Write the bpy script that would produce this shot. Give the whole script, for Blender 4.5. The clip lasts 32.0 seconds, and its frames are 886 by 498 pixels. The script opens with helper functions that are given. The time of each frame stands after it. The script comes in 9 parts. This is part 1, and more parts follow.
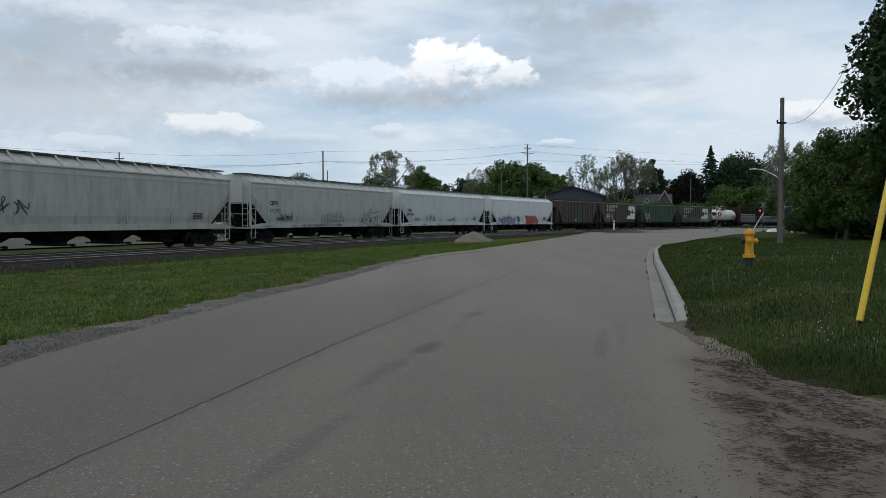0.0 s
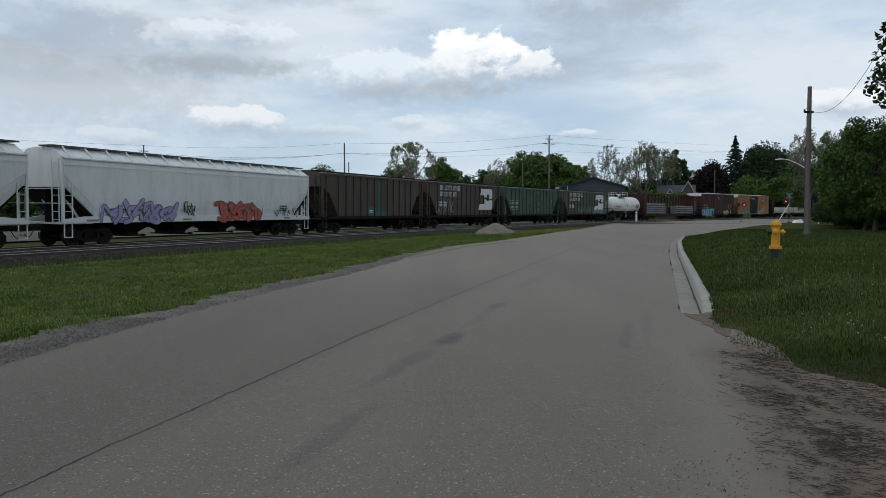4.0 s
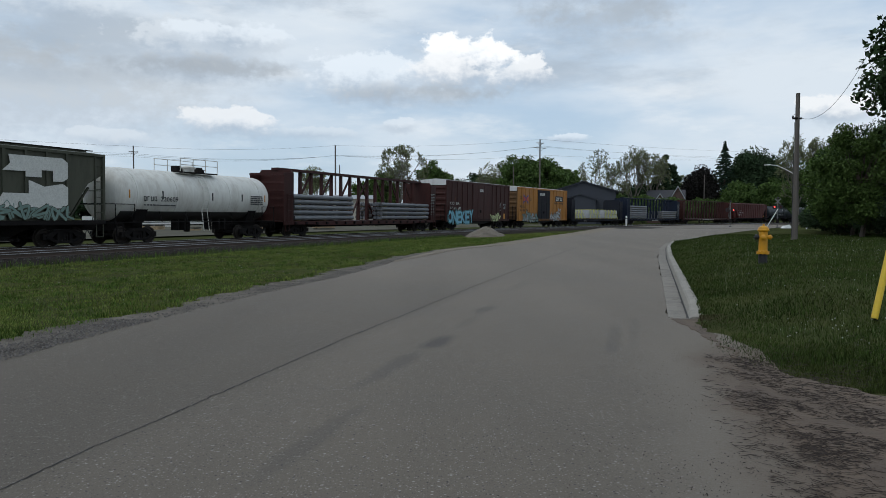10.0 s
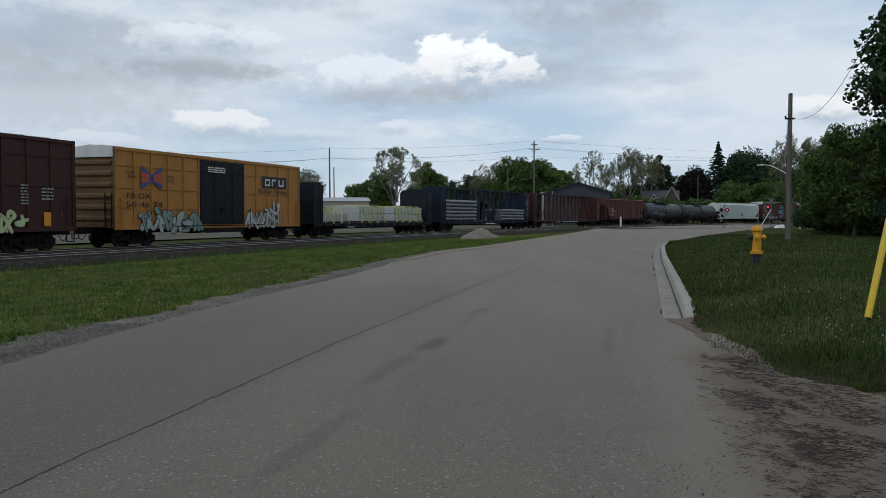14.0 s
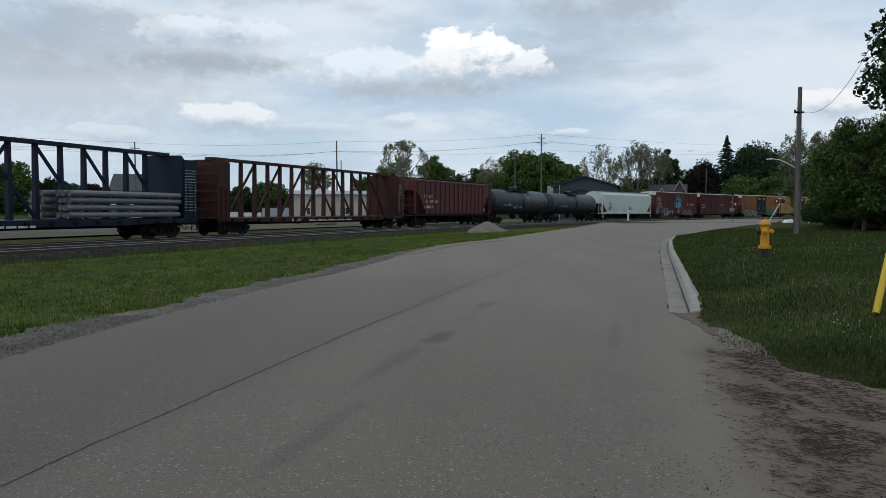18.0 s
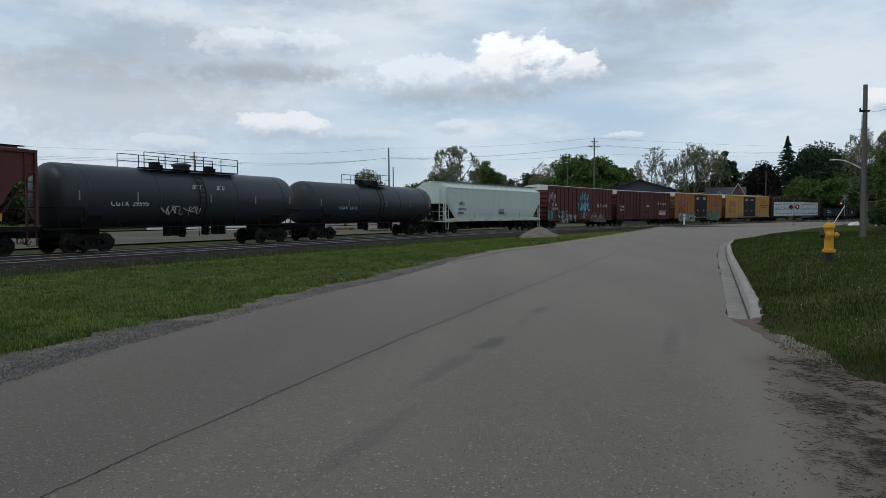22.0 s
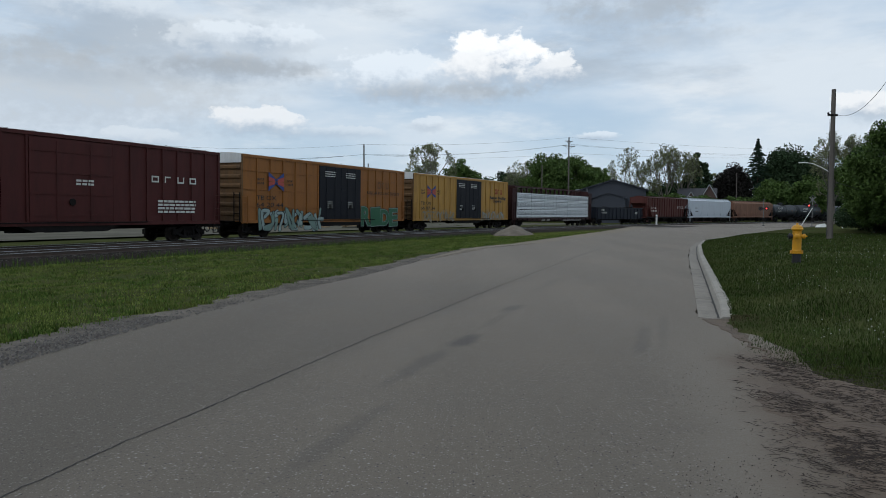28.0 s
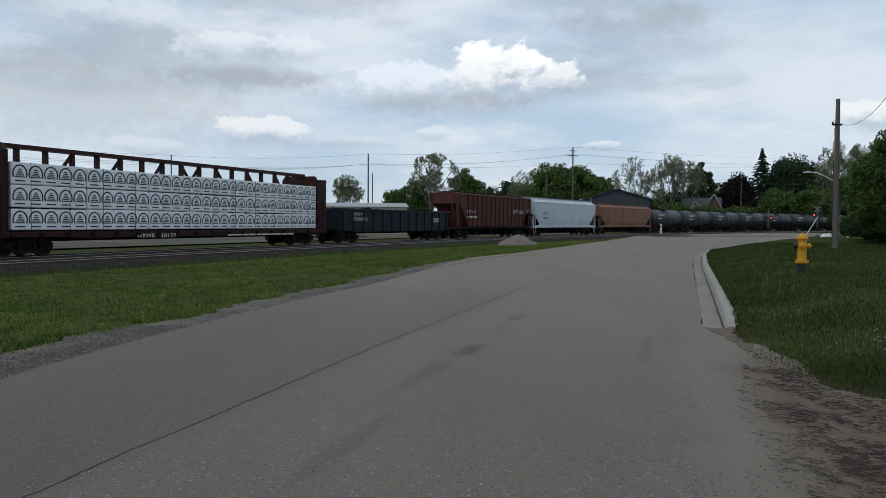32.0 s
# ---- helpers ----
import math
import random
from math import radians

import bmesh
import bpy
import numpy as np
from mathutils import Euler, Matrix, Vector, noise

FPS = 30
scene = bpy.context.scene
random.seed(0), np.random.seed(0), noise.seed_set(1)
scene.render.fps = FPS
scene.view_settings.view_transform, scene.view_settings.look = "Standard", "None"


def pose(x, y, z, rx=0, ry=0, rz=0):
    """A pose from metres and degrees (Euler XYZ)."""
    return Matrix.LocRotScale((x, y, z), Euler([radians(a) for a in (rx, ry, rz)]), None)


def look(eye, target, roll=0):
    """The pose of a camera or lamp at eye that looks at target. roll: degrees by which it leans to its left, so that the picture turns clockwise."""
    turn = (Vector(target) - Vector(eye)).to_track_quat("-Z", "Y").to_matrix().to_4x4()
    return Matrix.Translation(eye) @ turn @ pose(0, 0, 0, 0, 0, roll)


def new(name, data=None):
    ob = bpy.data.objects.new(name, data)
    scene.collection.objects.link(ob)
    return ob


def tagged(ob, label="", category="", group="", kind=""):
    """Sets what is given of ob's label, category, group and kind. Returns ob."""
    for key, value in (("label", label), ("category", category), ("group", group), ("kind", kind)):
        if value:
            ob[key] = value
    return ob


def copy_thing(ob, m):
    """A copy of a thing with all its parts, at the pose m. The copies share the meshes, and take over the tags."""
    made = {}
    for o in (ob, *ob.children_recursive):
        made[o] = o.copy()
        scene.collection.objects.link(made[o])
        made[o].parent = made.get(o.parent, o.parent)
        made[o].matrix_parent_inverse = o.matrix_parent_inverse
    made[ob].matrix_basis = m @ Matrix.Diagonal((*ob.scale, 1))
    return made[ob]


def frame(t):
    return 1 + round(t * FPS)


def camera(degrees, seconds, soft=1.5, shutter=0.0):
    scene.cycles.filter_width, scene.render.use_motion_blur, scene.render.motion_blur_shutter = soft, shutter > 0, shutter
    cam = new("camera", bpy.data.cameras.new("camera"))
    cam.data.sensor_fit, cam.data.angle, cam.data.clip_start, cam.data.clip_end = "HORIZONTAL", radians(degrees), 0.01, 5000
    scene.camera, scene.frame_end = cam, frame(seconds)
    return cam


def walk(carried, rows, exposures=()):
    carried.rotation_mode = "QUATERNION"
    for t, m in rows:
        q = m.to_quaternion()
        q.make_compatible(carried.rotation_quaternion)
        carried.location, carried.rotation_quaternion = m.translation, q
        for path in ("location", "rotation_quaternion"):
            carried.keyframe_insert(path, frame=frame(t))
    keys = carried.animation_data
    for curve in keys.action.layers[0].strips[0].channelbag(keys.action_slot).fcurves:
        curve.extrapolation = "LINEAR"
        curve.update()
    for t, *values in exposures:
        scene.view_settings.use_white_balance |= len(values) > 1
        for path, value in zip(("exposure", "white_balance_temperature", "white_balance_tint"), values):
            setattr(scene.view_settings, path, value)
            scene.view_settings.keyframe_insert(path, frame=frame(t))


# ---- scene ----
cam = camera(63.0, 32.0, soft=0.6)
PATH = [
    (0, pose(0.02, 0, 1.6, 87.795, 0.129, -1.421)),
    (0.5, pose(0.02, 0, 1.6, 87.645, 0.250, -1.383)),
    (1, pose(0.02, 0, 1.6, 87.644, 0.467, -1.188)),
    (1.5, pose(0.02, 0, 1.6, 87.634, 0.572, -0.982)),
    (2, pose(0.02, 0, 1.6, 87.776, 0.745, -0.664)),
    (2.5, pose(0.02, 0, 1.6, 87.768, 0.710, -0.554)),
    (4.5, pose(-0.02, 0, 1.6, 87.008, 0.243, 0.444)),
    (5, pose(-0.02, 0, 1.6, 87.069, 0.496, 0.385)),
    (5.5, pose(-0.02, 0, 1.6, 86.926, 0.283, 0.245)),
    (6, pose(-0.02, 0, 1.6, 86.888, 0.145, 0.237)),
    (6.5, pose(-0.02, 0, 1.6, 86.864, 0.204, 0.310)),
    (7, pose(-0.02, 0, 1.6, 86.986, 0.683, -0.179)),
    (7.5, pose(-0.02, 0, 1.6, 87.115, 0.810, -0.759)),
    (8, pose(-0.02, 0, 1.6, 86.841, 0.352, -0.338)),
    (8.5, pose(-0.02, 0, 1.6, 87.011, 0.189, 0.644)),
    (9, pose(-0.02, 0, 1.6, 87.256, -0.129, 0.000)),
    (9.5, pose(0.02, 0, 1.6, 86.962, 0.051, 0.144)),
    (10, pose(0.02, 0, 1.6, 87.373, -0.175, -0.485)),
    (10.5, pose(0.02, 0, 1.6, 87.423, -0.068, -0.758)),
    (11, pose(0.02, 0, 1.6, 87.722, -0.174, -0.641)),
    (11.5, pose(0.02, 0, 1.6, 87.850, 0.338, -0.811)),
    (12, pose(0.02, 0, 1.6, 87.961, 0.016, -0.196)),
    (12.5, pose(0.02, 0, 1.6, 88.197, -0.365, 0.127)),
    (13, pose(0.02, 0, 1.6, 88.062, -0.052, -0.187)),
    (13.5, pose(0.02, 0, 1.6, 87.654, 0.072, -0.052)),
    (14, pose(0.02, 0, 1.6, 87.516, 0.168, -0.912)),
    (14.5, pose(0.02, 0, 1.6, 87.077, -0.028, 0.255)),
    (16.5, pose(0.02, 0, 1.6, 87.029, 0.216, -0.737)),
    (17, pose(0.02, 0, 1.6, 86.917, -0.102, -1.501)),
    (17.5, pose(0.03, 0, 1.6, 87.034, -0.423, -0.897)),
    (18, pose(0.03, 0, 1.6, 87.003, 0.012, -0.355)),
    (18.5, pose(0.03, 0, 1.6, 86.756, 0.228, 0.566)),
    (19, pose(0.03, 0, 1.6, 86.704, 0.457, 1.515)),
    (19.5, pose(0.03, 0, 1.6, 86.899, 0.367, 2.965)),
    (20, pose(0.03, 0, 1.6, 86.691, 0.328, 4.021)),
    (20.5, pose(0.03, 0, 1.6, 87.004, 0.600, 4.341)),
    (21, pose(0.03, 0, 1.6, 86.915, 0.839, 4.554)),
    (21.5, pose(0.03, 0, 1.6, 87.319, 0.734, 4.264)),
    (22, pose(0.03, 0, 1.6, 87.459, 0.483, 3.733)),
    (22.5, pose(0.03, 0, 1.6, 87.687, 0.221, 3.523)),
    (23, pose(0.03, 0, 1.6, 87.593, 0.117, 3.282)),
    (23.5, pose(0.03, 0, 1.6, 87.368, 0.014, 3.447)),
    (24, pose(0.03, 0, 1.6, 87.279, -0.020, 3.191)),
    (24.5, pose(0.03, 0, 1.6, 87.282, -0.252, 2.870)),
    (25, pose(0.03, 0, 1.6, 87.515, -0.366, 2.498)),
    (25.5, pose(0.03, 0, 1.6, 87.383, -0.406, 2.517)),
    (26, pose(0.03, 0, 1.6, 87.453, -0.174, 2.032)),
    (26.5, pose(0.03, 0, 1.6, 87.546, -0.328, 1.421)),
    (28.5, pose(0.03, 0, 1.6, 87.203, -0.042, 2.147)),
    (29, pose(0.03, 0, 1.6, 87.315, 0.013, 2.626)),
    (29.5, pose(0.03, 0, 1.6, 87.415, -0.214, 2.561)),
    (30, pose(0.03, 0, 1.6, 87.563, -0.046, 2.436)),
    (30.5, pose(0.03, 0, 1.6, 87.329, -0.126, 1.756)),
    (31, pose(0.03, 0, 1.6, 87.566, -0.164, 1.689)),
    (31.5, pose(0.03, 0, 1.6, 87.918, -0.462, 1.747)),
    (32, pose(0.03, 0, 1.6, 87.993, -0.210, 2.063)),
]
walk(cam, PATH, exposures=[(0, 0.10), (2, 0.10), (6, 0.08), (8, 0.12), (12, 0.05), (13, 0.04), (17, 0.10), (20, 0.07), (24, 0.02), (26, 0.03), (29, 0.10), (32, 0.08)])

# ---- sky, sun ----
world = bpy.data.worlds.new("sky")
scene.world = world
world.use_nodes = True


def sky_world():
    nt = world.node_tree
    nt.nodes.clear()
    N, K = nt.nodes.new, nt.links.new

    def val(op, a, b=None, c=None, clamp=False):
        n = N("ShaderNodeMath")
        n.operation, n.use_clamp = op, clamp
        for i, v in enumerate((a, b, c)):
            if v is None:
                continue
            if isinstance(v, (int, float)):
                n.inputs[i].default_value = v
            else:
                K(v, n.inputs[i])
        return n.outputs[0]

    def smooth(v, lo, hi):
        n = N("ShaderNodeMapRange")
        n.interpolation_type = "SMOOTHSTEP"
        K(v, n.inputs[0])
        n.inputs[1].default_value, n.inputs[2].default_value = lo, hi
        return n.outputs[0]

    def mix(f, a, b):
        n = N("ShaderNodeMix")
        n.data_type = "RGBA"
        if isinstance(f, float):
            n.inputs[0].default_value = f
        else:
            K(f, n.inputs[0])
        for i, v in ((6, a), (7, b)):
            if isinstance(v, tuple):
                n.inputs[i].default_value = (*v, 1)
            else:
                K(v, n.inputs[i])
        return n.outputs[2]

    co = N("ShaderNodeTexCoord")
    sep = N("ShaderNodeSeparateXYZ")
    K(co.outputs["Generated"], sep.inputs[0])
    dx, dy, dz = sep.outputs
    az = val("MULTIPLY", val("ARCTAN2", dx, dy), 57.2958)
    el = val("MULTIPLY", val("ARCSINE", dz), 57.2958)

    def fbm(sx, sy, scale, detail, rough, off):
        cx = N("ShaderNodeCombineXYZ")
        K(val("MULTIPLY", az, sx), cx.inputs[0])
        K(val("MULTIPLY", el, sy), cx.inputs[1])
        cx.inputs[2].default_value = off
        n = N("ShaderNodeTexNoise")
        n.inputs["Scale"].default_value, n.inputs["Detail"].default_value, n.inputs["Roughness"].default_value = scale, detail, rough
        K(cx.outputs[0], n.inputs["Vector"])
        return n.outputs[0]

    sky = N("ShaderNodeTexSky")
    sky.sky_type, sky.sun_disc = "NISHITA", False
    sky.sun_elevation, sky.sun_rotation = radians(52), radians(SUN_AZ)
    clear = N("ShaderNodeVectorMath")
    clear.operation = "SCALE"
    K(sky.outputs[0], clear.inputs[0])
    clear.inputs[3].default_value = 0.10
    veil = fbm(0.028, 0.09, 1.0, 6, 0.55, 3.1)
    tone = fbm(0.05, 0.16, 1.0, 7, 0.6, 8.4)
    base = mix(0.72, clear.outputs[0], (0.50, 0.645, 0.81))
    base = mix(smooth(veil, 0.40, 0.62), base, (0.70, 0.78, 0.86))
    # grey bellies of the cloud deck
    grey = val("MULTIPLY", smooth(tone, 0.50, 0.68), smooth(el, 5.0, 13.0))
    base = mix(val("MULTIPLY", grey, 0.75), base, (0.40, 0.47, 0.55))
    wisps = fbm(0.10, 0.34, 1.0, 8, 0.62, 1.7)
    base = mix(val("MULTIPLY", smooth(wisps, 0.50, 0.72), 0.45), base, (0.86, 0.90, 0.93))
    # the heaped clouds that stand over the tracks: crisp, billowing crowns and soft grey bellies
    ragged = fbm(0.42, 0.62, 1.0, 7, 0.56, 5.3)
    drift = fbm(0.16, 0.30, 1.0, 4, 0.5, 12.6)
    curds = fbm(1.25, 1.7, 1.0, 6, 0.6, 21.4)
    swell = val("ADD", val("SUBTRACT", ragged, 0.5), val("MULTIPLY", val("SUBTRACT", curds, 0.5), 0.55))
    az2 = val("ADD", az, val("MULTIPLY", val("SUBTRACT", drift, 0.5), 3.0))
    el2 = val("ADD", el, val("MULTIPLY", val("SUBTRACT", ragged, 0.5), 0.9))
    for a, e, w, h, bright, solid in PUFFS:
        u = val("DIVIDE", val("SUBTRACT", az2, a), w)
        v = val("DIVIDE", val("SUBTRACT", el2, e), h)
        d = val("SQRT", val("ADD", val("MULTIPLY", u, u), val("MULTIPLY", v, v)))
        d = val("ADD", d, val("MULTIPLY", swell, 1.5))
        crown = smooth(v, -0.5, 0.35) if bright > 0.6 else 0.0
        lo = val("ADD", 0.30, val("MULTIPLY", crown, 0.46))
        wide = val("SUBTRACT", 1.0, val("MULTIPLY", crown, 0.72))
        cover = val("SUBTRACT", 1.0, val("DIVIDE", val("SUBTRACT", d, lo), wide, clamp=True))
        cover = smooth(cover, 0.0, 1.0)
        lit = smooth(val("ADD", v, val("MULTIPLY", swell, -2.2)), -0.80, 0.40)
        tone2 = (bright * 0.97, bright * 1.0, bright * 1.03) if bright > 0.9 else (bright * 0.88, bright * 0.97, bright * 1.06)
        col = mix(lit, (0.41, 0.50, 0.61), tone2)
        base = mix(val("MULTIPLY", cover, solid), base, col)
    ground = mix(smooth(el, -4.0, -0.5), (0.16, 0.17, 0.15), base)
    bg = N("ShaderNodeBackground")
    bg.inputs[1].default_value = 0.95
    K(ground, bg.inputs[0])
    out = N("ShaderNodeOutputWorld")
    K(bg.outputs[0], out.inputs[0])


SUN_AZ = 230
# azimuth, elevation, half width, half height (degrees), brightness, solidity
PUFFS = [(-29.0, 8.5, 14.0, 3.6, 0.53, 0.6), (-27.0, 14.6, 6.0, 2.0, 0.80, 0.6), (-33.0, 16.8, 5.0, 2.6, 0.84, 0.6), (-30.5, 10.6, 5.0, 1.6, 0.48, 0.5), (12.2, 14.9, 6.5, 1.4, 0.44, 0.60), (16.2, 13.0, 5.0, 1.1, 0.50, 0.40),
         (23.0, 17.2, 7.0, 1.0, 0.38, 0.6), (8.0, 17.2, 7.0, 1.3, 0.50, 0.5), (-12.0, 16.6, 6.0, 1.2, 0.52, 0.5), (-18.2, 12.3, 6.6, 2.1, 0.76, 0.85), (-16.0, 13.2, 4.6, 1.2, 0.90, 0.7), (-17.6, 10.7, 6.6, 1.1, 0.40, 0.6),
         (-5.2, 10.7, 5.0, 2.1, 0.90, 0.9), (7.2, 11.0, 2.3, 1.2, 0.95, 0.85), (2.4, 11.9, 4.2, 2.4, 1.03, 0.98), (0.8, 11.0, 3.6, 1.6, 0.93, 0.7), (-0.8, 9.3, 6.4, 0.95, 0.44, 0.55),
         (-15.9, 7.0, 3.9, 1.15, 0.93, 0.75), (-10.0, 6.4, 4.0, 0.6, 0.80, 0.5), (-2.9, 7.1, 1.9, 0.7, 0.84, 0.7), (10.2, 6.1, 2.3, 0.5, 0.88, 0.7), (28.8, 7.4, 2.6, 1.2, 0.92, 0.85), (-24.5, 5.6, 3.0, 0.8, 0.82, 0.6)]
sky_world()
sun = new("sun", bpy.data.lights.new("sun", "SUN"))
sun.data.energy, sun.data.angle, sun.data.color = 0.5, radians(12), (1.0, 0.97, 0.92)
sun.matrix_world = look((0, 0, 60), (0 - 60 * math.sin(radians(SUN_AZ)) * 0.78, 0 - 60 * math.cos(radians(SUN_AZ)) * 0.78, 0))

# ---- materials ----
MATS = {}


def material(name, color, rough=0.6, metal=0.0, vary=0.15, scale=3.0, fine=40.0, bump=0.15, grime=None, grime_amt=0.0,
             stretch=(1, 1, 1), island=0.0, per_object=0.0, emit=0.0, coords="Object", spec=0.4):
    """A painted, mineral or organic surface: two scales of colour variation, streaks of grime and a fine relief."""
    if name in MATS:
        return MATS[name]
    m = MATS[name] = bpy.data.materials.new(name)
    m.use_nodes = True
    nt = m.node_tree
    N, K = nt.nodes.new, nt.links.new
    p = nt.nodes["Principled BSDF"]
    p.inputs["Roughness"].default_value, p.inputs["Metallic"].default_value = rough, metal
    p.inputs["Specular IOR Level"].default_value = spec
    tc = N("ShaderNodeTexCoord")
    mp = N("ShaderNodeMapping")
    mp.inputs["Scale"].default_value = stretch
    K(tc.outputs[coords], mp.inputs[0])
    oi = N("ShaderNodeObjectInfo")
    if coords == "Object":
        add = N("ShaderNodeVectorMath")
        add.operation = "MULTIPLY_ADD"
        cmb = N("ShaderNodeCombineXYZ")
        for i in range(3):
            K(oi.outputs["Random"], cmb.inputs[i])
        K(cmb.outputs[0], add.inputs[0])
        add.inputs[1].default_value = (37, 23, 11)
        K(mp.outputs[0], add.inputs[2])
        vec = add.outputs[0]
    else:
        vec = mp.outputs[0]

    def noise_at(s, d, r=0.6):
        n = N("ShaderNodeTexNoise")
        n.inputs["Scale"].default_value, n.inputs["Detail"].default_value, n.inputs["Roughness"].default_value = s, d, r
        K(vec, n.inputs["Vector"])
        return n.outputs[0]

    def ramp(src, lo, hi):
        n = N("ShaderNodeMapRange")
        K(src, n.inputs[0])
        n.inputs[1].default_value, n.inputs[2].default_value = lo, hi
        return n.outputs[0]

    def mix(f, a, b):
        n = N("ShaderNodeMix")
        n.data_type = "RGBA"
        if isinstance(f, float):
            n.inputs[0].default_value = f
        else:
            K(f, n.inputs[0])
        for i, v in ((6, a), (7, b)):
            if isinstance(v, tuple):
                n.inputs[i].default_value = (*v[:3], 1)
            else:
                K(v, n.inputs[i])
        return n.outputs[2]

    dark = tuple(c * (1 - vary) for c in color)
    lite = tuple(min(1, c * (1 + vary)) for c in color)
    big, small = noise_at(scale, 5), noise_at(fine, 4)
    col = mix(ramp(big, 0.3, 0.7), dark, lite)
    col = mix(ramp(small, 0.35, 0.75), col, mix(0.55, tuple(c * (1 - vary * 1.3) for c in color), lite))
    if grime:
        g = N("ShaderNodeMath")
        g.operation = "MULTIPLY"
        K(ramp(noise_at(scale * 2.3, 7, 0.7), 0.45, 0.75), g.inputs[0])
        g.inputs[1].default_value = grime_amt
        col = mix(g.outputs[0], col, grime)
    if island:
        ge = N("ShaderNodeNewGeometry")
        hs = N("ShaderNodeHueSaturation")
        K(ramp(ge.outputs["Random Per Island"], 0.0, 1.0), hs.inputs["Value"])
        mr = hs.inputs["Value"].links[0].from_node
        mr.inputs[3].default_value, mr.inputs[4].default_value = 1 - island, 1 + island
        K(col, hs.inputs["Color"])
        col = hs.outputs[0]
    if per_object:
        hs = N("ShaderNodeHueSaturation")
        K(ramp(oi.outputs["Random"], 0.0, 1.0), hs.inputs["Value"])
        mr = hs.inputs["Value"].links[0].from_node
        mr.inputs[3].default_value, mr.inputs[4].default_value = 1 - per_object, 1 + per_object
        K(col, hs.inputs["Color"])
        col = hs.outputs[0]
    K(col, p.inputs["Base Color"])
    K(ramp(big, 0.0, 1.0), p.inputs["Roughness"])
    rr = p.inputs["Roughness"].links[0].from_node
    rr.inputs[3].default_value, rr.inputs[4].default_value = max(0.05, rough - 0.12), min(1, rough + 0.12)
    if bump:
        b = N("ShaderNodeBump")
        b.inputs["Strength"].default_value, b.inputs["Distance"].default_value = bump, 0.02
        K(small, b.inputs["Height"])
        K(b.outputs[0], p.inputs["Normal"])
    if emit:
        p.inputs["Emission Color"].default_value, p.inputs["Emission Strength"].default_value = (*color, 1), emit
    return m


def paint(name, color, grime=(0.06, 0.05, 0.04), amt=0.5, rough=0.55, vary=0.10):
    """Weathered rolling-stock paint, streaked downwards."""
    return material(name, color, rough, 0.0, vary, 0.9, 14.0, 0.06, grime, amt, (1.0, 1.0, 0.22), spec=0.18)


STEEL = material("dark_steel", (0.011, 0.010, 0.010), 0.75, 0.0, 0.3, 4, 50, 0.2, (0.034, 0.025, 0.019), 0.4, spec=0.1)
WHEEL = material("wheel_steel", (0.028, 0.024, 0.021), 0.6, 0.2, 0.25, 5, 40, 0.1, (0.06, 0.04, 0.03), 0.4, spec=0.2)
RAIL = material("rail_side", (0.070, 0.050, 0.040), 0.8, 0.0, 0.25, 3, 40, 0.2)
RAILTOP = material("rail_head", (0.27, 0.265, 0.26), 0.36, 0.8, 0.15, 2, 40, 0.03)
TIE = material("creosoted_wood", (0.024, 0.020, 0.017), 0.9, 0, 0.3, 4, 40, 0.4, per_object=0.3, stretch=(1, 6, 6), spec=0.1)
BALLAST = material("ballast", (0.034, 0.030, 0.027), 0.95, 0, 0.45, 1.2, 16, 1.0, (0.034, 0.03, 0.026), 0.6, spec=0.0)
SOIL = material("soil_grass", (0.050, 0.058, 0.024), 0.9, 0, 0.5, 0.35, 6, 0.6, (0.10, 0.09, 0.035), 0.5, spec=0.0)
GRAVEL = material("shoulder_gravel", (0.150, 0.132, 0.112), 0.9, 0, 0.5, 1.3, 34, 1.0, (0.048, 0.040, 0.030), 0.85, spec=0.08)
LOT = material("gravel_lot", (0.125, 0.118, 0.098), 0.95, 0, 0.3, 0.2, 6, 0.5, (0.062, 0.068, 0.040), 0.6, spec=0.0)
CONCRETE = material("kerb_concrete", (0.30, 0.275, 0.235), 0.8, 0, 0.2, 2.5, 45, 0.4, (0.13, 0.117, 0.10), 0.6, per_object=0.08)
GUTTER = material("gutter_concrete", (0.225, 0.20, 0.168), 0.85, 0, 0.2, 2.2, 50, 0.4, (0.10, 0.09, 0.078), 0.65, per_object=0.08)
GRASS = material("grass_blades", (0.142, 0.180, 0.044), 0.75, 0, 0.45, 0.55, 4, 0.0, (0.150, 0.155, 0.045), 0.7, island=0.45, spec=0.05)
FLUFF = material("dandelion_fluff", (0.36, 0.37, 0.32), 0.9, 0, 0.1, 4, 30, 0)
POLE = material("weathered_pole", (0.125, 0.110, 0.098), 0.85, 0, 0.25, 1.2, 25, 0.4, (0.09, 0.08, 0.07), 0.5, stretch=(6, 6, 0.4))
WIRE = material("cable", (0.03, 0.03, 0.032), 0.6, 0.1, 0.1)
YELLOW = material("hydrant_yellow", (0.58, 0.275, 0.010), 0.42, 0, 0.10, 4, 40, 0.06, (0.30, 0.17, 0.02), 0.35)
GUARD = material("guard_yellow", (0.66, 0.45, 0.03), 0.45, 0, 0.12, 4, 40, 0.05, (0.25, 0.18, 0.05), 0.4)
BLACK = material("black_iron", (0.022, 0.022, 0.024), 0.55, 0.1, 0.3, 5, 40, 0.15)
WHITE = material("white_paint", (0.72, 0.72, 0.70), 0.6, 0, 0.08, 3, 30, 0.05, (0.40, 0.38, 0.34), 0.4)
BARK = material("bark", (0.075, 0.06, 0.048), 0.9, 0, 0.3, 3, 20, 0.6, stretch=(3, 3, 0.6))
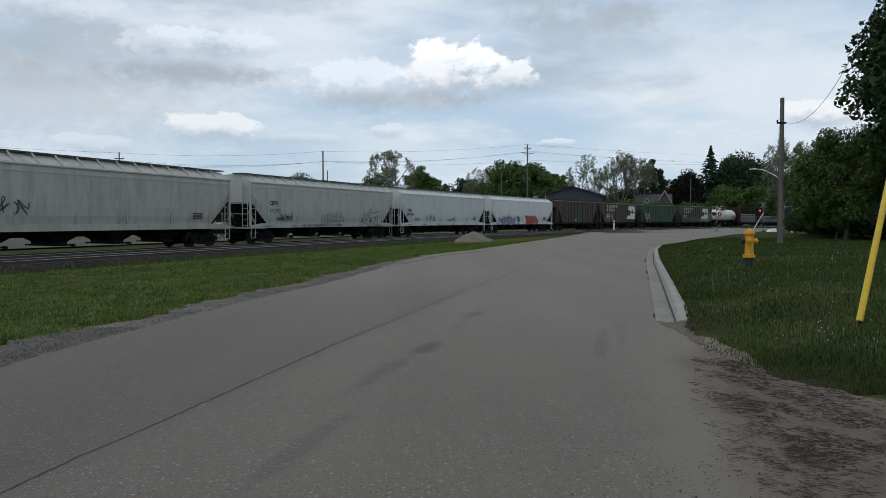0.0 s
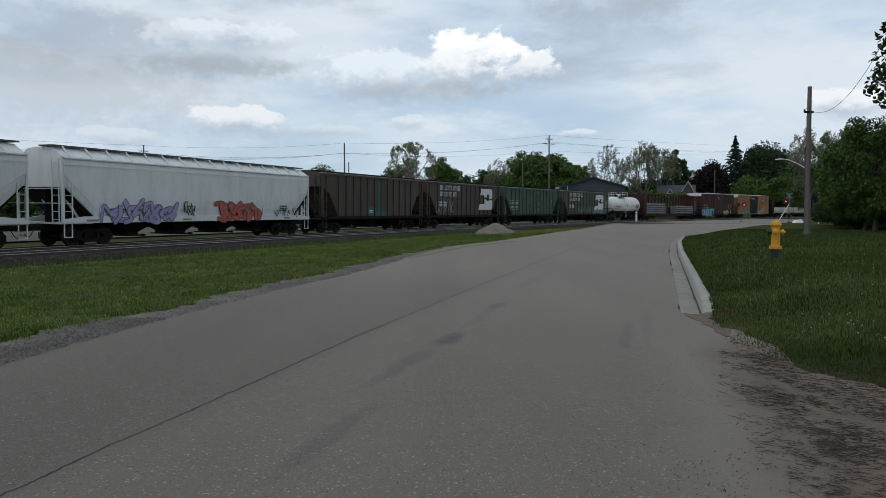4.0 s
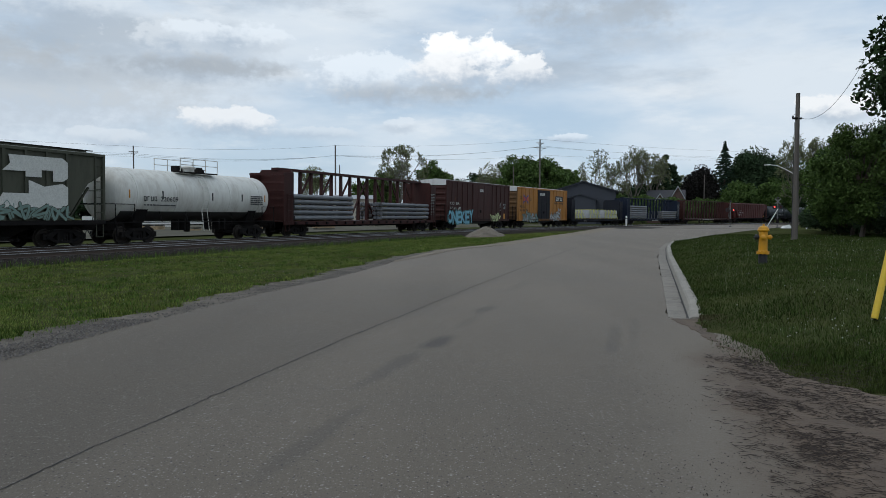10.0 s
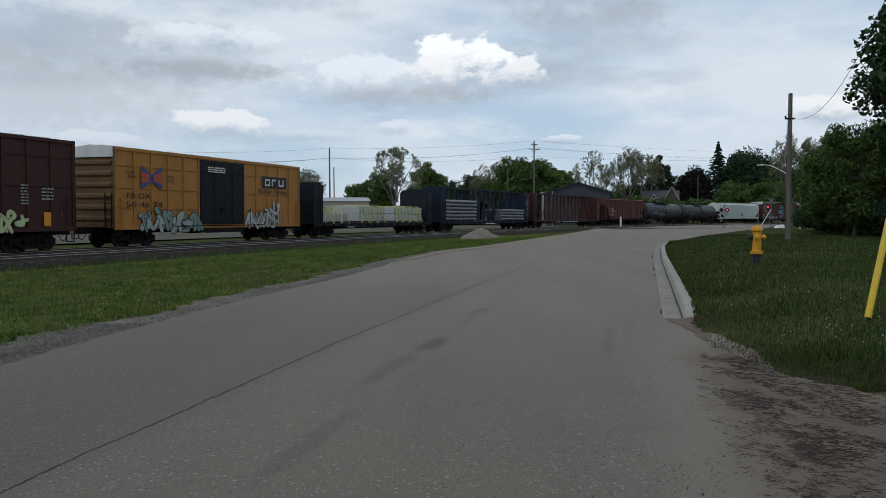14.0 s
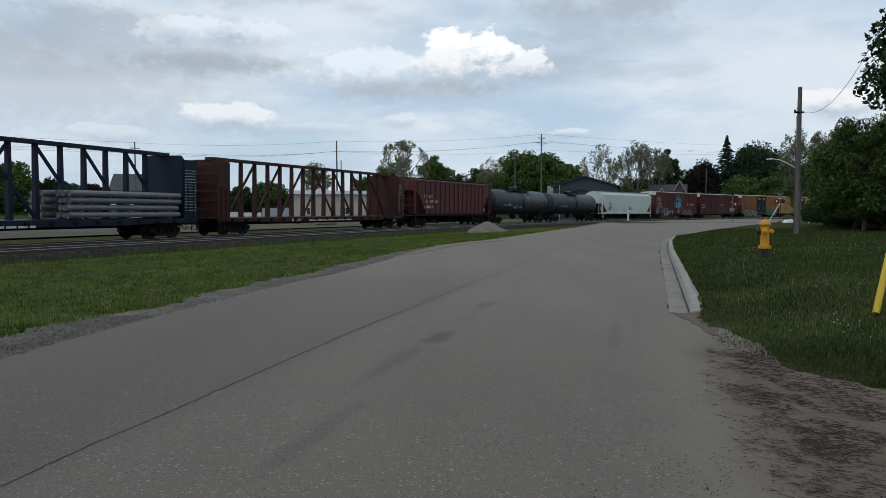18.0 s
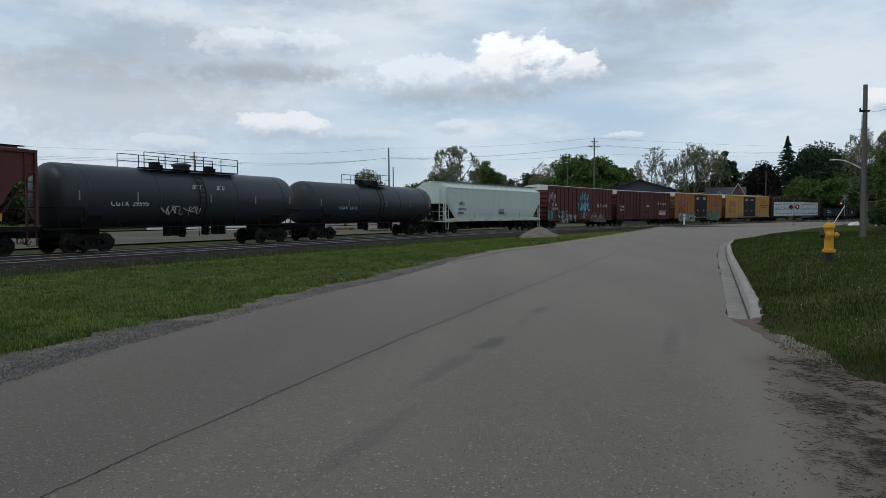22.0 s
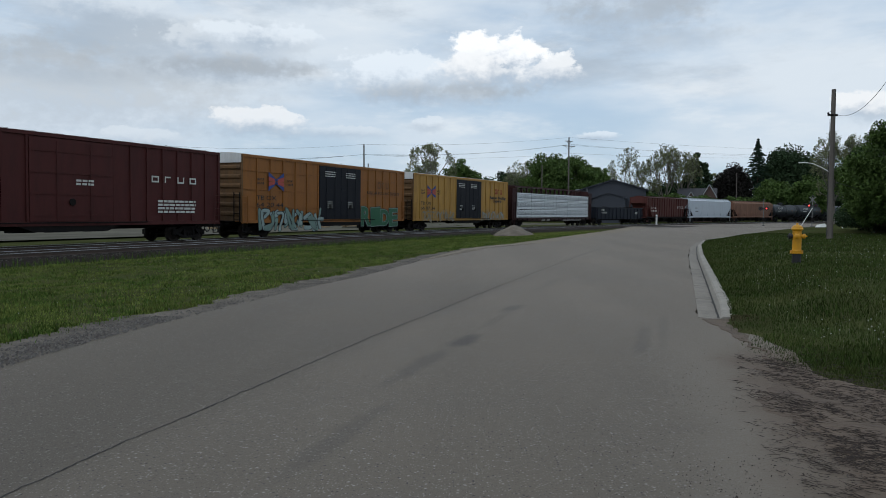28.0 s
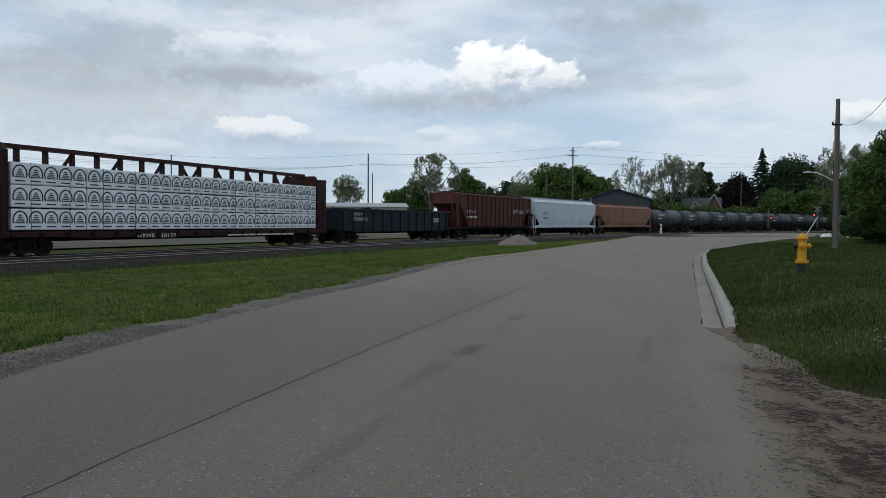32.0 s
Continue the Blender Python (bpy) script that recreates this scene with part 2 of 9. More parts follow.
DEBRIS = material("bark_debris", (0.040, 0.030, 0.025), 0.9, 0, 0.3, 6, 40, 0.3, island=0.4)


def asphalt_material():
    """Worn asphalt: pale aggregate specks, broad wear along the lanes, soft oil stains and dust at the broken edge."""
    m = material("asphalt", (0.141, 0.117, 0.091), 0.82, 0, 0.14, 0.35, 55, 0.5, spec=0.38)
    nt = m.node_tree
    N, K = nt.nodes.new, nt.links.new
    p = nt.nodes["Principled BSDF"]
    src = p.inputs["Base Color"].links[0].from_socket
    tc = N("ShaderNodeTexCoord")

    def val(op, a, b=None):
        n = N("ShaderNodeMath")
        n.operation = op
        for i, v in enumerate((a, b)):
            if v is None:
                continue
            if isinstance(v, (int, float)):
                n.inputs[i].default_value = v
            else:
                K(v, n.inputs[i])
        return n.outputs[0]

    def smooth(v, lo, hi, a=0.0, b=1.0):
        n = N("ShaderNodeMapRange")
        n.interpolation_type = "SMOOTHSTEP"
        K(v, n.inputs[0])
        for i, q in enumerate((lo, hi, a, b)):
            n.inputs[i + 1].default_value = q
        return n.outputs[0]

    def noise_of(scale, detail, stretch=(1, 1, 1), turn=0.0):
        mp = N("ShaderNodeMapping")
        mp.inputs["Scale"].default_value, mp.inputs["Rotation"].default_value = stretch, (0, 0, radians(turn))
        K(tc.outputs["Object"], mp.inputs[0])
        n = N("ShaderNodeTexNoise")
        n.inputs["Scale"].default_value, n.inputs["Detail"].default_value = scale, detail
        K(mp.outputs[0], n.inputs["Vector"])
        return n.outputs[0]

    def blend(f, a, b):
        n = N("ShaderNodeMix")
        n.data_type = "RGBA"
        K(f, n.inputs[0])
        for i, v in ((6, a), (7, b)):
            if isinstance(v, tuple):
                n.inputs[i].default_value = (*v, 1)
            else:
                K(v, n.inputs[i])
        return n.outputs[2]

    col = src
    for scale, cut, tone in ((26, 0.86, (0.32, 0.30, 0.27)), (40, 0.74, (0.33, 0.31, 0.28)), (62, 0.66, (0.32, 0.30, 0.27)), (120, 0.55, (0.20, 0.185, 0.165)), (70, 0.58, (0.035, 0.032, 0.03)), (33, 0.84, (0.035, 0.032, 0.03))):
        vo = N("ShaderNodeTexVoronoi")
        vo.inputs["Scale"].default_value = scale
        K(tc.outputs["Object"], vo.inputs["Vector"])
        cs = N("ShaderNodeSeparateColor")
        K(vo.outputs["Color"], cs.inputs[0])
        f = val("MULTIPLY", smooth(vo.outputs["Distance"], 0.10, 0.34, 1, 0), val("GREATER_THAN", cs.outputs[0], cut))
        col = blend(f, col, tone)
    lane = smooth(noise_of(1.0, 5, (0.5, 0.04, 1), 14), 0.35, 0.65, 0.94, 1.05)
    sc = N("ShaderNodeVectorMath")
    sc.operation = "SCALE"
    K(col, sc.inputs[0])
    K(lane, sc.inputs[3])
    col = sc.outputs[0]
    sep = N("ShaderNodeSeparateXYZ")
    K(tc.outputs["Object"], sep.inputs[0])
    rag = noise_of(2.2, 5)
    # darker left of the long joint; its fade with distance paints in grazing sheen
    joint = val("ADD", val("SUBTRACT", sep.outputs[0], val("MULTIPLY", sep.outputs[1], 0.279)), 3.66)
    lay = N("ShaderNodeVectorMath")
    lay.operation = "SCALE"
    K(col, lay.inputs[0])
    K(val("MAXIMUM", smooth(joint, -0.25, 0.35, 0.80, 1.0), smooth(sep.outputs[1], 11.0, 24.0, 0.80, 1.05)), lay.inputs[3])
    col = lay.outputs[0]
    # paler beyond the first metres: the sheen at a grazing view, painted into the colour
    sheen = N("ShaderNodeVectorMath")
    sheen.operation = "SCALE"
    K(col, sheen.inputs[0])
    K(smooth(sep.outputs[1], 5.0, 15.0, 0.97, 1.14), sheen.inputs[3])
    col = sheen.outputs[0]
    # stains: centre, half length along the lane, half width
    for cx, cy, ly, lx, amt in ((0.06, 9.15, 0.48, 0.16, 0.60), (0.84, 12.3, 0.55, 0.16, 0.40), (-0.85, 5.15, 1.1, 0.11, 0.28), (-0.45, 7.6, 1.0, 0.12, 0.32), (2.35, 9.4, 1.2, 0.10, 0.30), (2.75, 9.9, 1.4, 0.08, 0.25), (0.5, 10.9, 0.8, 0.10, 0.18), (1.9, 16.5, 1.6, 0.16, 0.15)):
        s, c = math.sin(radians(15.5)), math.cos(radians(15.5))
        dx, dy = val("SUBTRACT", sep.outputs[0], cx), val("SUBTRACT", sep.outputs[1], cy)
        u = val("DIVIDE", val("ADD", val("MULTIPLY", dx, s), val("MULTIPLY", dy, c)), ly)
        v = val("DIVIDE", val("SUBTRACT", val("MULTIPLY", dx, c), val("MULTIPLY", dy, s)), lx)
        d = val("SQRT", val("ADD", val("MULTIPLY", u, u), val("MULTIPLY", v, v)))
        d = val("ADD", d, val("MULTIPLY", val("SUBTRACT", rag, 0.5), 1.3))
        col = blend(val("MULTIPLY", smooth(d, 0.35, 1.35, 1, 0), amt), col, (0.045, 0.042, 0.040))
    # dust that traffic drags from the bare ground: pale first, brown where the paving ends
    edge = val("SUBTRACT", sep.outputs[0], val("ADD", 0.62, val("MULTIPLY", sep.outputs[1], 0.245)))
    edge = val("ADD", edge, val("MULTIPLY", val("SUBTRACT", noise_of(0.9, 6), 0.5), 1.3))
    near = smooth(sep.outputs[1], 8.6, 13.0, 1, 0)
    col = blend(val("MULTIPLY", val("MULTIPLY", smooth(edge, -0.7, 0.35), near), 0.85), col, (0.172, 0.146, 0.116))
    near = smooth(sep.outputs[1], 8.0, 9.4, 1, 0)
    col = blend(val("MULTIPLY", val("MULTIPLY", smooth(edge, 0.05, 0.75), near), 0.95), col, (0.118, 0.087, 0.063))
    K(col, p.inputs["Base Color"])
    return m


ASPHALT = asphalt_material()


# ---- mesh helpers ----
def box(bm, x0, x1, y0, y1, z0, z1):
    v = [bm.verts.new(c) for c in ((x0, y0, z0), (x1, y0, z0), (x1, y1, z0), (x0, y1, z0), (x0, y0, z1), (x1, y0, z1), (x1, y1, z1), (x0, y1, z1))]
    for f in ((3, 2, 1, 0), (4, 5, 6, 7), (0, 1, 5, 4), (1, 2, 6, 5), (2, 3, 7, 6), (3, 0, 4, 7)):
        bm.faces.new([v[i] for i in f])


def loft(bm, rings, closed=True, caps=True):
    rows = [[bm.verts.new(c) for c in r] for r in rings]
    n = len(rows[0])
    for a, b in zip(rows, rows[1:]):
        for i in range(n if closed else n - 1):
            j = (i + 1) % n
            bm.faces.new((a[i], a[j], b[j], b[i]))
    if caps:
        bm.faces.new(rows[0][::-1])
        bm.faces.new(rows[-1])


def prism_y(bm, poly, y0, y1):
    """A plate with an outline in x and z, between two values of y."""
    loft(bm, [[(x, y0, z) for x, z in poly], [(x, y1, z) for x, z in poly]])


def tube(bm, p0, p1, r0, r1=None, n=6):
    p0, p1 = Vector(p0), Vector(p1)
    d = p1 - p0
    if d.length < 1e-6:
        return
    q = d.to_track_quat("Z", "Y").to_matrix()
    r1 = r0 if r1 is None else r1
    loft(bm, [[p + q @ Vector((r * math.cos(a), r * math.sin(a), 0)) for a in (math.tau * i / n for i in range(n))] for p, r in ((p0, r0), (p1, r1))])


def beam(bm, p0, p1, w, h):
    """A square bar from point to point."""
    p0, p1 = Vector(p0), Vector(p1)
    q = (p1 - p0).to_track_quat("Z", "Y").to_matrix()
    loft(bm, [[p + q @ Vector((a * w / 2, b * h / 2, 0)) for a, b in ((-1, -1), (1, -1), (1, 1), (-1, 1))] for p in (p0, p1)])


def lathe(bm, profile, n=16, axis="z", at=(0, 0, 0)):
    """A turned solid from (radius, height) pairs."""
    rings = []
    for r, h in profile:
        ring = []
        for i in range(n):
            a = math.tau * i / n
            u, v = r * math.cos(a), r * math.sin(a)
            c = (u, v, h) if axis == "z" else ((h, u, v) if axis == "x" else (v, h, u))
            ring.append((c[0] + at[0], c[1] + at[1], c[2] + at[2]))
        rings.append(ring)
    loft(bm, rings)


def done(bm, name, mat, smooth=False):
    bmesh.ops.recalc_face_normals(bm, faces=bm.faces)
    me = bpy.data.meshes.new(name)
    bm.to_mesh(me)
    bm.free()
    me.materials.append(mat)
    if smooth:
        for p in me.polygons:
            p.use_smooth = True
    return me


def part(name, bm, mat, parent, label="", smooth=False, m=None):
    ob = new(name, done(bm, name, mat, smooth))
    ob.parent = parent
    if m is not None:
        ob.matrix_basis = m
    if label:
        tagged(ob, label=label)
    return ob


def share(name, me, parent, m=None, label=""):
    ob = new(name, me)
    ob.parent = parent
    if m is not None:
        ob.matrix_basis = m
    if label:
        tagged(ob, label=label)
    return ob


def thing(name, label, category, m=None, group="", kind=""):
    ob = new(name)
    ob.empty_display_size = 0.3
    if m is not None:
        ob.matrix_basis = m
    return tagged(ob, label, category, group, kind)


def mesh_from(name, verts, faces, mat, smooth=False):
    me = bpy.data.meshes.new(name)
    me.from_pydata([tuple(v) for v in verts], [], [tuple(f) for f in faces])
    me.materials.append(mat)
    if smooth:
        for p in me.polygons:
            p.use_smooth = True
    me.update()
    return me


def sstep(v, lo, hi):
    t = np.clip((np.asarray(v, float) - lo) / (hi - lo), 0, 1)
    return t * t * (3 - 2 * t)


# ---- plan: road edges, lawn, tracks ----
LEFT = np.array([(-5.6, -30), (-5.2, -5), (-4.84, 7.84), (-4.57, 9.95), (-3.93, 13.06), (-3.33, 16.1), (-2.66, 18.45), (-1.61, 24.5), (0.96, 34),
                 (3.57, 39.3), (9.15, 54.2), (15, 70.0), (20.8, 86.8), (25.5, 101)])
RIGHT = np.array([(0.9, -30), (1.2, -5), (1.52, 4.0), (2.04, 6.35), (2.63, 7.83), (3.60, 11.1), (3.67, 11.3), (5.40, 17.1), (8.48, 27.5), (11.25, 36.3),
                  (13.73, 43.2), (18, 51), (22, 58), (26.3, 65.3), (36, 82), (47, 101), (60, 122)])
LAWN = np.array([(11, -30), (8.6, -3), (7.4, 2), (6.1, 4.6), (4.55, 5.7), (4.05, 6.5), (3.62, 7.15), (3.38, 7.7), (3.46, 8.6), (3.90, 10.5), (4.22, 11.5)] + [(x + 0.53, y) for x, y in RIGHT[7:]])
HEAD_S = np.arange(-60, 361, 42.0)
HEAD = np.radians([12.6, 16.9, 21.2, 25.5, 32.8, 40.2, 46.6, 52.9, 59.3, 65.7, 72.0])
SIDE0 = (-28.606, 0.239)
SPEED = 14.22
RAIL_Z = 0.15
_s = np.arange(-700, 900, 0.5)
_h = np.interp(_s, HEAD_S, HEAD)
_x, _y = np.cumsum(np.sin(_h)) * 0.5, np.cumsum(np.cos(_h)) * 0.5
_i = int(700 / 0.5)
_x, _y = _x - _x[_i] + SIDE0[0], _y - _y[_i] + SIDE0[1]


def on_track(s, off=0.0):
    """Place and heading at s metres along the line of the car sides, off metres to its left."""
    h = np.interp(s, _s, _h)
    return np.interp(s, _s, _x) - off * np.cos(h), np.interp(s, _s, _y) + off * np.sin(h), h


MAIN, SIDING = 1.5, -2.3


def edge_x(line, y):
    return np.interp(y, line[:, 1], line[:, 0])


def track_dist(x, y):
    """Distance to the right of the siding's centre line (negative: beyond it)."""
    s = np.arange(-150, 420, 4.0)
    px, py, h = on_track(s, SIDING)
    x, y = np.atleast_1d(x), np.atleast_1d(y)
    d2 = (x[:, None] - px) ** 2 + (y[:, None] - py) ** 2
    k = d2.argmin(1)
    return (x - px[k]) * np.cos(h[k]) - (y - py[k]) * np.sin(h[k])


def ground_z(x, y):
    x, y = np.atleast_1d(np.asarray(x, float)), np.atleast_1d(np.asarray(y, float))
    z = np.full(x.shape, -0.05)
    dl = edge_x(LEFT, y) - x
    z = np.where(dl > 0, 0.012 - 0.20 * sstep(dl, 1.0, 9.0), z)
    dr = x - edge_x(LAWN, y)
    near = 1 - sstep(y, 9.5, 12.5)
    bank = near * (-0.01 + 0.42 * sstep(dr, 0, 5.0)) + (1 - near) * (0.115 + 0.34 * sstep(dr, 0, 2.6))
    bank = bank * (1 - sstep(y, 62, 85)) + 0.02 * sstep(y, 62, 85)
    z = np.where(dr > 0, bank, z)
    mid = (dl <= 0) & (dr <= 0)
    z = np.where(mid & (x > edge_x(RIGHT, y)), -0.012, z)
    far = sstep(y, 96, 106)
    z = np.where(mid, z, z * (1 - far) - 0.08 * far)
    return z

# ---- ground, road, kerb, tracks ----
def sheet():
    xs = np.unique(np.concatenate([np.arange(-32, 0, 0.5), np.arange(0, 17, 0.2), np.arange(17, 34, 0.5), np.geomspace(34, 2500, 34), -np.geomspace(32, 2500, 34)]))
    ys = np.unique(np.concatenate([np.arange(-12, 2, 0.5), np.arange(2, 36, 0.25), np.arange(36, 70, 0.5), np.arange(70, 150, 2.5), np.geomspace(150, 3000, 26), -np.geomspace(12, 1500, 22)]))
    X, Y = np.meshgrid(xs, ys)
    x, y = X.ravel(), Y.ravel()
    z = ground_z(x, y)
    rough_ = np.array([noise.noise(Vector((a * 0.6, b * 0.6, 0))) for a, b in zip(x, y)]) * 0.02
    onroad = (x > edge_x(LEFT, y) - 0.6) & (x < edge_x(LAWN, y))
    td = np.full(x.shape, 99.0)
    near = (abs(x) < 300) & (y > -150) & (y < 420)
    td[near] = track_dist(x[near], y[near])
    z = np.where(onroad, z, z + rough_)
    z = np.where((x > edge_x(LEFT, y) - 0.95) & (x < edge_x(LEFT, y) + 0.5) & (y < 101), np.minimum(z, -0.05), z)
    z = np.where((y > 11.0) & (y < 62) & (x > edge_x(RIGHT, y) - 0.8) & (x < edge_x(LAWN, y) + 0.02), -0.14, z)
    z = np.where((td < 4.0) & (td > -9.0), np.minimum(z, -0.16), z)
    nx = len(xs)
    f = [(j * nx + i, j * nx + i + 1, (j + 1) * nx + i + 1, (j + 1) * nx + i) for j in range(len(ys) - 1) for i in range(nx - 1)]
    ob = new("ground", mesh_from("ground", np.stack([x, y, z], 1), f, SOIL, True))
    tagged(ob, "grassy earth verge and lawn beside the road", "ground", kind="structure")


def strip(name, a, b, z, mat, label, category, cuts=1, jitter=0.0, seed=1, drop=0.06):
    """A slab between two lines with as many points each."""
    rnd = random.Random(seed)
    bm = bmesh.new()
    rows = []
    for (ax, ay), (bx, by) in zip(a, b):
        ja, jb = rnd.uniform(-jitter, jitter), rnd.uniform(-jitter, jitter)
        row = []
        for k in range(cuts + 1):
            f = k / cuts
            zz = z[0] * (1 - f) + z[1] * f
            row.append(bm.verts.new((ax * (1 - f) + bx * f + (ja if k == 0 else jb if k == cuts else 0), ay * (1 - f) + by * f, zz)))
        row.insert(0, bm.verts.new((row[0].co.x - 0.02, row[0].co.y, z[0] - drop)))
        row.append(bm.verts.new((row[-1].co.x + 0.02, row[-1].co.y, z[1] - drop)))
        rows.append(row)
    for p, q in zip(rows, rows[1:]):
        for i in range(len(p) - 1):
            bm.faces.new((p[i], p[i + 1], q[i + 1], q[i]))
    ob = new(name, done(bm, name, mat))
    return tagged(ob, label, category, kind="structure")


def even(line, ys):
    return [(float(edge_x(line, y)), float(y)) for y in ys]


def road():
    ys = np.concatenate([np.arange(-30, 10.2, 0.6), np.array([10.6, 11.28, 11.32, 11.6]), np.arange(12, 60, 1.0), np.arange(60, 101.1, 3.0)])
    strip("road", even(LEFT, ys), [(x + 1.1 * float(np.interp(y, [-30, 10.6, 11.28, 11.3], [1, 1, 0.45, 0])), y) for x, y in even(RIGHT, ys)], (0.0, 0.0), ASPHALT, "worn grey asphalt road with pale aggregate", "road", cuts=6, jitter=0.05, seed=4)
    # the crossing apron over the tracks
    bm = bmesh.new()
    pts = [(25.5, 101), (47, 101), (60, 122), (74, 146), (60, 158), (44, 150), (34, 132), (28.5, 112)]
    bm.faces.new([bm.verts.new((x, y, 0.0)) for x, y in pts])
    bm.faces.new([bm.verts.new((x, y, -0.3)) for x, y in pts[::-1]])
    bmesh.ops.triangulate(bm, faces=bm.faces)
    tagged(new("road_crossing", done(bm, "road_crossing", ASPHALT)), "asphalt apron where the road crosses the railway", "road", kind="structure")
    # dark, broken paving along the rails
    bm = bmesh.new()
    tar = material("crossing_tar", (0.045, 0.040, 0.036), 0.9, 0, 0.3, 0.6, 12, 0.6, (0.10, 0.09, 0.075), 0.7, spec=0.1)
    rim = []
    for k in range(40):
        a = math.tau * k / 40
        b, d = 14.6 + 3.0 * math.cos(a), 106 + 9 * math.sin(a)
        f = 1 + 0.35 * noise.noise(Vector((math.cos(a) * 2.2, math.sin(a) * 2.2, 4)))
        b, d = 14.6 + (b - 14.6) * f, 106 + (d - 106) * f
        rim.append((d * math.sin(radians(b)), d * math.cos(radians(b))))
    bm.faces.new([bm.verts.new((x, y, 0.006)) for x, y in rim[::-1]])
    bm.faces.ensure_lookup_table()
    bmesh.ops.triangulate(bm, faces=bm.faces[:])
    tagged(new("tar_patch", done(bm, "tar_patch", tar)), "dark broken patch of tar before the level crossing", "road patch", kind="structure")
    # shoulder of loose gravel
    ys = np.concatenate([np.arange(-30, 4, 0.8), np.arange(4, 30, 0.18), np.arange(30, 101, 1.0)])
    wide = np.interp(ys, [-30, 8, 13, 17, 26, 40, 100], [1.0, 0.85, 0.62, 0.6, 0.75, 1.1, 2.5])
    a = [(float(edge_x(LEFT, y) - w + 0.34 * noise.noise(Vector((y * 0.45, 61, 0))) + 0.22 * noise.noise(Vector((y * 1.9, 62, 0)))), float(y)) for y, w in zip(ys, wide)]
    b = [(float(edge_x(LEFT, y) + 0.05 + 0.09 * noise.noise(Vector((y * 2.1, 63, 0)))), float(y)) for y in ys]
    strip("gravel_shoulder", a, b, (0.02, -0.006), GRAVEL, "grey gravel shoulder along the road edge", "shoulder", cuts=3, jitter=0.10, seed=8)


def sandy_edge():
    """Pale sand that the road edge turns into farther on."""
    SAND = material("sandy_shoulder", (0.235, 0.20, 0.155), 0.95, 0, 0.25, 0.8, 20, 0.7, (0.12, 0.105, 0.075), 0.6, spec=0.08)
    ys = np.arange(25, 100, 0.4)
    a, b = [], []
    for y in ys:
        j = 0.35 * noise.noise(Vector((y * 0.6, 21, 0))) + 0.2 * noise.noise(Vector((y * 2.3, 5, 0)))
        w = float(np.interp(y, [25, 30, 36, 45, 60, 100], [0.05, 0.4, 0.8, 1.1, 1.5, 2.0]))
        a.append((float(edge_x(LEFT, y)) - w * (1 + j), float(y)))
        b.append((float(edge_x(LEFT, y)) + 0.10 + 0.2 * j, float(y)))
    strip("sandy_shoulder", a, b, (0.028, 0.004), SAND, "pale sandy shoulder at the grass edge", "shoulder", cuts=3, seed=12)


def stones(name, label, n, place, size, mat, seed, category="stones"):
    """Loose stones: small tilted, cut pebbles, joined."""
    rnd = np.random.RandomState(seed)
    V, F = [], []
    for k in range(n):
        x, y, z = place(rnd)
        r = rnd.uniform(*size)
        t = rnd.uniform(0, 6.28, 6)
        b = len(V)
        c = [(r * math.cos(a) * rnd.uniform(0.6, 1.2), r * math.sin(a) * rnd.uniform(0.6, 1.2)) for a in (0.3, 1.9, 3.6, 5.1)]
        V += [(x + u, y + v, z - r * 0.3) for u, v in c] + [(x + u * 0.55, y + v * 0.55, z + r * rnd.uniform(0.4, 0.8)) for u, v in c]
        F += [(b, b + 1, b + 5, b + 4), (b + 1, b + 2, b + 6, b + 5), (b + 2, b + 3, b + 7, b + 6), (b + 3, b, b + 4, b + 7), (b + 4, b + 5, b + 6, b + 7)]
    tagged(new(name, mesh_from(name, V, F, mat)), label, category, kind="stuff")


PEBBLE = material("pebbles", (0.13, 0.118, 0.108), 0.85, 0, 0.3, 8, 40, 0.2, island=0.45)


CRUSHED = material("crushed_stone", (0.068, 0.062, 0.056), 0.9, 0, 0.3, 8, 40, 0.2, island=0.5, spec=0.2)


def loose_stones():
    def shoulder(r):
        y = r.uniform(5.5, 11) if r.rand() < 0.5 else r.uniform(11, 40)
        return edge_x(LEFT, y) - r.beta(1.3, 2.2) * 1.0 + 0.15, y, 0.012
    stones("shoulder_stones", "loose grey stones scattered on the gravel shoulder", 7000, shoulder, (0.005, 0.018), PEBBLE, 5)

    def apron(r):
        while True:
            y = 2.4 + abs(r.normal(0, 3.0))
            x = edge_x(RIGHT, y) + r.normal(0.2, 0.75)
            if noise.noise(Vector((x * 1.7, y * 1.7, 4))) + 0.25 * noise.noise(Vector((x * 6, y * 6, 4))) > 0.05 or r.rand() < 0.12:
                return x, y, 0.003
    stones("apron_grit", "small dark clods and grit on the dusty road edge", 1500, apron, (0.0015, 0.006), DEBRIS, 6)

    def bed(r):
        s = r.uniform(15, 120)
        x, y, h = on_track(s, SIDING)
        o = r.uniform(-0.6, 2.3)
        return x + o * math.cos(h), y - o * math.sin(h), -0.035 - 0.14 * max(0, o - 1.4)
    stones("ballast_stones", "grey crushed stone ballast beside the rails", 9000, bed, (0.025, 0.06), CRUSHED, 7)


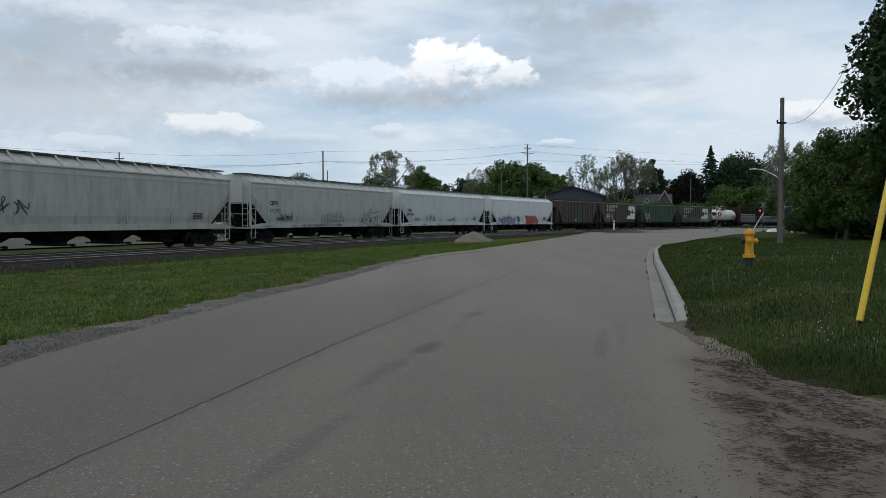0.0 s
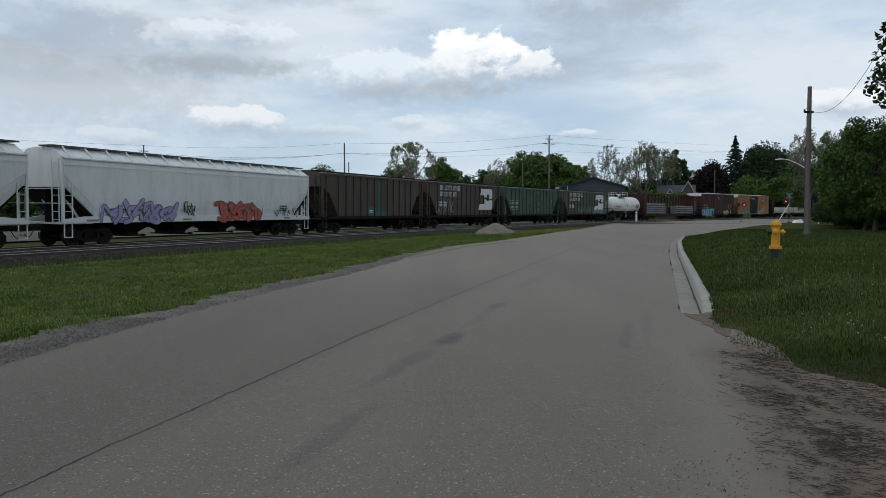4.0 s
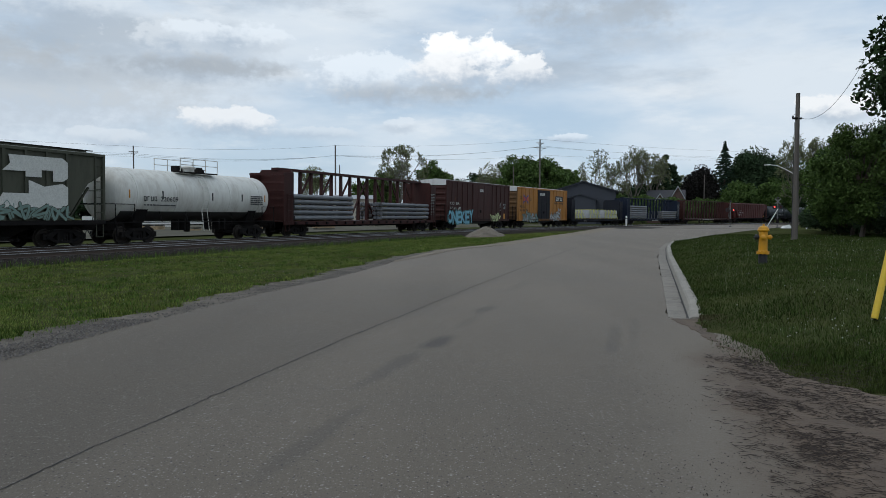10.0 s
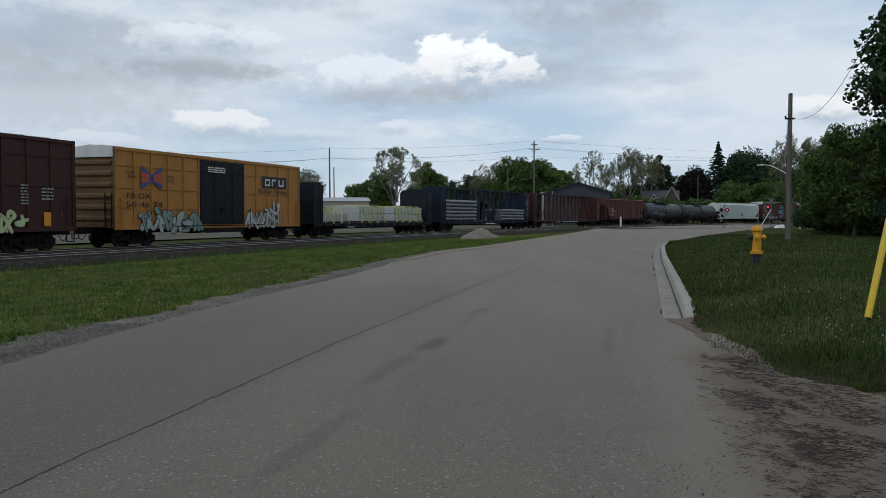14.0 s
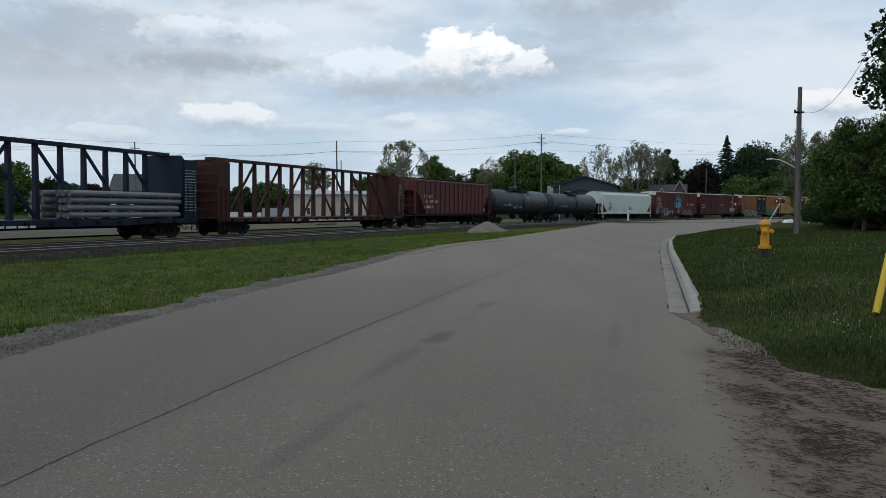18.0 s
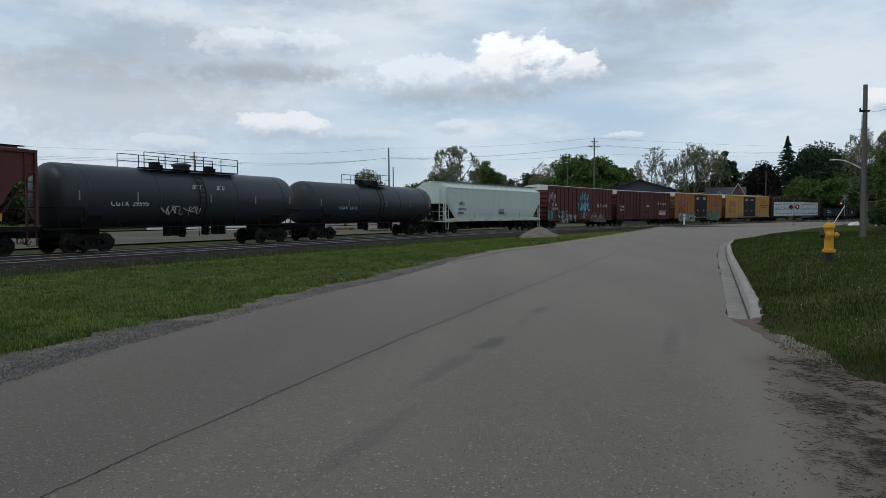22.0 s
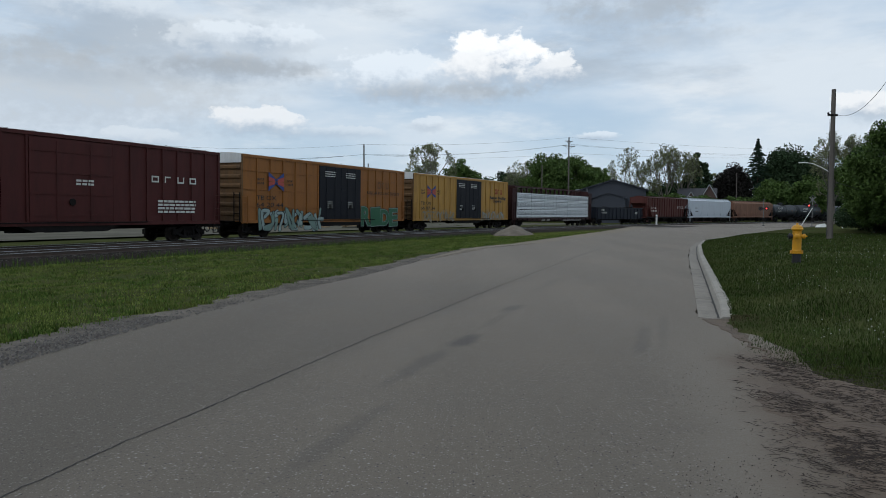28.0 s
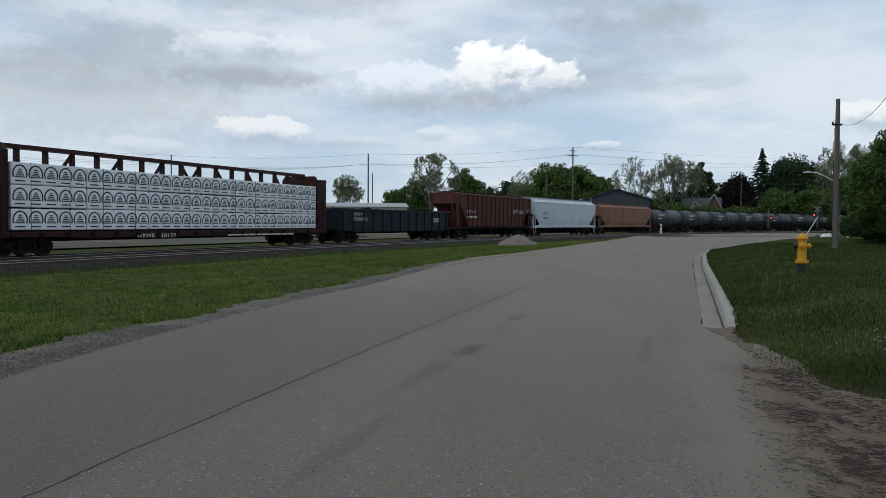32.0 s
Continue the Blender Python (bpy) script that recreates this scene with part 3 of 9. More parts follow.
def road_marks():
    """The long construction joint that has opened, and oil stains."""
    tar = material("crack", (0.030, 0.029, 0.028), 0.85, 0, 0.2)
    pts = [(-3.1, 1.6), (-2.55, 4.09), (-2.18, 5.48), (-1.29, 8.93), (0.85, 16.32), (4.42, 28.08), (7.2, 37)]
    xs, ys = np.array(pts).T
    yy = np.concatenate([np.arange(1.6, 14, 0.02), np.arange(14, 37, 0.06)])
    V, F = [], []
    for i, y in enumerate(yy):
        x = np.interp(y, ys, xs) + 0.035 * noise.noise(Vector((y * 1.1, 3, 0))) + 0.022 * noise.noise(Vector((y * 7, 1, 0))) + 0.014 * noise.noise(Vector((y * 19, 5, 0)))
        w = 0.0025 + 0.012 * abs(noise.noise(Vector((y * 4, 9, 0)))) ** 1.3 + 0.005 * abs(noise.noise(Vector((y * 23, 9, 0)))) + 0.0003 * y
        V += [(x - w, y, 0.0035), (x + w, y, 0.0035)]
        if i:
            F.append((2 * i - 2, 2 * i - 1, 2 * i + 1, 2 * i))
    tagged(new("road_crack", mesh_from("road_crack", V, F, tar)), "long dark crack running along the asphalt", "crack", kind="structure")


def kerb():
    """Concrete kerb and gutter in cast sections with open joints."""
    root = thing("kerb", "pale concrete kerb with a broad gutter, chipped at its end", "kerb", kind="structure")
    ys = [11.3]
    while ys[-1] < 60:
        ys.append(ys[-1] + 2.6)
    for k, (y0, y1) in enumerate(zip(ys, ys[1:])):
        bm = bmesh.new()
        rings, pans = [], []
        for f in np.linspace(0.006, 0.994, 7):
            y = y0 + (y1 - y0) * f
            x = float(edge_x(RIGHT, y))
            dx = float(edge_x(RIGHT, y + 0.1) - edge_x(RIGHT, y - 0.1)) / 0.2
            nl = math.hypot(1, dx)
            up = min(1.0, 0.25 + (y - 11.3) / 1.6)
            prof = [(0.315, -0.15), (0.315, 0.0), (0.355, 0.11 * up), (0.385, 0.135 * up), (0.50, 0.14 * up), (0.53, 0.125 * up), (0.53, -0.15)]
            rings.append([(x + o / nl, y - o * dx / nl, z + 0.004) for o, z in prof])
            pans.append([(x + o / nl, y - o * dx / nl, z + 0.004) for o, z in ((0.0, -0.15), (0.0, 0.006), (0.295, -0.008), (0.295, -0.15))])
        loft(bm, rings)
        part("kerb_section", bm, CONCRETE, root)
        bm = bmesh.new()
        loft(bm, pans)
        part("gutter_pan", bm, GUTTER, root)
    seam = material("gutter_seam", (0.045, 0.042, 0.038), 0.9)
    V, F = [], []
    for i, y in enumerate(np.arange(11.4, 42, 0.15)):
        dx = float(edge_x(RIGHT, y + 0.1) - edge_x(RIGHT, y - 0.1)) / 0.2
        nl = math.hypot(1, dx)
        x = float(edge_x(RIGHT, y))
        o = 0.295 + 0.008 * noise.noise(Vector((y * 2, 0, 5)))
        w = 0.012 + 0.045 * max(0, noise.noise(Vector((y * 1.9, 4, 0))))
        V += [(x + (o - w) / nl, y - (o - w) * dx / nl, 0.003), (x + (o + 0.022) / nl, y - (o + 0.022) * dx / nl, 0.003)]
        if i:
            F.append((2 * i - 2, 2 * i - 1, 2 * i + 1, 2 * i))
    share("gutter_seam", mesh_from("gutter_seam", V, F, seam), root, label="dark seam of dirt and weeds in the gutter")


def dirt_material():
    """Bare brown earth: pale where it is dusty, dark and damp where shredded bark has rotted in."""
    m = material("dusty_earth", (0.120, 0.087, 0.062), 0.92, 0, 0.28, 0.9, 18, 0.7, (0.080, 0.058, 0.042), 0.7)
    nt = m.node_tree
    N, K = nt.nodes.new, nt.links.new
    p = nt.nodes["Principled BSDF"]
    src = p.inputs["Base Color"].links[0].from_socket
    tc, mp, no, mr, mx = N("ShaderNodeTexCoord"), N("ShaderNodeMapping"), N("ShaderNodeTexNoise"), N("ShaderNodeMapRange"), N("ShaderNodeMix")
    mp.inputs["Scale"].default_value = (1.7, 1.0, 1)
    no.inputs["Scale"].default_value, no.inputs["Detail"].default_value, no.inputs["Roughness"].default_value = 1.5, 7, 0.68
    K(tc.outputs["Object"], mp.inputs[0])
    K(mp.outputs[0], no.inputs["Vector"])
    K(no.outputs[0], mr.inputs[0])
    mr.inputs[1].default_value, mr.inputs[2].default_value, mr.inputs[4].default_value = 0.48, 0.70, 0.62
    mx.data_type = "RGBA"
    K(mr.outputs[0], mx.inputs[0])
    K(src, mx.inputs[6])
    mx.inputs[7].default_value = (0.052, 0.038, 0.030, 1)
    K(mx.outputs[2], p.inputs["Base Color"])
    return m


def dirt_apron():
    ys = np.concatenate([np.arange(-12, 2, 0.25), np.arange(2, 11.2, 0.06)])
    V, F = [], []
    cuts = 14
    for r, y in enumerate(ys):
        j = 0.34 * noise.noise(Vector((y * 0.9, 2, 0))) + 0.16 * noise.noise(Vector((y * 3.1, 7, 0))) + 0.07 * noise.noise(Vector((y * 9, 7, 0)))
        fade = min(1, (11.3 - y) / 2.2)
        xa = float(edge_x(RIGHT, y)) + 0.62 * fade + j * fade
        q = 0.30 * noise.noise(Vector((y * 1.3, 12, 0))) + 0.20 * noise.noise(Vector((y * 4.3, 17, 0)))
        xb = max(xa + 0.05, float(edge_x(LAWN, y)) + (0.02 + 0.6 * q) * min(1, max(0.1, (11.2 - y) / 2.5)))
        xs = np.linspace(xa, xb, cuts + 1)
        zs = ground_z(xs, np.full(cuts + 1, y)) + 0.021
        zs[0], zs[-1] = -0.01, zs[-1] - 0.06
        V += [(float(x), float(y), float(z)) for x, z in zip(xs, zs)]
        if r:
            b = (r - 1) * (cuts + 1)
            F += [(b + k, b + k + 1, b + cuts + 2 + k, b + cuts + 1 + k) for k in range(cuts)]
    tagged(new("dirt_apron", mesh_from("dirt_apron", V, F, dirt_material(), True)), "bare dusty earth at the road edge, strewn with bark", "dirt", kind="structure")
    # shreds of bark, lying flat in drifts
    rnd = np.random.RandomState(11)
    V, F = [], []
    drifts = [(2.95, 7.95, 0.30, 0.10), (3.25, 7.65, 0.30, 0.12), (3.5, 7.15, 0.28, 0.20), (3.3, 6.35, 0.28, 0.40), (3.15, 5.6, 0.28, 0.35), (2.95, 6.1, 0.20, 0.25), (2.74, 5.4, 0.22, 0.2), (2.53, 4.78, 0.2, 0.12),
              (2.25, 4.25, 0.2, 0.18), (3.0, 5.0, 0.3, 0.2), (3.6, 5.9, 0.3, 0.3), (3.0, 6.75, 0.28, 0.22), (3.9, 6.6, 0.4, 0.3), (4.2, 5.6, 0.6, 0.4), (3.2, 4.2, 0.5, 0.3)]
    for k in range(13000):
        c = drifts[rnd.randint(len(drifts))]
        x, y = rnd.normal(c[0], c[2] * 1.15), rnd.normal(c[1], c[3] * 1.5)
        if rnd.rand() < 0.10:
            y = rnd.uniform(3.2, 9.0)
            x = edge_x(RIGHT, y) + rnd.uniform(0.5, 2.4)
        if x < edge_x(RIGHT, y) + 0.35 or noise.noise(Vector((x * 2.9 + y * 0.6, y * 1.7, 6))) + 0.6 * noise.noise(Vector((x * 8, y * 5, 6))) < rnd.uniform(-0.45, 0.55):
            continue
        L, w, a = rnd.uniform(0.008, 0.045) if rnd.rand() < 0.85 else rnd.uniform(0.05, 0.10), rnd.uniform(0.001, 0.0035), rnd.normal(2.8, 0.7)
        ca, sa, h, bow = math.cos(a), math.sin(a), rnd.uniform(0.002, 0.005), rnd.normal(0, 0.25) * L
        z = float(ground_z(x, y)[0]) + 0.022
        i = len(V)
        mx, my = x - sa * bow, y + ca * bow
        V += [(x - ca * L, y - sa * L, z), (mx + sa * w, my - ca * w, z), (x + ca * L, y + sa * L, z + rnd.uniform(0, 0.008)), (mx - sa * w, my + ca * w, z), (mx, my, z + h)]
        F += [(i, i + 1, i + 4), (i + 1, i + 2, i + 4), (i + 2, i + 3, i + 4), (i + 3, i, i + 4)]
    tagged(new("bark_debris", mesh_from("bark_debris", V, F, DEBRIS)), "dark shreds of bark and twigs on the dirt", "debris", kind="stuff")


def sweep(name, prof, s0, s1, ds, off, mat, parent=None):
    bm = bmesh.new()
    rings = []
    for s in np.arange(s0, s1 + 0.01, ds):
        x, y, h = on_track(s, off)
        rings.append([(x + o * math.cos(h), y - o * math.sin(h), z) for o, z in prof])
    loft(bm, rings)
    me = done(bm, name, mat)
    return share(name, me, parent) if parent else new(name, me)


def tracks():
    tie = bmesh.new()
    box(tie, -1.28, 1.28, -0.115, 0.115, -0.17, 0.0)
    bmesh.ops.bevel(tie, geom=tie.edges[:], offset=0.012, segments=1, affect="EDGES")
    tie = done(tie, "sleeper", TIE)
    plate = bmesh.new()
    for o in (-0.76, 0.76):
        box(plate, o - 0.17, o + 0.17, -0.09, 0.09, 0.0, 0.012)
    plate = done(plate, "tie_plate", RAIL)
    bed = [(-4.6, -0.5), (-2.6, -0.05), (-1.2, -0.035), (1.3, -0.035), (2.2, -0.10), (2.9, -0.26), (2.9, -0.5)]
    for name, off, label in (("main_track", MAIN, "railway track under the passing train"), ("siding_track", SIDING, "empty railway track with shiny rail heads")):
        root = thing(name, label, "railway track", kind="structure")
        sweep("ballast_bed", [(o, z - (0.004 if off == MAIN else 0)) for o, z in bed], -90, 330, 3.0, off, BALLAST, root)
        for o in (-0.76, 0.76):
            z = RAIL_Z
            web = [(o - 0.07, z - 0.17), (o + 0.07, z - 0.17), (o + 0.07, z - 0.155), (o + 0.012, z - 0.135), (o + 0.012, z - 0.045), (o + 0.036, z - 0.035), (o + 0.036, z - 0.006),
                   (o - 0.036, z - 0.006), (o - 0.036, z - 0.035), (o - 0.012, z - 0.045), (o - 0.012, z - 0.135), (o - 0.07, z - 0.155)]
            r = sweep("rail", web, -90, 330, 2.0, off, RAIL, root)
            sweep("rail_head", [(o - 0.042, z - 0.016), (o + 0.042, z - 0.016), (o + 0.036, z), (o - 0.036, z)], -90, 330, 2.0, off, RAILTOP, r)
        lo, hi = (24, 110) if off == SIDING else (24, 85)
        for s in np.arange(lo, hi, 0.52):
            x, y, h = on_track(s, off)
            t = share("sleeper", tie, root, pose(x, y, -0.028 + random.uniform(-0.006, 0.004), 0, 0, -math.degrees(h) + random.uniform(-0.8, 0.8)))


# ---- small dressing of the ground: grass blades ----
def blades(name, label, n, place, height, seed, mat=None, lean=0.5, width=0.006):
    rnd = np.random.RandomState(seed)
    P = np.array([place(rnd) for _ in range(n)])
    x, y, hs = P[:, 0], P[:, 1], P[:, 2]
    z = ground_z(x, y)
    a = rnd.uniform(0, math.tau, n)
    h = rnd.uniform(height[0], height[1], n) * hs
    w = width * (0.7 + 0.6 * rnd.rand(n)) * (1 + np.hypot(x, y) / 14)
    lx, ly = np.cos(a + 1.3) * h * lean * rnd.rand(n), np.sin(a + 1.3) * h * lean * rnd.rand(n)
    V = np.empty((n, 3, 3))
    V[:, 0] = np.stack([x - np.cos(a) * w, y - np.sin(a) * w, z - 0.02], 1)
    V[:, 1] = np.stack([x + np.cos(a) * w, y + np.sin(a) * w, z - 0.02], 1)
    V[:, 2] = np.stack([x + lx, y + ly, z + h], 1)
    F = np.arange(3 * n).reshape(-1, 3)
    tagged(new(name, mesh_from(name, V.reshape(-1, 3), F, mat or GRASS)), label, "grass", kind="stuff")


LAWN_M = material("lawn_blades", (0.036, 0.060, 0.014), 0.75, 0, 0.4, 0.5, 9, 0.0, (0.10, 0.09, 0.035), 0.5, island=0.45, spec=0.04)
TUFT = material("grass_tufts", (0.066, 0.112, 0.024), 0.75, 0, 0.3, 0.5, 9, 0.0, (0.10, 0.12, 0.02), 0.4, island=0.45, spec=0.04)


def verge_edge(y):
    return edge_x(LEFT, y) - np.interp(y, [-30, 8, 13, 17, 26, 40, 100], [0.85, 0.75, 0.5, 0.5, 0.62, 0.95, 2.2])


_sx, _sy, _ = on_track(np.arange(-60, 330, 3.0), SIDING)


def siding_x(y):
    return np.interp(y, _sy, _sx)


def grass():
    def verge(r):
        while True:
            y = 6 + 64 * r.rand() ** 1.7
            lo, hi = float(siding_x(y)) + 3.4, float(verge_edge(y))
            x = r.uniform(max(lo, -0.66 * y - 2.5), hi + 0.25 * r.rand() ** 2)
            tall = 1.0 + 1.4 * max(0, noise.noise(Vector((x * 0.8, y * 0.8, 2)))) + 0.8 * max(0, noise.noise(Vector((x * 2.6, y * 2.6, 2)))) + (0.9 if x < lo + 1.2 else 0)
            rim = hi + 0.45 * noise.noise(Vector((y * 0.45, 61, 0))) + 0.35 * noise.noise(Vector((x * 2.1, y * 2.1, 62)))
            if x > rim and r.rand() < 0.93:
                continue
            if x > rim - 0.3:
                tall *= 0.6
            if noise.noise(Vector((x * 0.5, y * 0.5, 5))) + 0.5 * noise.noise(Vector((x * 2.2, y * 2.2, 5))) > -0.25 or r.rand() < 0.3:
                return x, y, tall
    seeds = np.random.RandomState(9000)
    heart = []
    for _ in range(2600):
        y = 6.5 + 50 * seeds.rand() ** 1.7
        lo, hi = float(siding_x(y)) + 3.2, float(verge_edge(y)) - 0.1
        heart.append((seeds.uniform(max(lo, -0.66 * y - 2.5), hi), y, seeds.uniform(0.05, 0.16), seeds.uniform(0.9, 1.9)))

    def tufts(r):
        x, y, w, h = heart[r.randint(2600)]
        return x + r.normal(0, w), y + r.normal(0, w), h
    blades("verge_tufts", "taller dark green tufts of grass and clover", 52000, tufts, (0.02, 0.05), 24, TUFT, width=0.007, lean=0.9)

    blades("verge_grass", "short mown green grass with taller tufts on the verge", 160000, verge, (0.015, 0.042), 21, width=0.005, lean=0.9)

    def lawn(r):
        while True:
            y = 6.5 + 40 * r.rand() ** 1.6
            e = float(edge_x(LAWN, y))
            x = e - 0.10 + (0.72 * y + 2.5 - e) * r.rand() ** 1.15
            if x > e - 0.10 and x < 30:
                thin = max(0.06, min(1.0, (x - e) / 0.7 + 0.25 + 0.6 * noise.noise(Vector((x * 1.6, y * 1.6, 41))))) if y < 11.2 else 1.0
                if r.rand() < thin:
                    return x, y, (1.0 + 0.8 * max(0, noise.noise(Vector((x, y, 8))))) * (0.5 + 0.5 * thin)
    blades("lawn_grass", "green unmown lawn grass", 170000, lawn, (0.02, 0.065), 22, LAWN_M, width=0.0042, lean=0.9)

    # thin dry grass and litter along the ragged lawn edge
    DRY = material("dry_litter", (0.075, 0.066, 0.034), 0.85, 0, 0.35, 1.5, 9, 0.0, (0.05, 0.04, 0.03), 0.6, island=0.5, spec=0.04)

    def ragged(r):
        y = r.uniform(3.0, 11.2)
        return float(edge_x(LAWN, y)) + (r.normal(0.35, 0.42) + 0.3 * noise.noise(Vector((y * 1.7, 3, 0)))) * min(1, (11.9 - y) / 2), y, 1.0
    blades("lawn_edge_litter", "dry grass and litter along the ragged lawn edge", 26000, ragged, (0.006, 0.018), 25, DRY, lean=3.0, width=0.004)

    def weeds(r):
        y = r.uniform(14, 62)
        return float(siding_x(y)) + 2.6 + abs(r.normal(0, 0.5)), y, 1.0 + 0.8 * r.rand()
    blades("track_weeds", "tall pale weeds along the ballast edge", 3600, weeds, (0.05, 0.22), 23, TUFT, lean=0.9, width=0.004)
    # dandelions gone to seed
    rnd = np.random.RandomState(31)
    V, F, SV, SF = [], [], [], []
    k = 0
    while k < 1700:
        if k < 1250:
            y = 7.8 + 34 * rnd.rand() ** 1.2
            x = float(edge_x(LAWN, y)) + 0.6 + (0.7 * y - float(edge_x(LAWN, y)) + 2) * rnd.rand()
        else:
            y = rnd.uniform(8, 42)
            x = rnd.uniform(float(siding_x(y)) + 4, float(verge_edge(y)) - 0.4)
        if noise.noise(Vector((x * 0.7, y * 0.7, 77))) < rnd.uniform(-0.5, 0.35):
            continue
        k += 1
        z = float(ground_z(x, y)[0])
        h, r = rnd.uniform(0.06, 0.20), rnd.uniform(0.005, 0.012) * (1.0 if rnd.rand() < 0.4 else 0.5)
        lx, ly = rnd.normal(0, 0.15) * h, rnd.normal(0, 0.15) * h
        tx, ty = x + lx, y + ly
        i = len(V)
        V += [(tx + r, ty, z + h), (tx - r, ty, z + h), (tx, ty + r, z + h), (tx, ty - r, z + h), (tx, ty, z + h + r), (tx, ty, z + h - r)]
        F += [(i, i + 2, i + 4), (i + 2, i + 1, i + 4), (i + 1, i + 3, i + 4), (i + 3, i, i + 4), (i + 2, i, i + 5), (i + 1, i + 2, i + 5), (i + 3, i + 1, i + 5), (i, i + 3, i + 5)]
        j = len(SV)
        SV += [(x - 0.0025, y, z - 0.02), (x + 0.0025, y, z - 0.02), (tx, ty, z + h)]
        SF.append((j, j + 1, j + 2))
    tagged(new("dandelions", mesh_from("dandelions", V, F, FLUFF)), "white dandelion seed heads in the grass", "dandelions", kind="stuff")
    STALK = material("dandelion_stalk", (0.20, 0.22, 0.10), 0.7, 0, 0.2, 4, 30, 0)
    tagged(new("dandelion_stalks", mesh_from("dandelion_stalks", SV, SF, STALK)), "pale green dandelion stalks in the grass", "stalks", kind="stuff")


# ---- rolling stock ----
def text_mesh(body, height, mat, grow=0.0, bold=False, shear=0.0):
    cu = bpy.data.curves.new("lettering", "FONT")
    cu.body, cu.size, cu.align_x, cu.resolution_u = body, height / 0.69, "LEFT", 3
    cu.offset, cu.shear = grow, shear
    cu.extrude = 0.002
    tmp = bpy.data.objects.new("lettering", cu)
    me = bpy.data.meshes.new_from_object(tmp)
    bpy.data.objects.remove(tmp)
    me.materials.clear()
    me.materials.append(mat)
    return me


def lettering(car, body, x, z, height, mat, width=None, y=-1.53, grow=0.0, shear=0.0, name="lettering", label=""):
    me = text_mesh(body, height, mat, grow, shear=shear)
    me.update()
    xs = [v.co.x for v in me.vertices]
    w = max(xs) - min(xs)
    k = (width / w) if width else 1.0
    me.transform(Matrix.Diagonal((k, 1, 1, 1)) @ Matrix.Translation((-min(xs), 0, 0)))
    return share(name, me, car, pose(x, y, z, 90, 0, 0), label)


def bars(car, x, z, w, h, mat, rows=1, seed=0, y=-1.53, word=0.4, name="stencil", fill=0.6):
    """Writing too small to read: rows of plain bars."""
    rnd = random.Random(seed)
    bm = bmesh.new()
    rh = h / rows
    for r in range(rows):
        u = x
        while u < x + w - 0.02:
            L = min(rnd.uniform(0.5, 1.3) * word, x + w - u)
            box(bm, u, u + L, y - 0.002, y + 0.002, z + r * rh, z + r * rh + rh * fill)
            u += L + 0.12 * word + 0.02
    return part(name, bm, mat, car)


def blocks(car, x, z, w, h, n, mat, gaps=(), y=-1.53, name="company_name", label=""):
    """A company name as plain open shapes, one for each letter."""
    step = w / (n + 0.35 * len(gaps))
    u = x
    for i in range(n):
        a = step * 0.74
        t = 0.24 * min(a, h)
        bm = bmesh.new()
        box(bm, u, u + t, y - 0.002, y + 0.002, z, z + h)
        if i % 4 != 1:
            box(bm, u + a - t, u + a, y - 0.002, y + 0.002, z, z + h)
        if i % 4 != 2:
            box(bm, u + t, u + a - t, y - 0.002, y + 0.002, z + h - t, z + h)
        if i % 3 != 1:
            box(bm, u + t, u + a - t, y - 0.002, y + 0.002, z, z + t)
        part(name, bm, mat, car, label)
        u += step * (1.35 if i in gaps else 1.0)


def scrawl(car, x, z, w, h, mat, seed, n=9, thick=0.05, y=-1.53, name="graffiti", label="", fill=None):
    """Spray-painted tag: looping strokes, over a filled ground where it has one."""
    rnd = random.Random(seed)
    if fill:
        bm = bmesh.new()
        m = 18
        top = [(x + w * i / m, z + h * (0.80 + 0.22 * rnd.random())) for i in range(m + 1)]
        bot = [(x + w * i / m, z + h * 0.20 * rnd.random()) for i in range(m + 1)]
        vt, vb = [bm.verts.new((a, y + 0.006, b)) for a, b in top], [bm.verts.new((a, y + 0.006, b)) for a, b in bot]
        for i in range(m):
            bm.faces.new((vb[i], vb[i + 1], vt[i + 1], vt[i]))
        part("graffiti_fill", bm, fill, car)
    cell = w / n
    for k in range(n):
        cx = x + cell * (k + 0.5)
        m = rnd.randint(4, 6)
        pts, up = [], rnd.random() < 0.5
        for i in range(m):
            pts.append((cx + cell * rnd.uniform(-0.62, 0.62), z + h * (rnd.uniform(0.62, 1.0) if up else rnd.uniform(0.0, 0.4))))
            up = not up if rnd.random() < 0.8 else up
        part(name, ribbon(pts, thick, y - 0.0045 * (k % 2), 0.00015), mat, car, label)


STROKES = [((0.85, 0.80), (0.25, 0.92), (0.22, 0.55), (0.78, 0.42), (0.72, 0.08), (0.10, 0.14)), ((0.12, 0.0), (0.15, 0.75), (0.50, 1.0), (0.85, 0.75), (0.88, 0.0)),
           ((0.5, 0.98), (0.12, 0.70), (0.15, 0.25), (0.5, 0.03), (0.88, 0.3), (0.85, 0.72), (0.45, 0.96)), ((0.05, 0.95), (0.30, 0.05), (0.52, 0.75), (0.74, 0.05), (0.98, 0.95)),
           ((0.20, 1.0), (0.16, 0.40), (0.30, 0.04), (0.90, 0.14)), ((0.9, 0.85), (0.35, 0.95), (0.10, 0.45), (0.40, 0.04), (0.90, 0.22), (0.80, 0.50), (0.48, 0.46)),
           ((0.18, 0.0), (0.20, 0.98), (0.80, 0.85), (0.72, 0.52), (0.30, 0.48), (0.88, 0.02))]


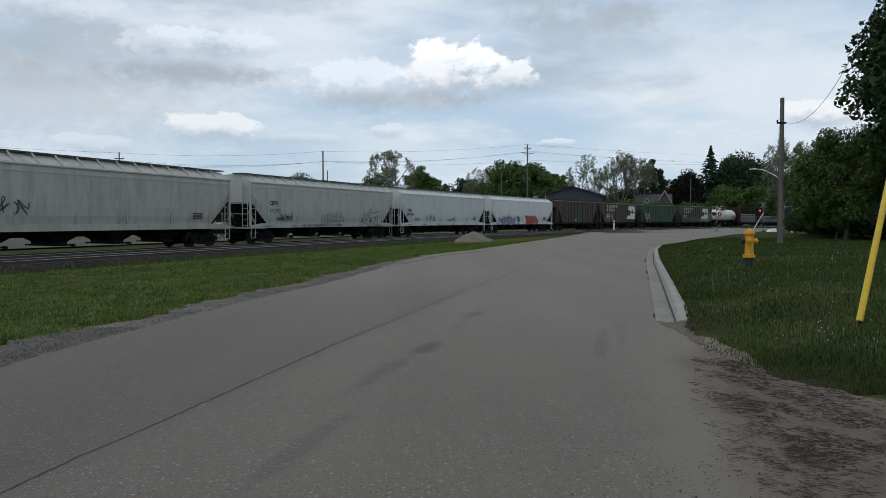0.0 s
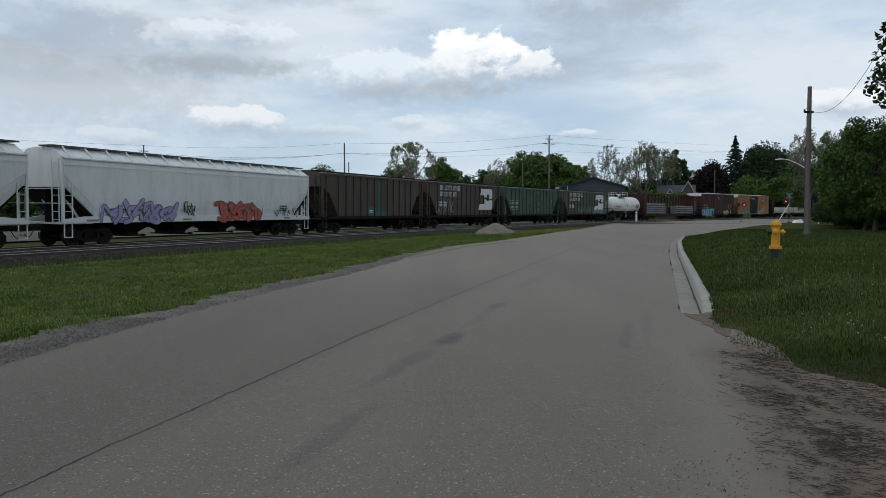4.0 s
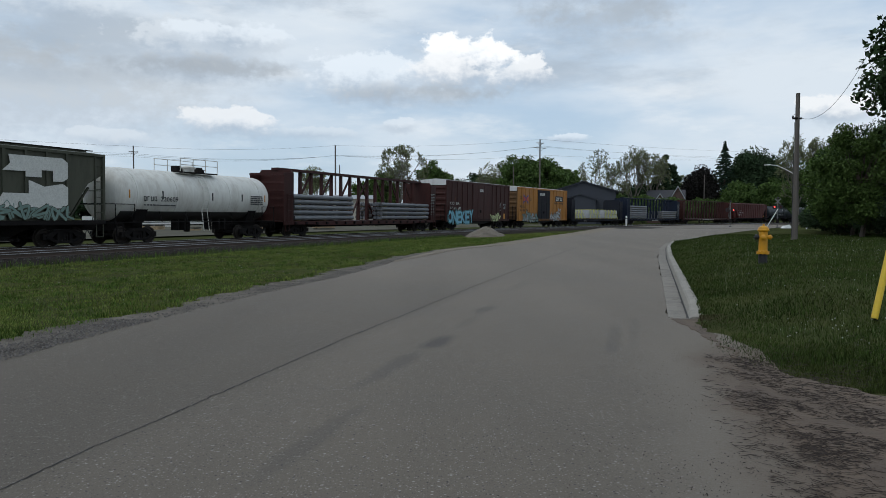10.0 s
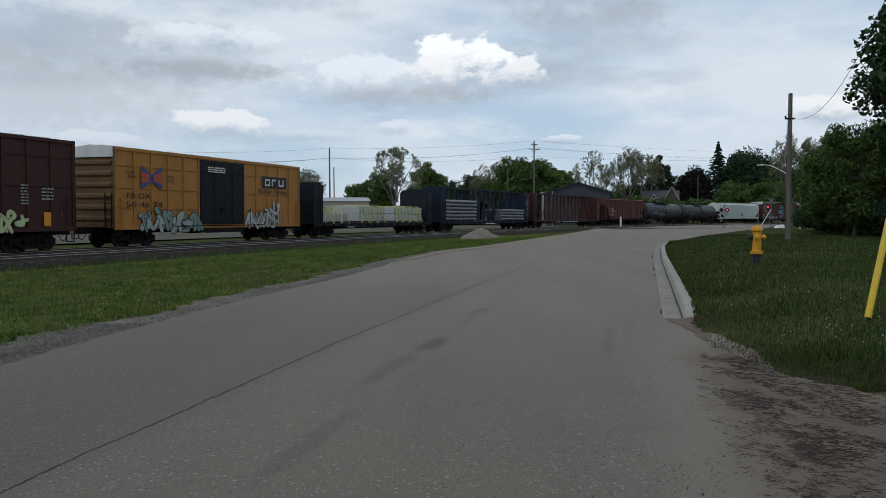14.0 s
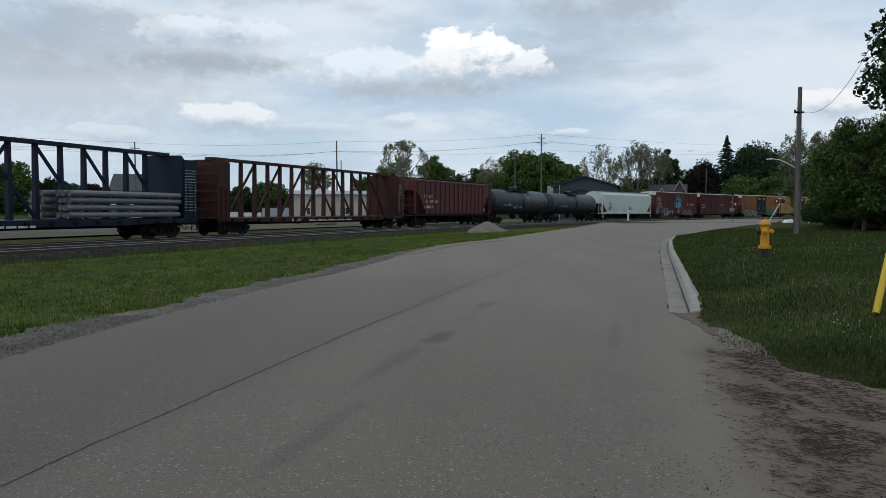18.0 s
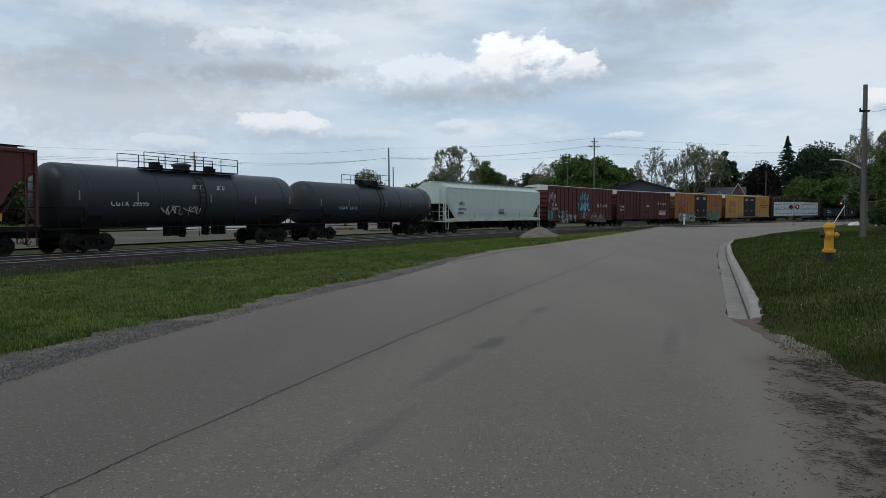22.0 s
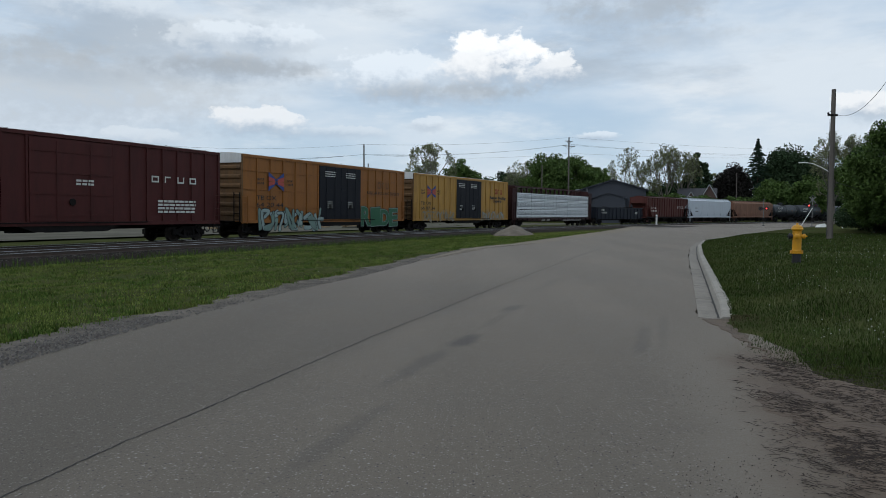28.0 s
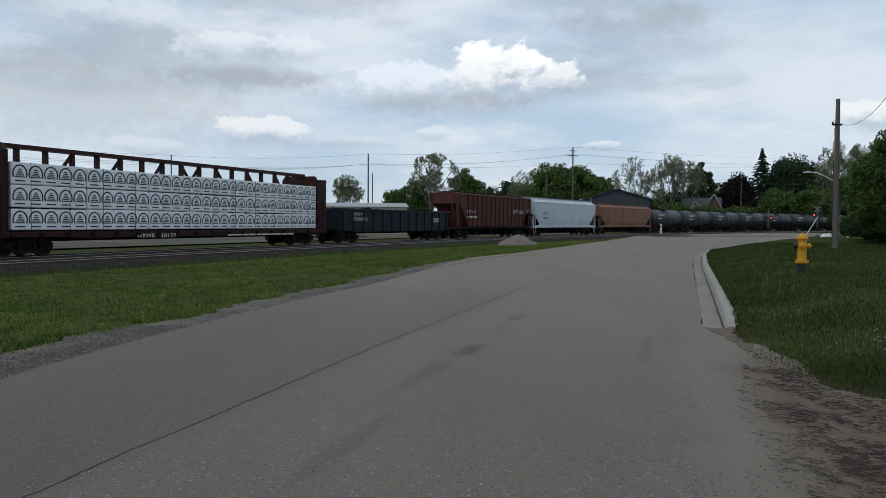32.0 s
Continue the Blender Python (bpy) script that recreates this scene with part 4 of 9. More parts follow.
def ribbon(pts, wide, y, rise=0.0003):
    """A brush stroke through points in x and z: one continuous band with rounded ends, rising a little so that it may cross itself."""
    pts = [pts[0]] + list(pts) + [pts[-1]]
    line = []
    for a, b, c, d in zip(pts, pts[1:], pts[2:], pts[3:]):
        for q in (0, 0.2, 0.4, 0.6, 0.8):
            line.append(tuple(0.5 * (2 * b[j] + (c[j] - a[j]) * q + (2 * a[j] - 5 * b[j] + 4 * c[j] - d[j]) * q * q + (3 * b[j] - a[j] - 3 * c[j] + d[j]) * q ** 3) for j in (0, 1)))
    line.append(pts[-1])
    bm = bmesh.new()
    rows = []
    n = len(line)
    for k, (u, v) in enumerate(line):
        a, b = line[max(0, k - 1)], line[min(n - 1, k + 1)]
        dx, dz = b[0] - a[0], b[1] - a[1]
        L = math.hypot(dx, dz) or 1
        dx, dz = dx / L, dz / L
        caps = ((-0.5, 0.15), (-0.38, 0.65), (0.0, 1.0)) if k == 0 else ((0.0, 1.0), (0.38, 0.65), (0.5, 0.15)) if k == n - 1 else ((0.0, 1.0),)
        for along, f in caps:
            r = wide / 2 * f
            cx, cz = u + dx * along * wide, v + dz * along * wide
            yy = y - rise * len(rows)
            rows.append((bm.verts.new((cx - dz * r, yy, cz + dx * r)), bm.verts.new((cx + dz * r, yy, cz - dx * r))))
    for p, q in zip(rows, rows[1:]):
        bm.faces.new((p[0], p[1], q[1], q[0]))
    return bm


def wildstyle(car, x, z, w, h, n, fills, outline, seed, y=-1.518, label="", thick=0.2):
    """A filled graffiti piece that spells nothing: bent brush strokes tangled side by side, each with an outline."""
    rnd = random.Random(seed)
    cell = w / n
    for k in range(2 * n):
        lean, drop, tall = rnd.uniform(-0.25, 0.30), rnd.uniform(-0.06, 0.06) * h, rnd.uniform(0.75, 1.08) * h
        flip = rnd.random() < 0.5
        pts = []
        for u, v in rnd.sample(rnd.choice(STROKES), 4):
            u = (1 - u if flip else u) + rnd.uniform(-0.2, 0.2)
            v = min(1.05, max(0.0, v + rnd.uniform(-0.15, 0.15)))
            pts.append((x + cell * (k / 2 + 1.1 * u - 0.3) + lean * (v - 0.5) * h, z + drop + tall * v * 0.94))
        fat = min(cell * 0.30, h * 0.20) * rnd.uniform(0.75, 1.25) * (0.8 + thick)
        yy = y - 0.012 * (k % 3)
        part("graffiti_outline", ribbon(pts, fat + 0.045 * h + 0.02, yy, 0.00015), outline, car)
        part("graffiti", ribbon(pts, fat, yy - 0.006, 0.00015), fills[k % len(fills)], car, label)


def throw_up(car, word, x, z, w, h, fill, outline, seed, y=-1.516, halo=None, label=""):
    """Sprayed block letters, each a swollen letter of its own size and tilt over a dark outline."""
    rnd = random.Random(seed)
    cell = w / len(word)
    for k, ch in enumerate(word):
        tilt, tall = rnd.uniform(-6, 6), h * rnd.uniform(0.92, 1.10)
        dz = rnd.uniform(-0.05, 0.04) * h
        for name, mat, grow, dy in (("graffiti_halo", halo, 0.115, 0.0), ("graffiti_outline", outline, 0.085, -0.004), ("graffiti", fill, 0.045, -0.008)):
            if mat is None:
                continue
            me = text_mesh(ch, tall, mat, grow * h)
            xs, zs = [v.co.x for v in me.vertices], [v.co.y for v in me.vertices]
            a, b = min(xs), max(xs)
            wide = cell * 0.90 + 2 * grow * h
            me.transform(Matrix.Diagonal((wide / (b - a), 1, 1, 1)) @ Matrix.Translation((-(a + b) / 2, -(min(zs) + max(zs)) / 2, 0)))
            share(name, me, car, pose(x + cell * (k + 0.5), y + dy - 0.0018 * (k % 2), z + h / 2 + dz, 90, tilt, 0), label if name == "graffiti" else "")


def scrapes(car, x0, x1, z0, z1, n, mat, seed, y=-1.44):
    """Scratches where the paint has flaked off."""
    rnd = random.Random(seed)
    for k in range(n):
        x, z, L, w = rnd.uniform(x0, x1), z0 + (z1 - z0) * rnd.random() ** 1.6, rnd.uniform(0.10, 0.50), rnd.uniform(0.02, 0.07)
        bm = bmesh.new()
        lean = rnd.uniform(-0.08, 0.08)
        prism_y(bm, [(x - w, z), (x + w * rnd.uniform(0.2, 1), z + 0.02), (x + w * 0.5 + lean, z + L * 0.6), (x + lean, z + L), (x - w * 0.4 + lean, z + L * 0.7)], y - 0.002, y + 0.002)
        part("paint_scrape", bm, mat, car)


PW = material("stencil_white", (0.62, 0.62, 0.58), 0.6, 0, 0.12, 6, 40, 0, (0.2, 0.18, 0.15), 0.4)
PK = material("stencil_black", (0.02, 0.02, 0.022), 0.6, 0, 0.1)
SPRAY = {n: material("spray_" + n, c, 0.5, 0, 0.25, 2.5, 20, 0) for n, c in dict(
    blue=(0.18, 0.42, 0.52), teal=(0.06, 0.30, 0.33), pale=(0.27, 0.35, 0.33), red=(0.40, 0.085, 0.055), green=(0.018, 0.11, 0.05), lime=(0.45, 0.50, 0.25), white=(0.44, 0.44, 0.43), grey=(0.30, 0.33, 0.32), sage=(0.16, 0.24, 0.21), violet=(0.30, 0.26, 0.42)).items()}
FADED = material("faded_white_spray", (0.27, 0.235, 0.175), 0.7, 0, 0.35, 3, 25, 0)
PALE_STRIP = material("faded_reflector", (0.22, 0.21, 0.18), 0.5, 0, 0.2)
WALKWAY = material("walkway_steel", (0.075, 0.075, 0.072), 0.6, 0.2, 0.25, 2, 30, 0.1)
ORANGE = material("reflector_orange", (0.62, 0.26, 0.03), 0.4, 0, 0.1)


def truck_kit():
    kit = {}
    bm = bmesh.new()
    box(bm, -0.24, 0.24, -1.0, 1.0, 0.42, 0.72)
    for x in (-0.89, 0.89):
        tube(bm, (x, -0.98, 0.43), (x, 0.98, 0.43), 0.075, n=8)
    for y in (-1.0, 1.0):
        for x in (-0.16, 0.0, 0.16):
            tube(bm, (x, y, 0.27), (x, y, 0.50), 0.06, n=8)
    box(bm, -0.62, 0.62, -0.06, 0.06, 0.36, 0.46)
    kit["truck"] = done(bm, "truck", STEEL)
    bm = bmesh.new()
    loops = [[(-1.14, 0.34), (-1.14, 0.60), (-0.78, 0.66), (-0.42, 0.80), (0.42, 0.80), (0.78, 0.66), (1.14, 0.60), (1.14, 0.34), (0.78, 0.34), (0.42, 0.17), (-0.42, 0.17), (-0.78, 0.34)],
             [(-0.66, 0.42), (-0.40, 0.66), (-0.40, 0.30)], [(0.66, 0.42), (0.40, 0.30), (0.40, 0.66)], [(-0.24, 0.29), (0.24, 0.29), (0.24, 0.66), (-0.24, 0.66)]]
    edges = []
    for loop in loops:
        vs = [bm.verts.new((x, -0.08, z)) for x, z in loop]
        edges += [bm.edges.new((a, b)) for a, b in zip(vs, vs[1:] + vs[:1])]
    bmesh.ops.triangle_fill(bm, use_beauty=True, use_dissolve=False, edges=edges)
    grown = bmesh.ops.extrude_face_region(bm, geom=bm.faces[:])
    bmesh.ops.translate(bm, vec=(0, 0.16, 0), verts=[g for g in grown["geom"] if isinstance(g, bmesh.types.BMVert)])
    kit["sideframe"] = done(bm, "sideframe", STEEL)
    bm = bmesh.new()
    lathe(bm, [(0.07, -0.085), (0.13, -0.085), (0.15, -0.05), (0.33, -0.02), (0.36, -0.06), (0.42, -0.06), (0.43, 0.04), (0.465, 0.055), (0.46, 0.08), (0.38, 0.08), (0.35, 0.03), (0.14, 0.04), (0.12, 0.08), (0.07, 0.08)], 22, "y")
    kit["wheel"] = done(bm, "wheel", WHEEL)
    bm = bmesh.new()
    lathe(bm, [(0.02, -0.10), (0.09, -0.10), (0.115, -0.07), (0.115, 0.0), (0.02, 0.0)], 10, "y")
    kit["bearing_cap"] = done(bm, "bearing_cap", STEEL)
    bm = bmesh.new()
    box(bm, 0.0, 0.75, -0.13, 0.13, 0.72, 1.0)
    prism_y(bm, [(-0.42, 0.70), (-0.42, 1.0), (-0.10, 1.02), (0.05, 0.96), (0.05, 0.76), (-0.10, 0.70)], -0.15, 0.16)
    tube(bm, (-0.02, -0.35, 0.85), (-0.02, -0.95, 0.90), 0.022)
    kit["coupler"] = done(bm, "coupler", STEEL)
    bm = bmesh.new()
    for i in range(6):
        a, b = i / 6, (i + 1) / 6
        f = lambda q: (-0.40 * q, 0.32 + 0.05 * q, 0.72 - 0.30 * math.sin(math.pi * q * 0.85))
        tube(bm, f(a), f(b), 0.022, n=5)
    kit["air_hose"] = done(bm, "air_hose", BLACK)
    return kit


KIT = truck_kit()
WHEELS = {}


def running_gear(car, L, inset=1.9, over=0.55):
    """Two trucks with side frames, wheels and bearing caps, and the couplers at both ends."""
    for x in (-L / 2 + inset, L / 2 - inset):
        t = share("truck", KIT["truck"], car, pose(x, 0, 0))
        for y in (-1.0, 1.0):
            share("sideframe", KIT["sideframe"], t, pose(0, y, 0))
            for u in (-0.89, 0.89):
                share("bearing_cap", KIT["bearing_cap"], t, pose(u, y, 0.46, 0, 0, 0 if y < 0 else 180))
        for u in (-0.89, 0.89):
            for y in (-0.76, 0.76):
                WHEELS.setdefault((u, y), []).append(share("wheel", KIT["wheel"], t, pose(u, y, 0.43, 0, 0, 0 if y < 0 else 180)))
    share("coupler", KIT["coupler"], car, pose(-L / 2 - over + 0.1, 0, 0))
    share("coupler", KIT["coupler"], car, pose(L / 2 + over - 0.1, 0, 0, 0, 0, 180))
    share("air_hose", KIT["air_hose"], car, pose(-L / 2 - 0.1, -0.05, 0))
    share("air_hose", KIT["air_hose"], car, pose(L / 2 + 0.1, 0.05, 0, 0, 0, 180))


def ladder_mesh(w, z0, z1, mat, step=0.36, flat=False):
    bm = bmesh.new()
    for x in (-w / 2, w / 2):
        box(bm, x - 0.022, x + 0.022, -0.018, 0.018, z0, z1)
    for z in np.arange(z0 + 0.12, z1, step):
        tube(bm, (-w / 2, 0, z), (w / 2, 0, z), 0.014, n=5)
    return done(bm, "ladder", mat)


def side_handholds(car, L, mat, z0=0.85, z1=2.6, y=1.5):
    me = ladder_mesh(0.42, z0, z1, mat)
    for x, yy in ((-L / 2 + 0.26, -y - 0.02), (L / 2 - 0.26, -y - 0.02), (-L / 2 + 0.26, y + 0.02), (L / 2 - 0.26, y + 0.02)):
        share("ladder", me, car, pose(x, yy, 0))


def stirrups(car, L, mat, y=1.46):
    bm = bmesh.new()
    for x in (-0.2, 0.2):
        box(bm, x - 0.018, x + 0.018, -0.02, 0.02, 0.42, 1.05)
    box(bm, -0.2, 0.2, -0.03, 0.03, 0.42, 0.455)
    me = done(bm, "stirrup", mat)
    for x in (-L / 2 + 0.3, L / 2 - 0.3):
        for yy in (-y, y):
            share("stirrup", me, car, pose(x, yy, 0))


def hopper_bays(car, L, n, mat, top=1.34, low=0.42):
    span = L - 2 * 2.9
    w = span / n
    bm = bmesh.new()
    a, b = w / 2 * 0.98, 0.34
    loft(bm, [[(-a, -1.30, top), (a, -1.30, top), (a, 1.30, top), (-a, 1.30, top)], [(-b, -0.75, low + 0.12), (b, -0.75, low + 0.12), (b, 0.75, low + 0.12), (-b, 0.75, low + 0.12)],
              [(-b, -0.75, low), (b, -0.75, low), (b, 0.75, low), (-b, 0.75, low)]])
    bay = done(bm, "hopper_bay", mat)
    bm = bmesh.new()
    box(bm, -b - 0.12, b + 0.12, -0.98, 0.98, low - 0.06, low)
    tube(bm, (b + 0.04, -1.18, low - 0.02), (b + 0.04, -0.9, low - 0.02), 0.06, n=8)
    gate = done(bm, "outlet_gate", STEEL)
    for i in range(n):
        h = share("hopper_bay", bay, car, pose(-span / 2 + (i + 0.5) * w, 0, 0))
        share("outlet_gate", gate, h)


def end_works(car, L, mat, eave):
    """Open end of a hopper: sill platform, corner posts, ladders, braces and the brake gear."""
    for sgn in (-1, 1):
        xe = sgn * L / 2
        bm = bmesh.new()
        box(bm, min(xe, xe - sgn * 1.6), max(xe, xe - sgn * 1.6), -1.46, 1.46, 1.02, 1.10)
        part("end_platform", bm, mat, car)
        for y in (-1.42, 1.42):
            bm = bmesh.new()
            box(bm, xe - sgn * 0.06 - 0.05, xe - sgn * 0.06 + 0.05, y - 0.05, y + 0.05, 1.10, eave)
            part("corner_post", bm, mat, car)
        for y in (-0.75, 0.75):
            bm = bmesh.new()
            beam(bm, (xe - sgn * 0.3, y, 2.75), (xe - sgn * 1.55, y, 1.1), 0.10, 0.08)
            part("end_brace", bm, mat, car)
        bm = bmesh.new()
        tube(bm, (xe - sgn * 0.05, -1.40, 1.95), (xe - sgn * 0.05, 1.40, 1.95), 0.02)
        tube(bm, (xe - sgn * 0.05, -1.40, 2.60), (xe - sgn * 0.05, 1.40, 2.60), 0.02)
        part("end_rail", bm, mat, car)
    me = ladder_mesh(0.42, 1.1, eave - 0.1, mat)
    for sgn in (-1, 1):
        share("ladder", me, car, pose(sgn * (L / 2 - 0.01), -1.05, 0, 0, 0, 90))
        share("ladder", me, car, pose(sgn * (L / 2 - 0.32), -1.46, 0))
    bm = bmesh.new()
    lathe(bm, [(0.02, -0.16), (0.19, -0.16), (0.19, 0.16), (0.02, 0.16)], 12, "y", (0, 0, 1.62))
    tube(bm, (0.25, -0.55, 1.45), (0.25, 0.55, 1.45), 0.14, n=10)
    part("brake_gear", bm, STEEL, car, m=pose(-L / 2 + 0.75, 0.25, 0))


def covered_hopper(label, L, body, group, bays=4, trim=None, top=4.54, band=True):
    """Smooth, bulging covered hopper with sloped ends, a light side sill and a running board along its roof."""
    car = thing("covered_hopper", label, "rail car", group=group)
    trim = trim or body
    k = top / 4.46
    bm = bmesh.new()
    rings = []
    for x, zb in ((-L / 2 + 0.10, 2.70), (-L / 2 + 1.75, 1.30), (L / 2 - 1.75, 1.30), (L / 2 - 0.10, 2.70)):
        half = [(0.92, zb - 0.02), (1.40, zb + 0.05), (1.475, zb + 0.45), (1.50, 2.2 if zb < 2 else 3.2), (1.50, 3.55 * k), (1.47, 3.86 * k), (1.36, 3.98 * k), (0.80, 4.33 * k), (0.30, 4.39 * k)]
        rings.append([(x, y, z) for y, z in half] + [(x, -y, z) for y, z in half[::-1]])
    loft(bm, rings)
    shell = part("body", bm, body, car)
    # eave bead along both sides
    for y in (-1, 1):
        bm = bmesh.new()
        box(bm, -L / 2 + 0.08, L / 2 - 0.08, min(y * 1.47, y * 1.525), max(y * 1.47, y * 1.525), 3.84 * k, 3.90 * k)
        part("eave_bead", bm, trim, car)
        if band:
            bm = bmesh.new()
            box(bm, -L / 2 + 0.1, L / 2 - 0.1, min(y * 1.49, y * 1.515), max(y * 1.49, y * 1.515), 3.56 * k, 3.60 * k)
            part("roof_seam", bm, trim, car)
        bm = bmesh.new()
        prism_y(bm, [(-L / 2, 1.06), (-L / 2, 1.22), (-L / 2 + 1.2, 1.36), (L / 2 - 1.2, 1.36), (L / 2, 1.22), (L / 2, 1.06)], min(y * 1.40, y * 1.512), max(y * 1.40, y * 1.512))
        part("side_sill", bm, trim, car)
    # short stiffeners over the side sill
    bm = bmesh.new()
    box(bm, -0.03, 0.03, -1.52, -1.46, 1.36, 1.95)
    stiff = done(bm, "stiffener", body)
    for x in np.linspace(-L / 2 + 2.0, L / 2 - 2.0, 6):
        for rz in (0, 180):
            share("stiffener", stiff, car, pose(x, 0, 0, 0, 0, rz))
    bm = bmesh.new()
    for y0, y1 in ((-0.52, -0.30), (-0.22, 0.0), (0.08, 0.30)):
        box(bm, -L / 2 - 0.05, L / 2 + 0.05, y0 - 0.42, y1 - 0.42, 4.40 * k, 4.46 * k)
    part("running_board", bm, WALKWAY, car, "grey steel roof walkway")
    bm = bmesh.new()
    beam(bm, (0, -1.36, 3.98 * k), (0, -0.9, 4.42 * k), 0.07, 0.05)
    beam(bm, (0, -0.95, 4.38 * k), (0, -0.3, 4.38 * k), 0.05, 0.05)
    br = done(bm, "walkway_bracket", trim)
    for x in np.arange(-L / 2 + 0.5, L / 2 - 0.3, 1.18):
        share("walkway_bracket", br, car, pose(x, 0, 0))
    bm = bmesh.new()
    box(bm, -0.62, 0.62, 0.05, 0.62, 4.34 * k, 4.45 * k)
    bmesh.ops.bevel(bm, geom=bm.edges[:], offset=0.04, segments=1, affect="EDGES")
    hatch = done(bm, "roof_hatch", trim)
    for x in np.arange(-L / 2 + 1.2, L / 2 - 0.8, 1.9):
        share("roof_hatch", hatch, car, pose(x, 0, 0))
    # slope sheets near-black: grime plus the shade inside the open ends, as colour
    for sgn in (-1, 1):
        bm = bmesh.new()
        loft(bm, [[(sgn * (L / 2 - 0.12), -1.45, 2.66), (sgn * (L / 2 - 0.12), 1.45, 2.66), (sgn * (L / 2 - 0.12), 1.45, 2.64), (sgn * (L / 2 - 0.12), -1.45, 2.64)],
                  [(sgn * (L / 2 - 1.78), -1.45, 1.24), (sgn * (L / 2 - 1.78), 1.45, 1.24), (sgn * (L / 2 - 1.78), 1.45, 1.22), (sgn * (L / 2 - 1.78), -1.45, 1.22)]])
        part("slope_sheet", bm, STEEL, car, "dark sloped end sheet, grime and shade in its colour")
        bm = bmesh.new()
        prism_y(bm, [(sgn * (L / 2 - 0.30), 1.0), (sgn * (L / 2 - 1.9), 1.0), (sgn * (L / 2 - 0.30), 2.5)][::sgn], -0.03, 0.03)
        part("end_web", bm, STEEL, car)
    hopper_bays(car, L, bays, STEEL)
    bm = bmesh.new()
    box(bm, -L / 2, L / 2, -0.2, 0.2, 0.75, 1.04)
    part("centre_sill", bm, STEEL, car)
    end_works(car, L, trim, 3.95 * k)
    stirrups(car, L, trim)
    running_gear(car, L)
    return car


def ribbed_hopper(label, L, body, group, posts=15, bays=3, top=4.52):
    """Flat-sided covered hopper with outside posts."""
    car = thing("ribbed_hopper", label, "rail car", group=group)
    eave = top - 0.24
    bm = bmesh.new()
    rings = []
    for x, zb in ((-L / 2 + 0.05, 3.35), (-L / 2 + 0.9, 2.9), (-L / 2 + 2.1, 1.22), (L / 2 - 2.1, 1.22), (L / 2 - 0.9, 2.9), (L / 2 - 0.05, 3.35)):
        half = [(1.40, zb), (1.42, zb + 0.05), (1.42, eave), (0.9, eave + 0.10), (0.35, eave + 0.15)]
        rings.append([(x, y, z) for y, z in half] + [(x, -y, z) for y, z in half[::-1]])
    loft(bm, rings)
    part("body", bm, body, car)
    xs = np.linspace(-L / 2 + 0.06, L / 2 - 0.06, posts + 2)
    meshes = {}
    for x in xs:
        d = L / 2 - abs(x)
        zb = 1.22 if d > 2.1 else 1.08
        if zb not in meshes:
            bm = bmesh.new()
            prism = [(-0.055, zb), (0.055, zb), (0.055, eave), (-0.055, eave)]
            prism_y(bm, prism, -1.505, -1.41)
            meshes[zb] = done(bm, "side_post", body)
        if 0.2 < d < 1.9:
            continue
        for rz in (0, 180):
            share("side_post", meshes[zb], car, pose(x, 0, 0, 0, 0, rz))
    for y in (-1, 1):
        bm = bmesh.new()
        box(bm, -L / 2, L / 2, min(y * 1.40, y * 1.51), max(y * 1.40, y * 1.51), eave - 0.10, eave + 0.02)
        part("top_chord", bm, body, car)
        bm = bmesh.new()
        box(bm, -L / 2, L / 2, min(y * 1.36, y * 1.51), max(y * 1.36, y * 1.51), 1.02, 1.22)
        part("side_sill", bm, STEEL, car)
    bm = bmesh.new()
    box(bm, -L / 2 + 0.1, L / 2 - 0.1, -0.45, 0.45, top - 0.10, top)
    part("roof_hatch_trough", bm, body, car)
    bm = bmesh.new()
    for y in (-0.75, 0.55):
        box(bm, -L / 2, L / 2, y, y + 0.2, top - 0.05, top - 0.01)
    part("running_board", bm, STEEL, car)
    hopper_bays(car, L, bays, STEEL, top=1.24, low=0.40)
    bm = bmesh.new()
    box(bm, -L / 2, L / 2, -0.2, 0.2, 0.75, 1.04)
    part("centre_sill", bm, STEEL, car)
    end_works(car, L, body, eave)
    stirrups(car, L, body)
    running_gear(car, L)
    return car


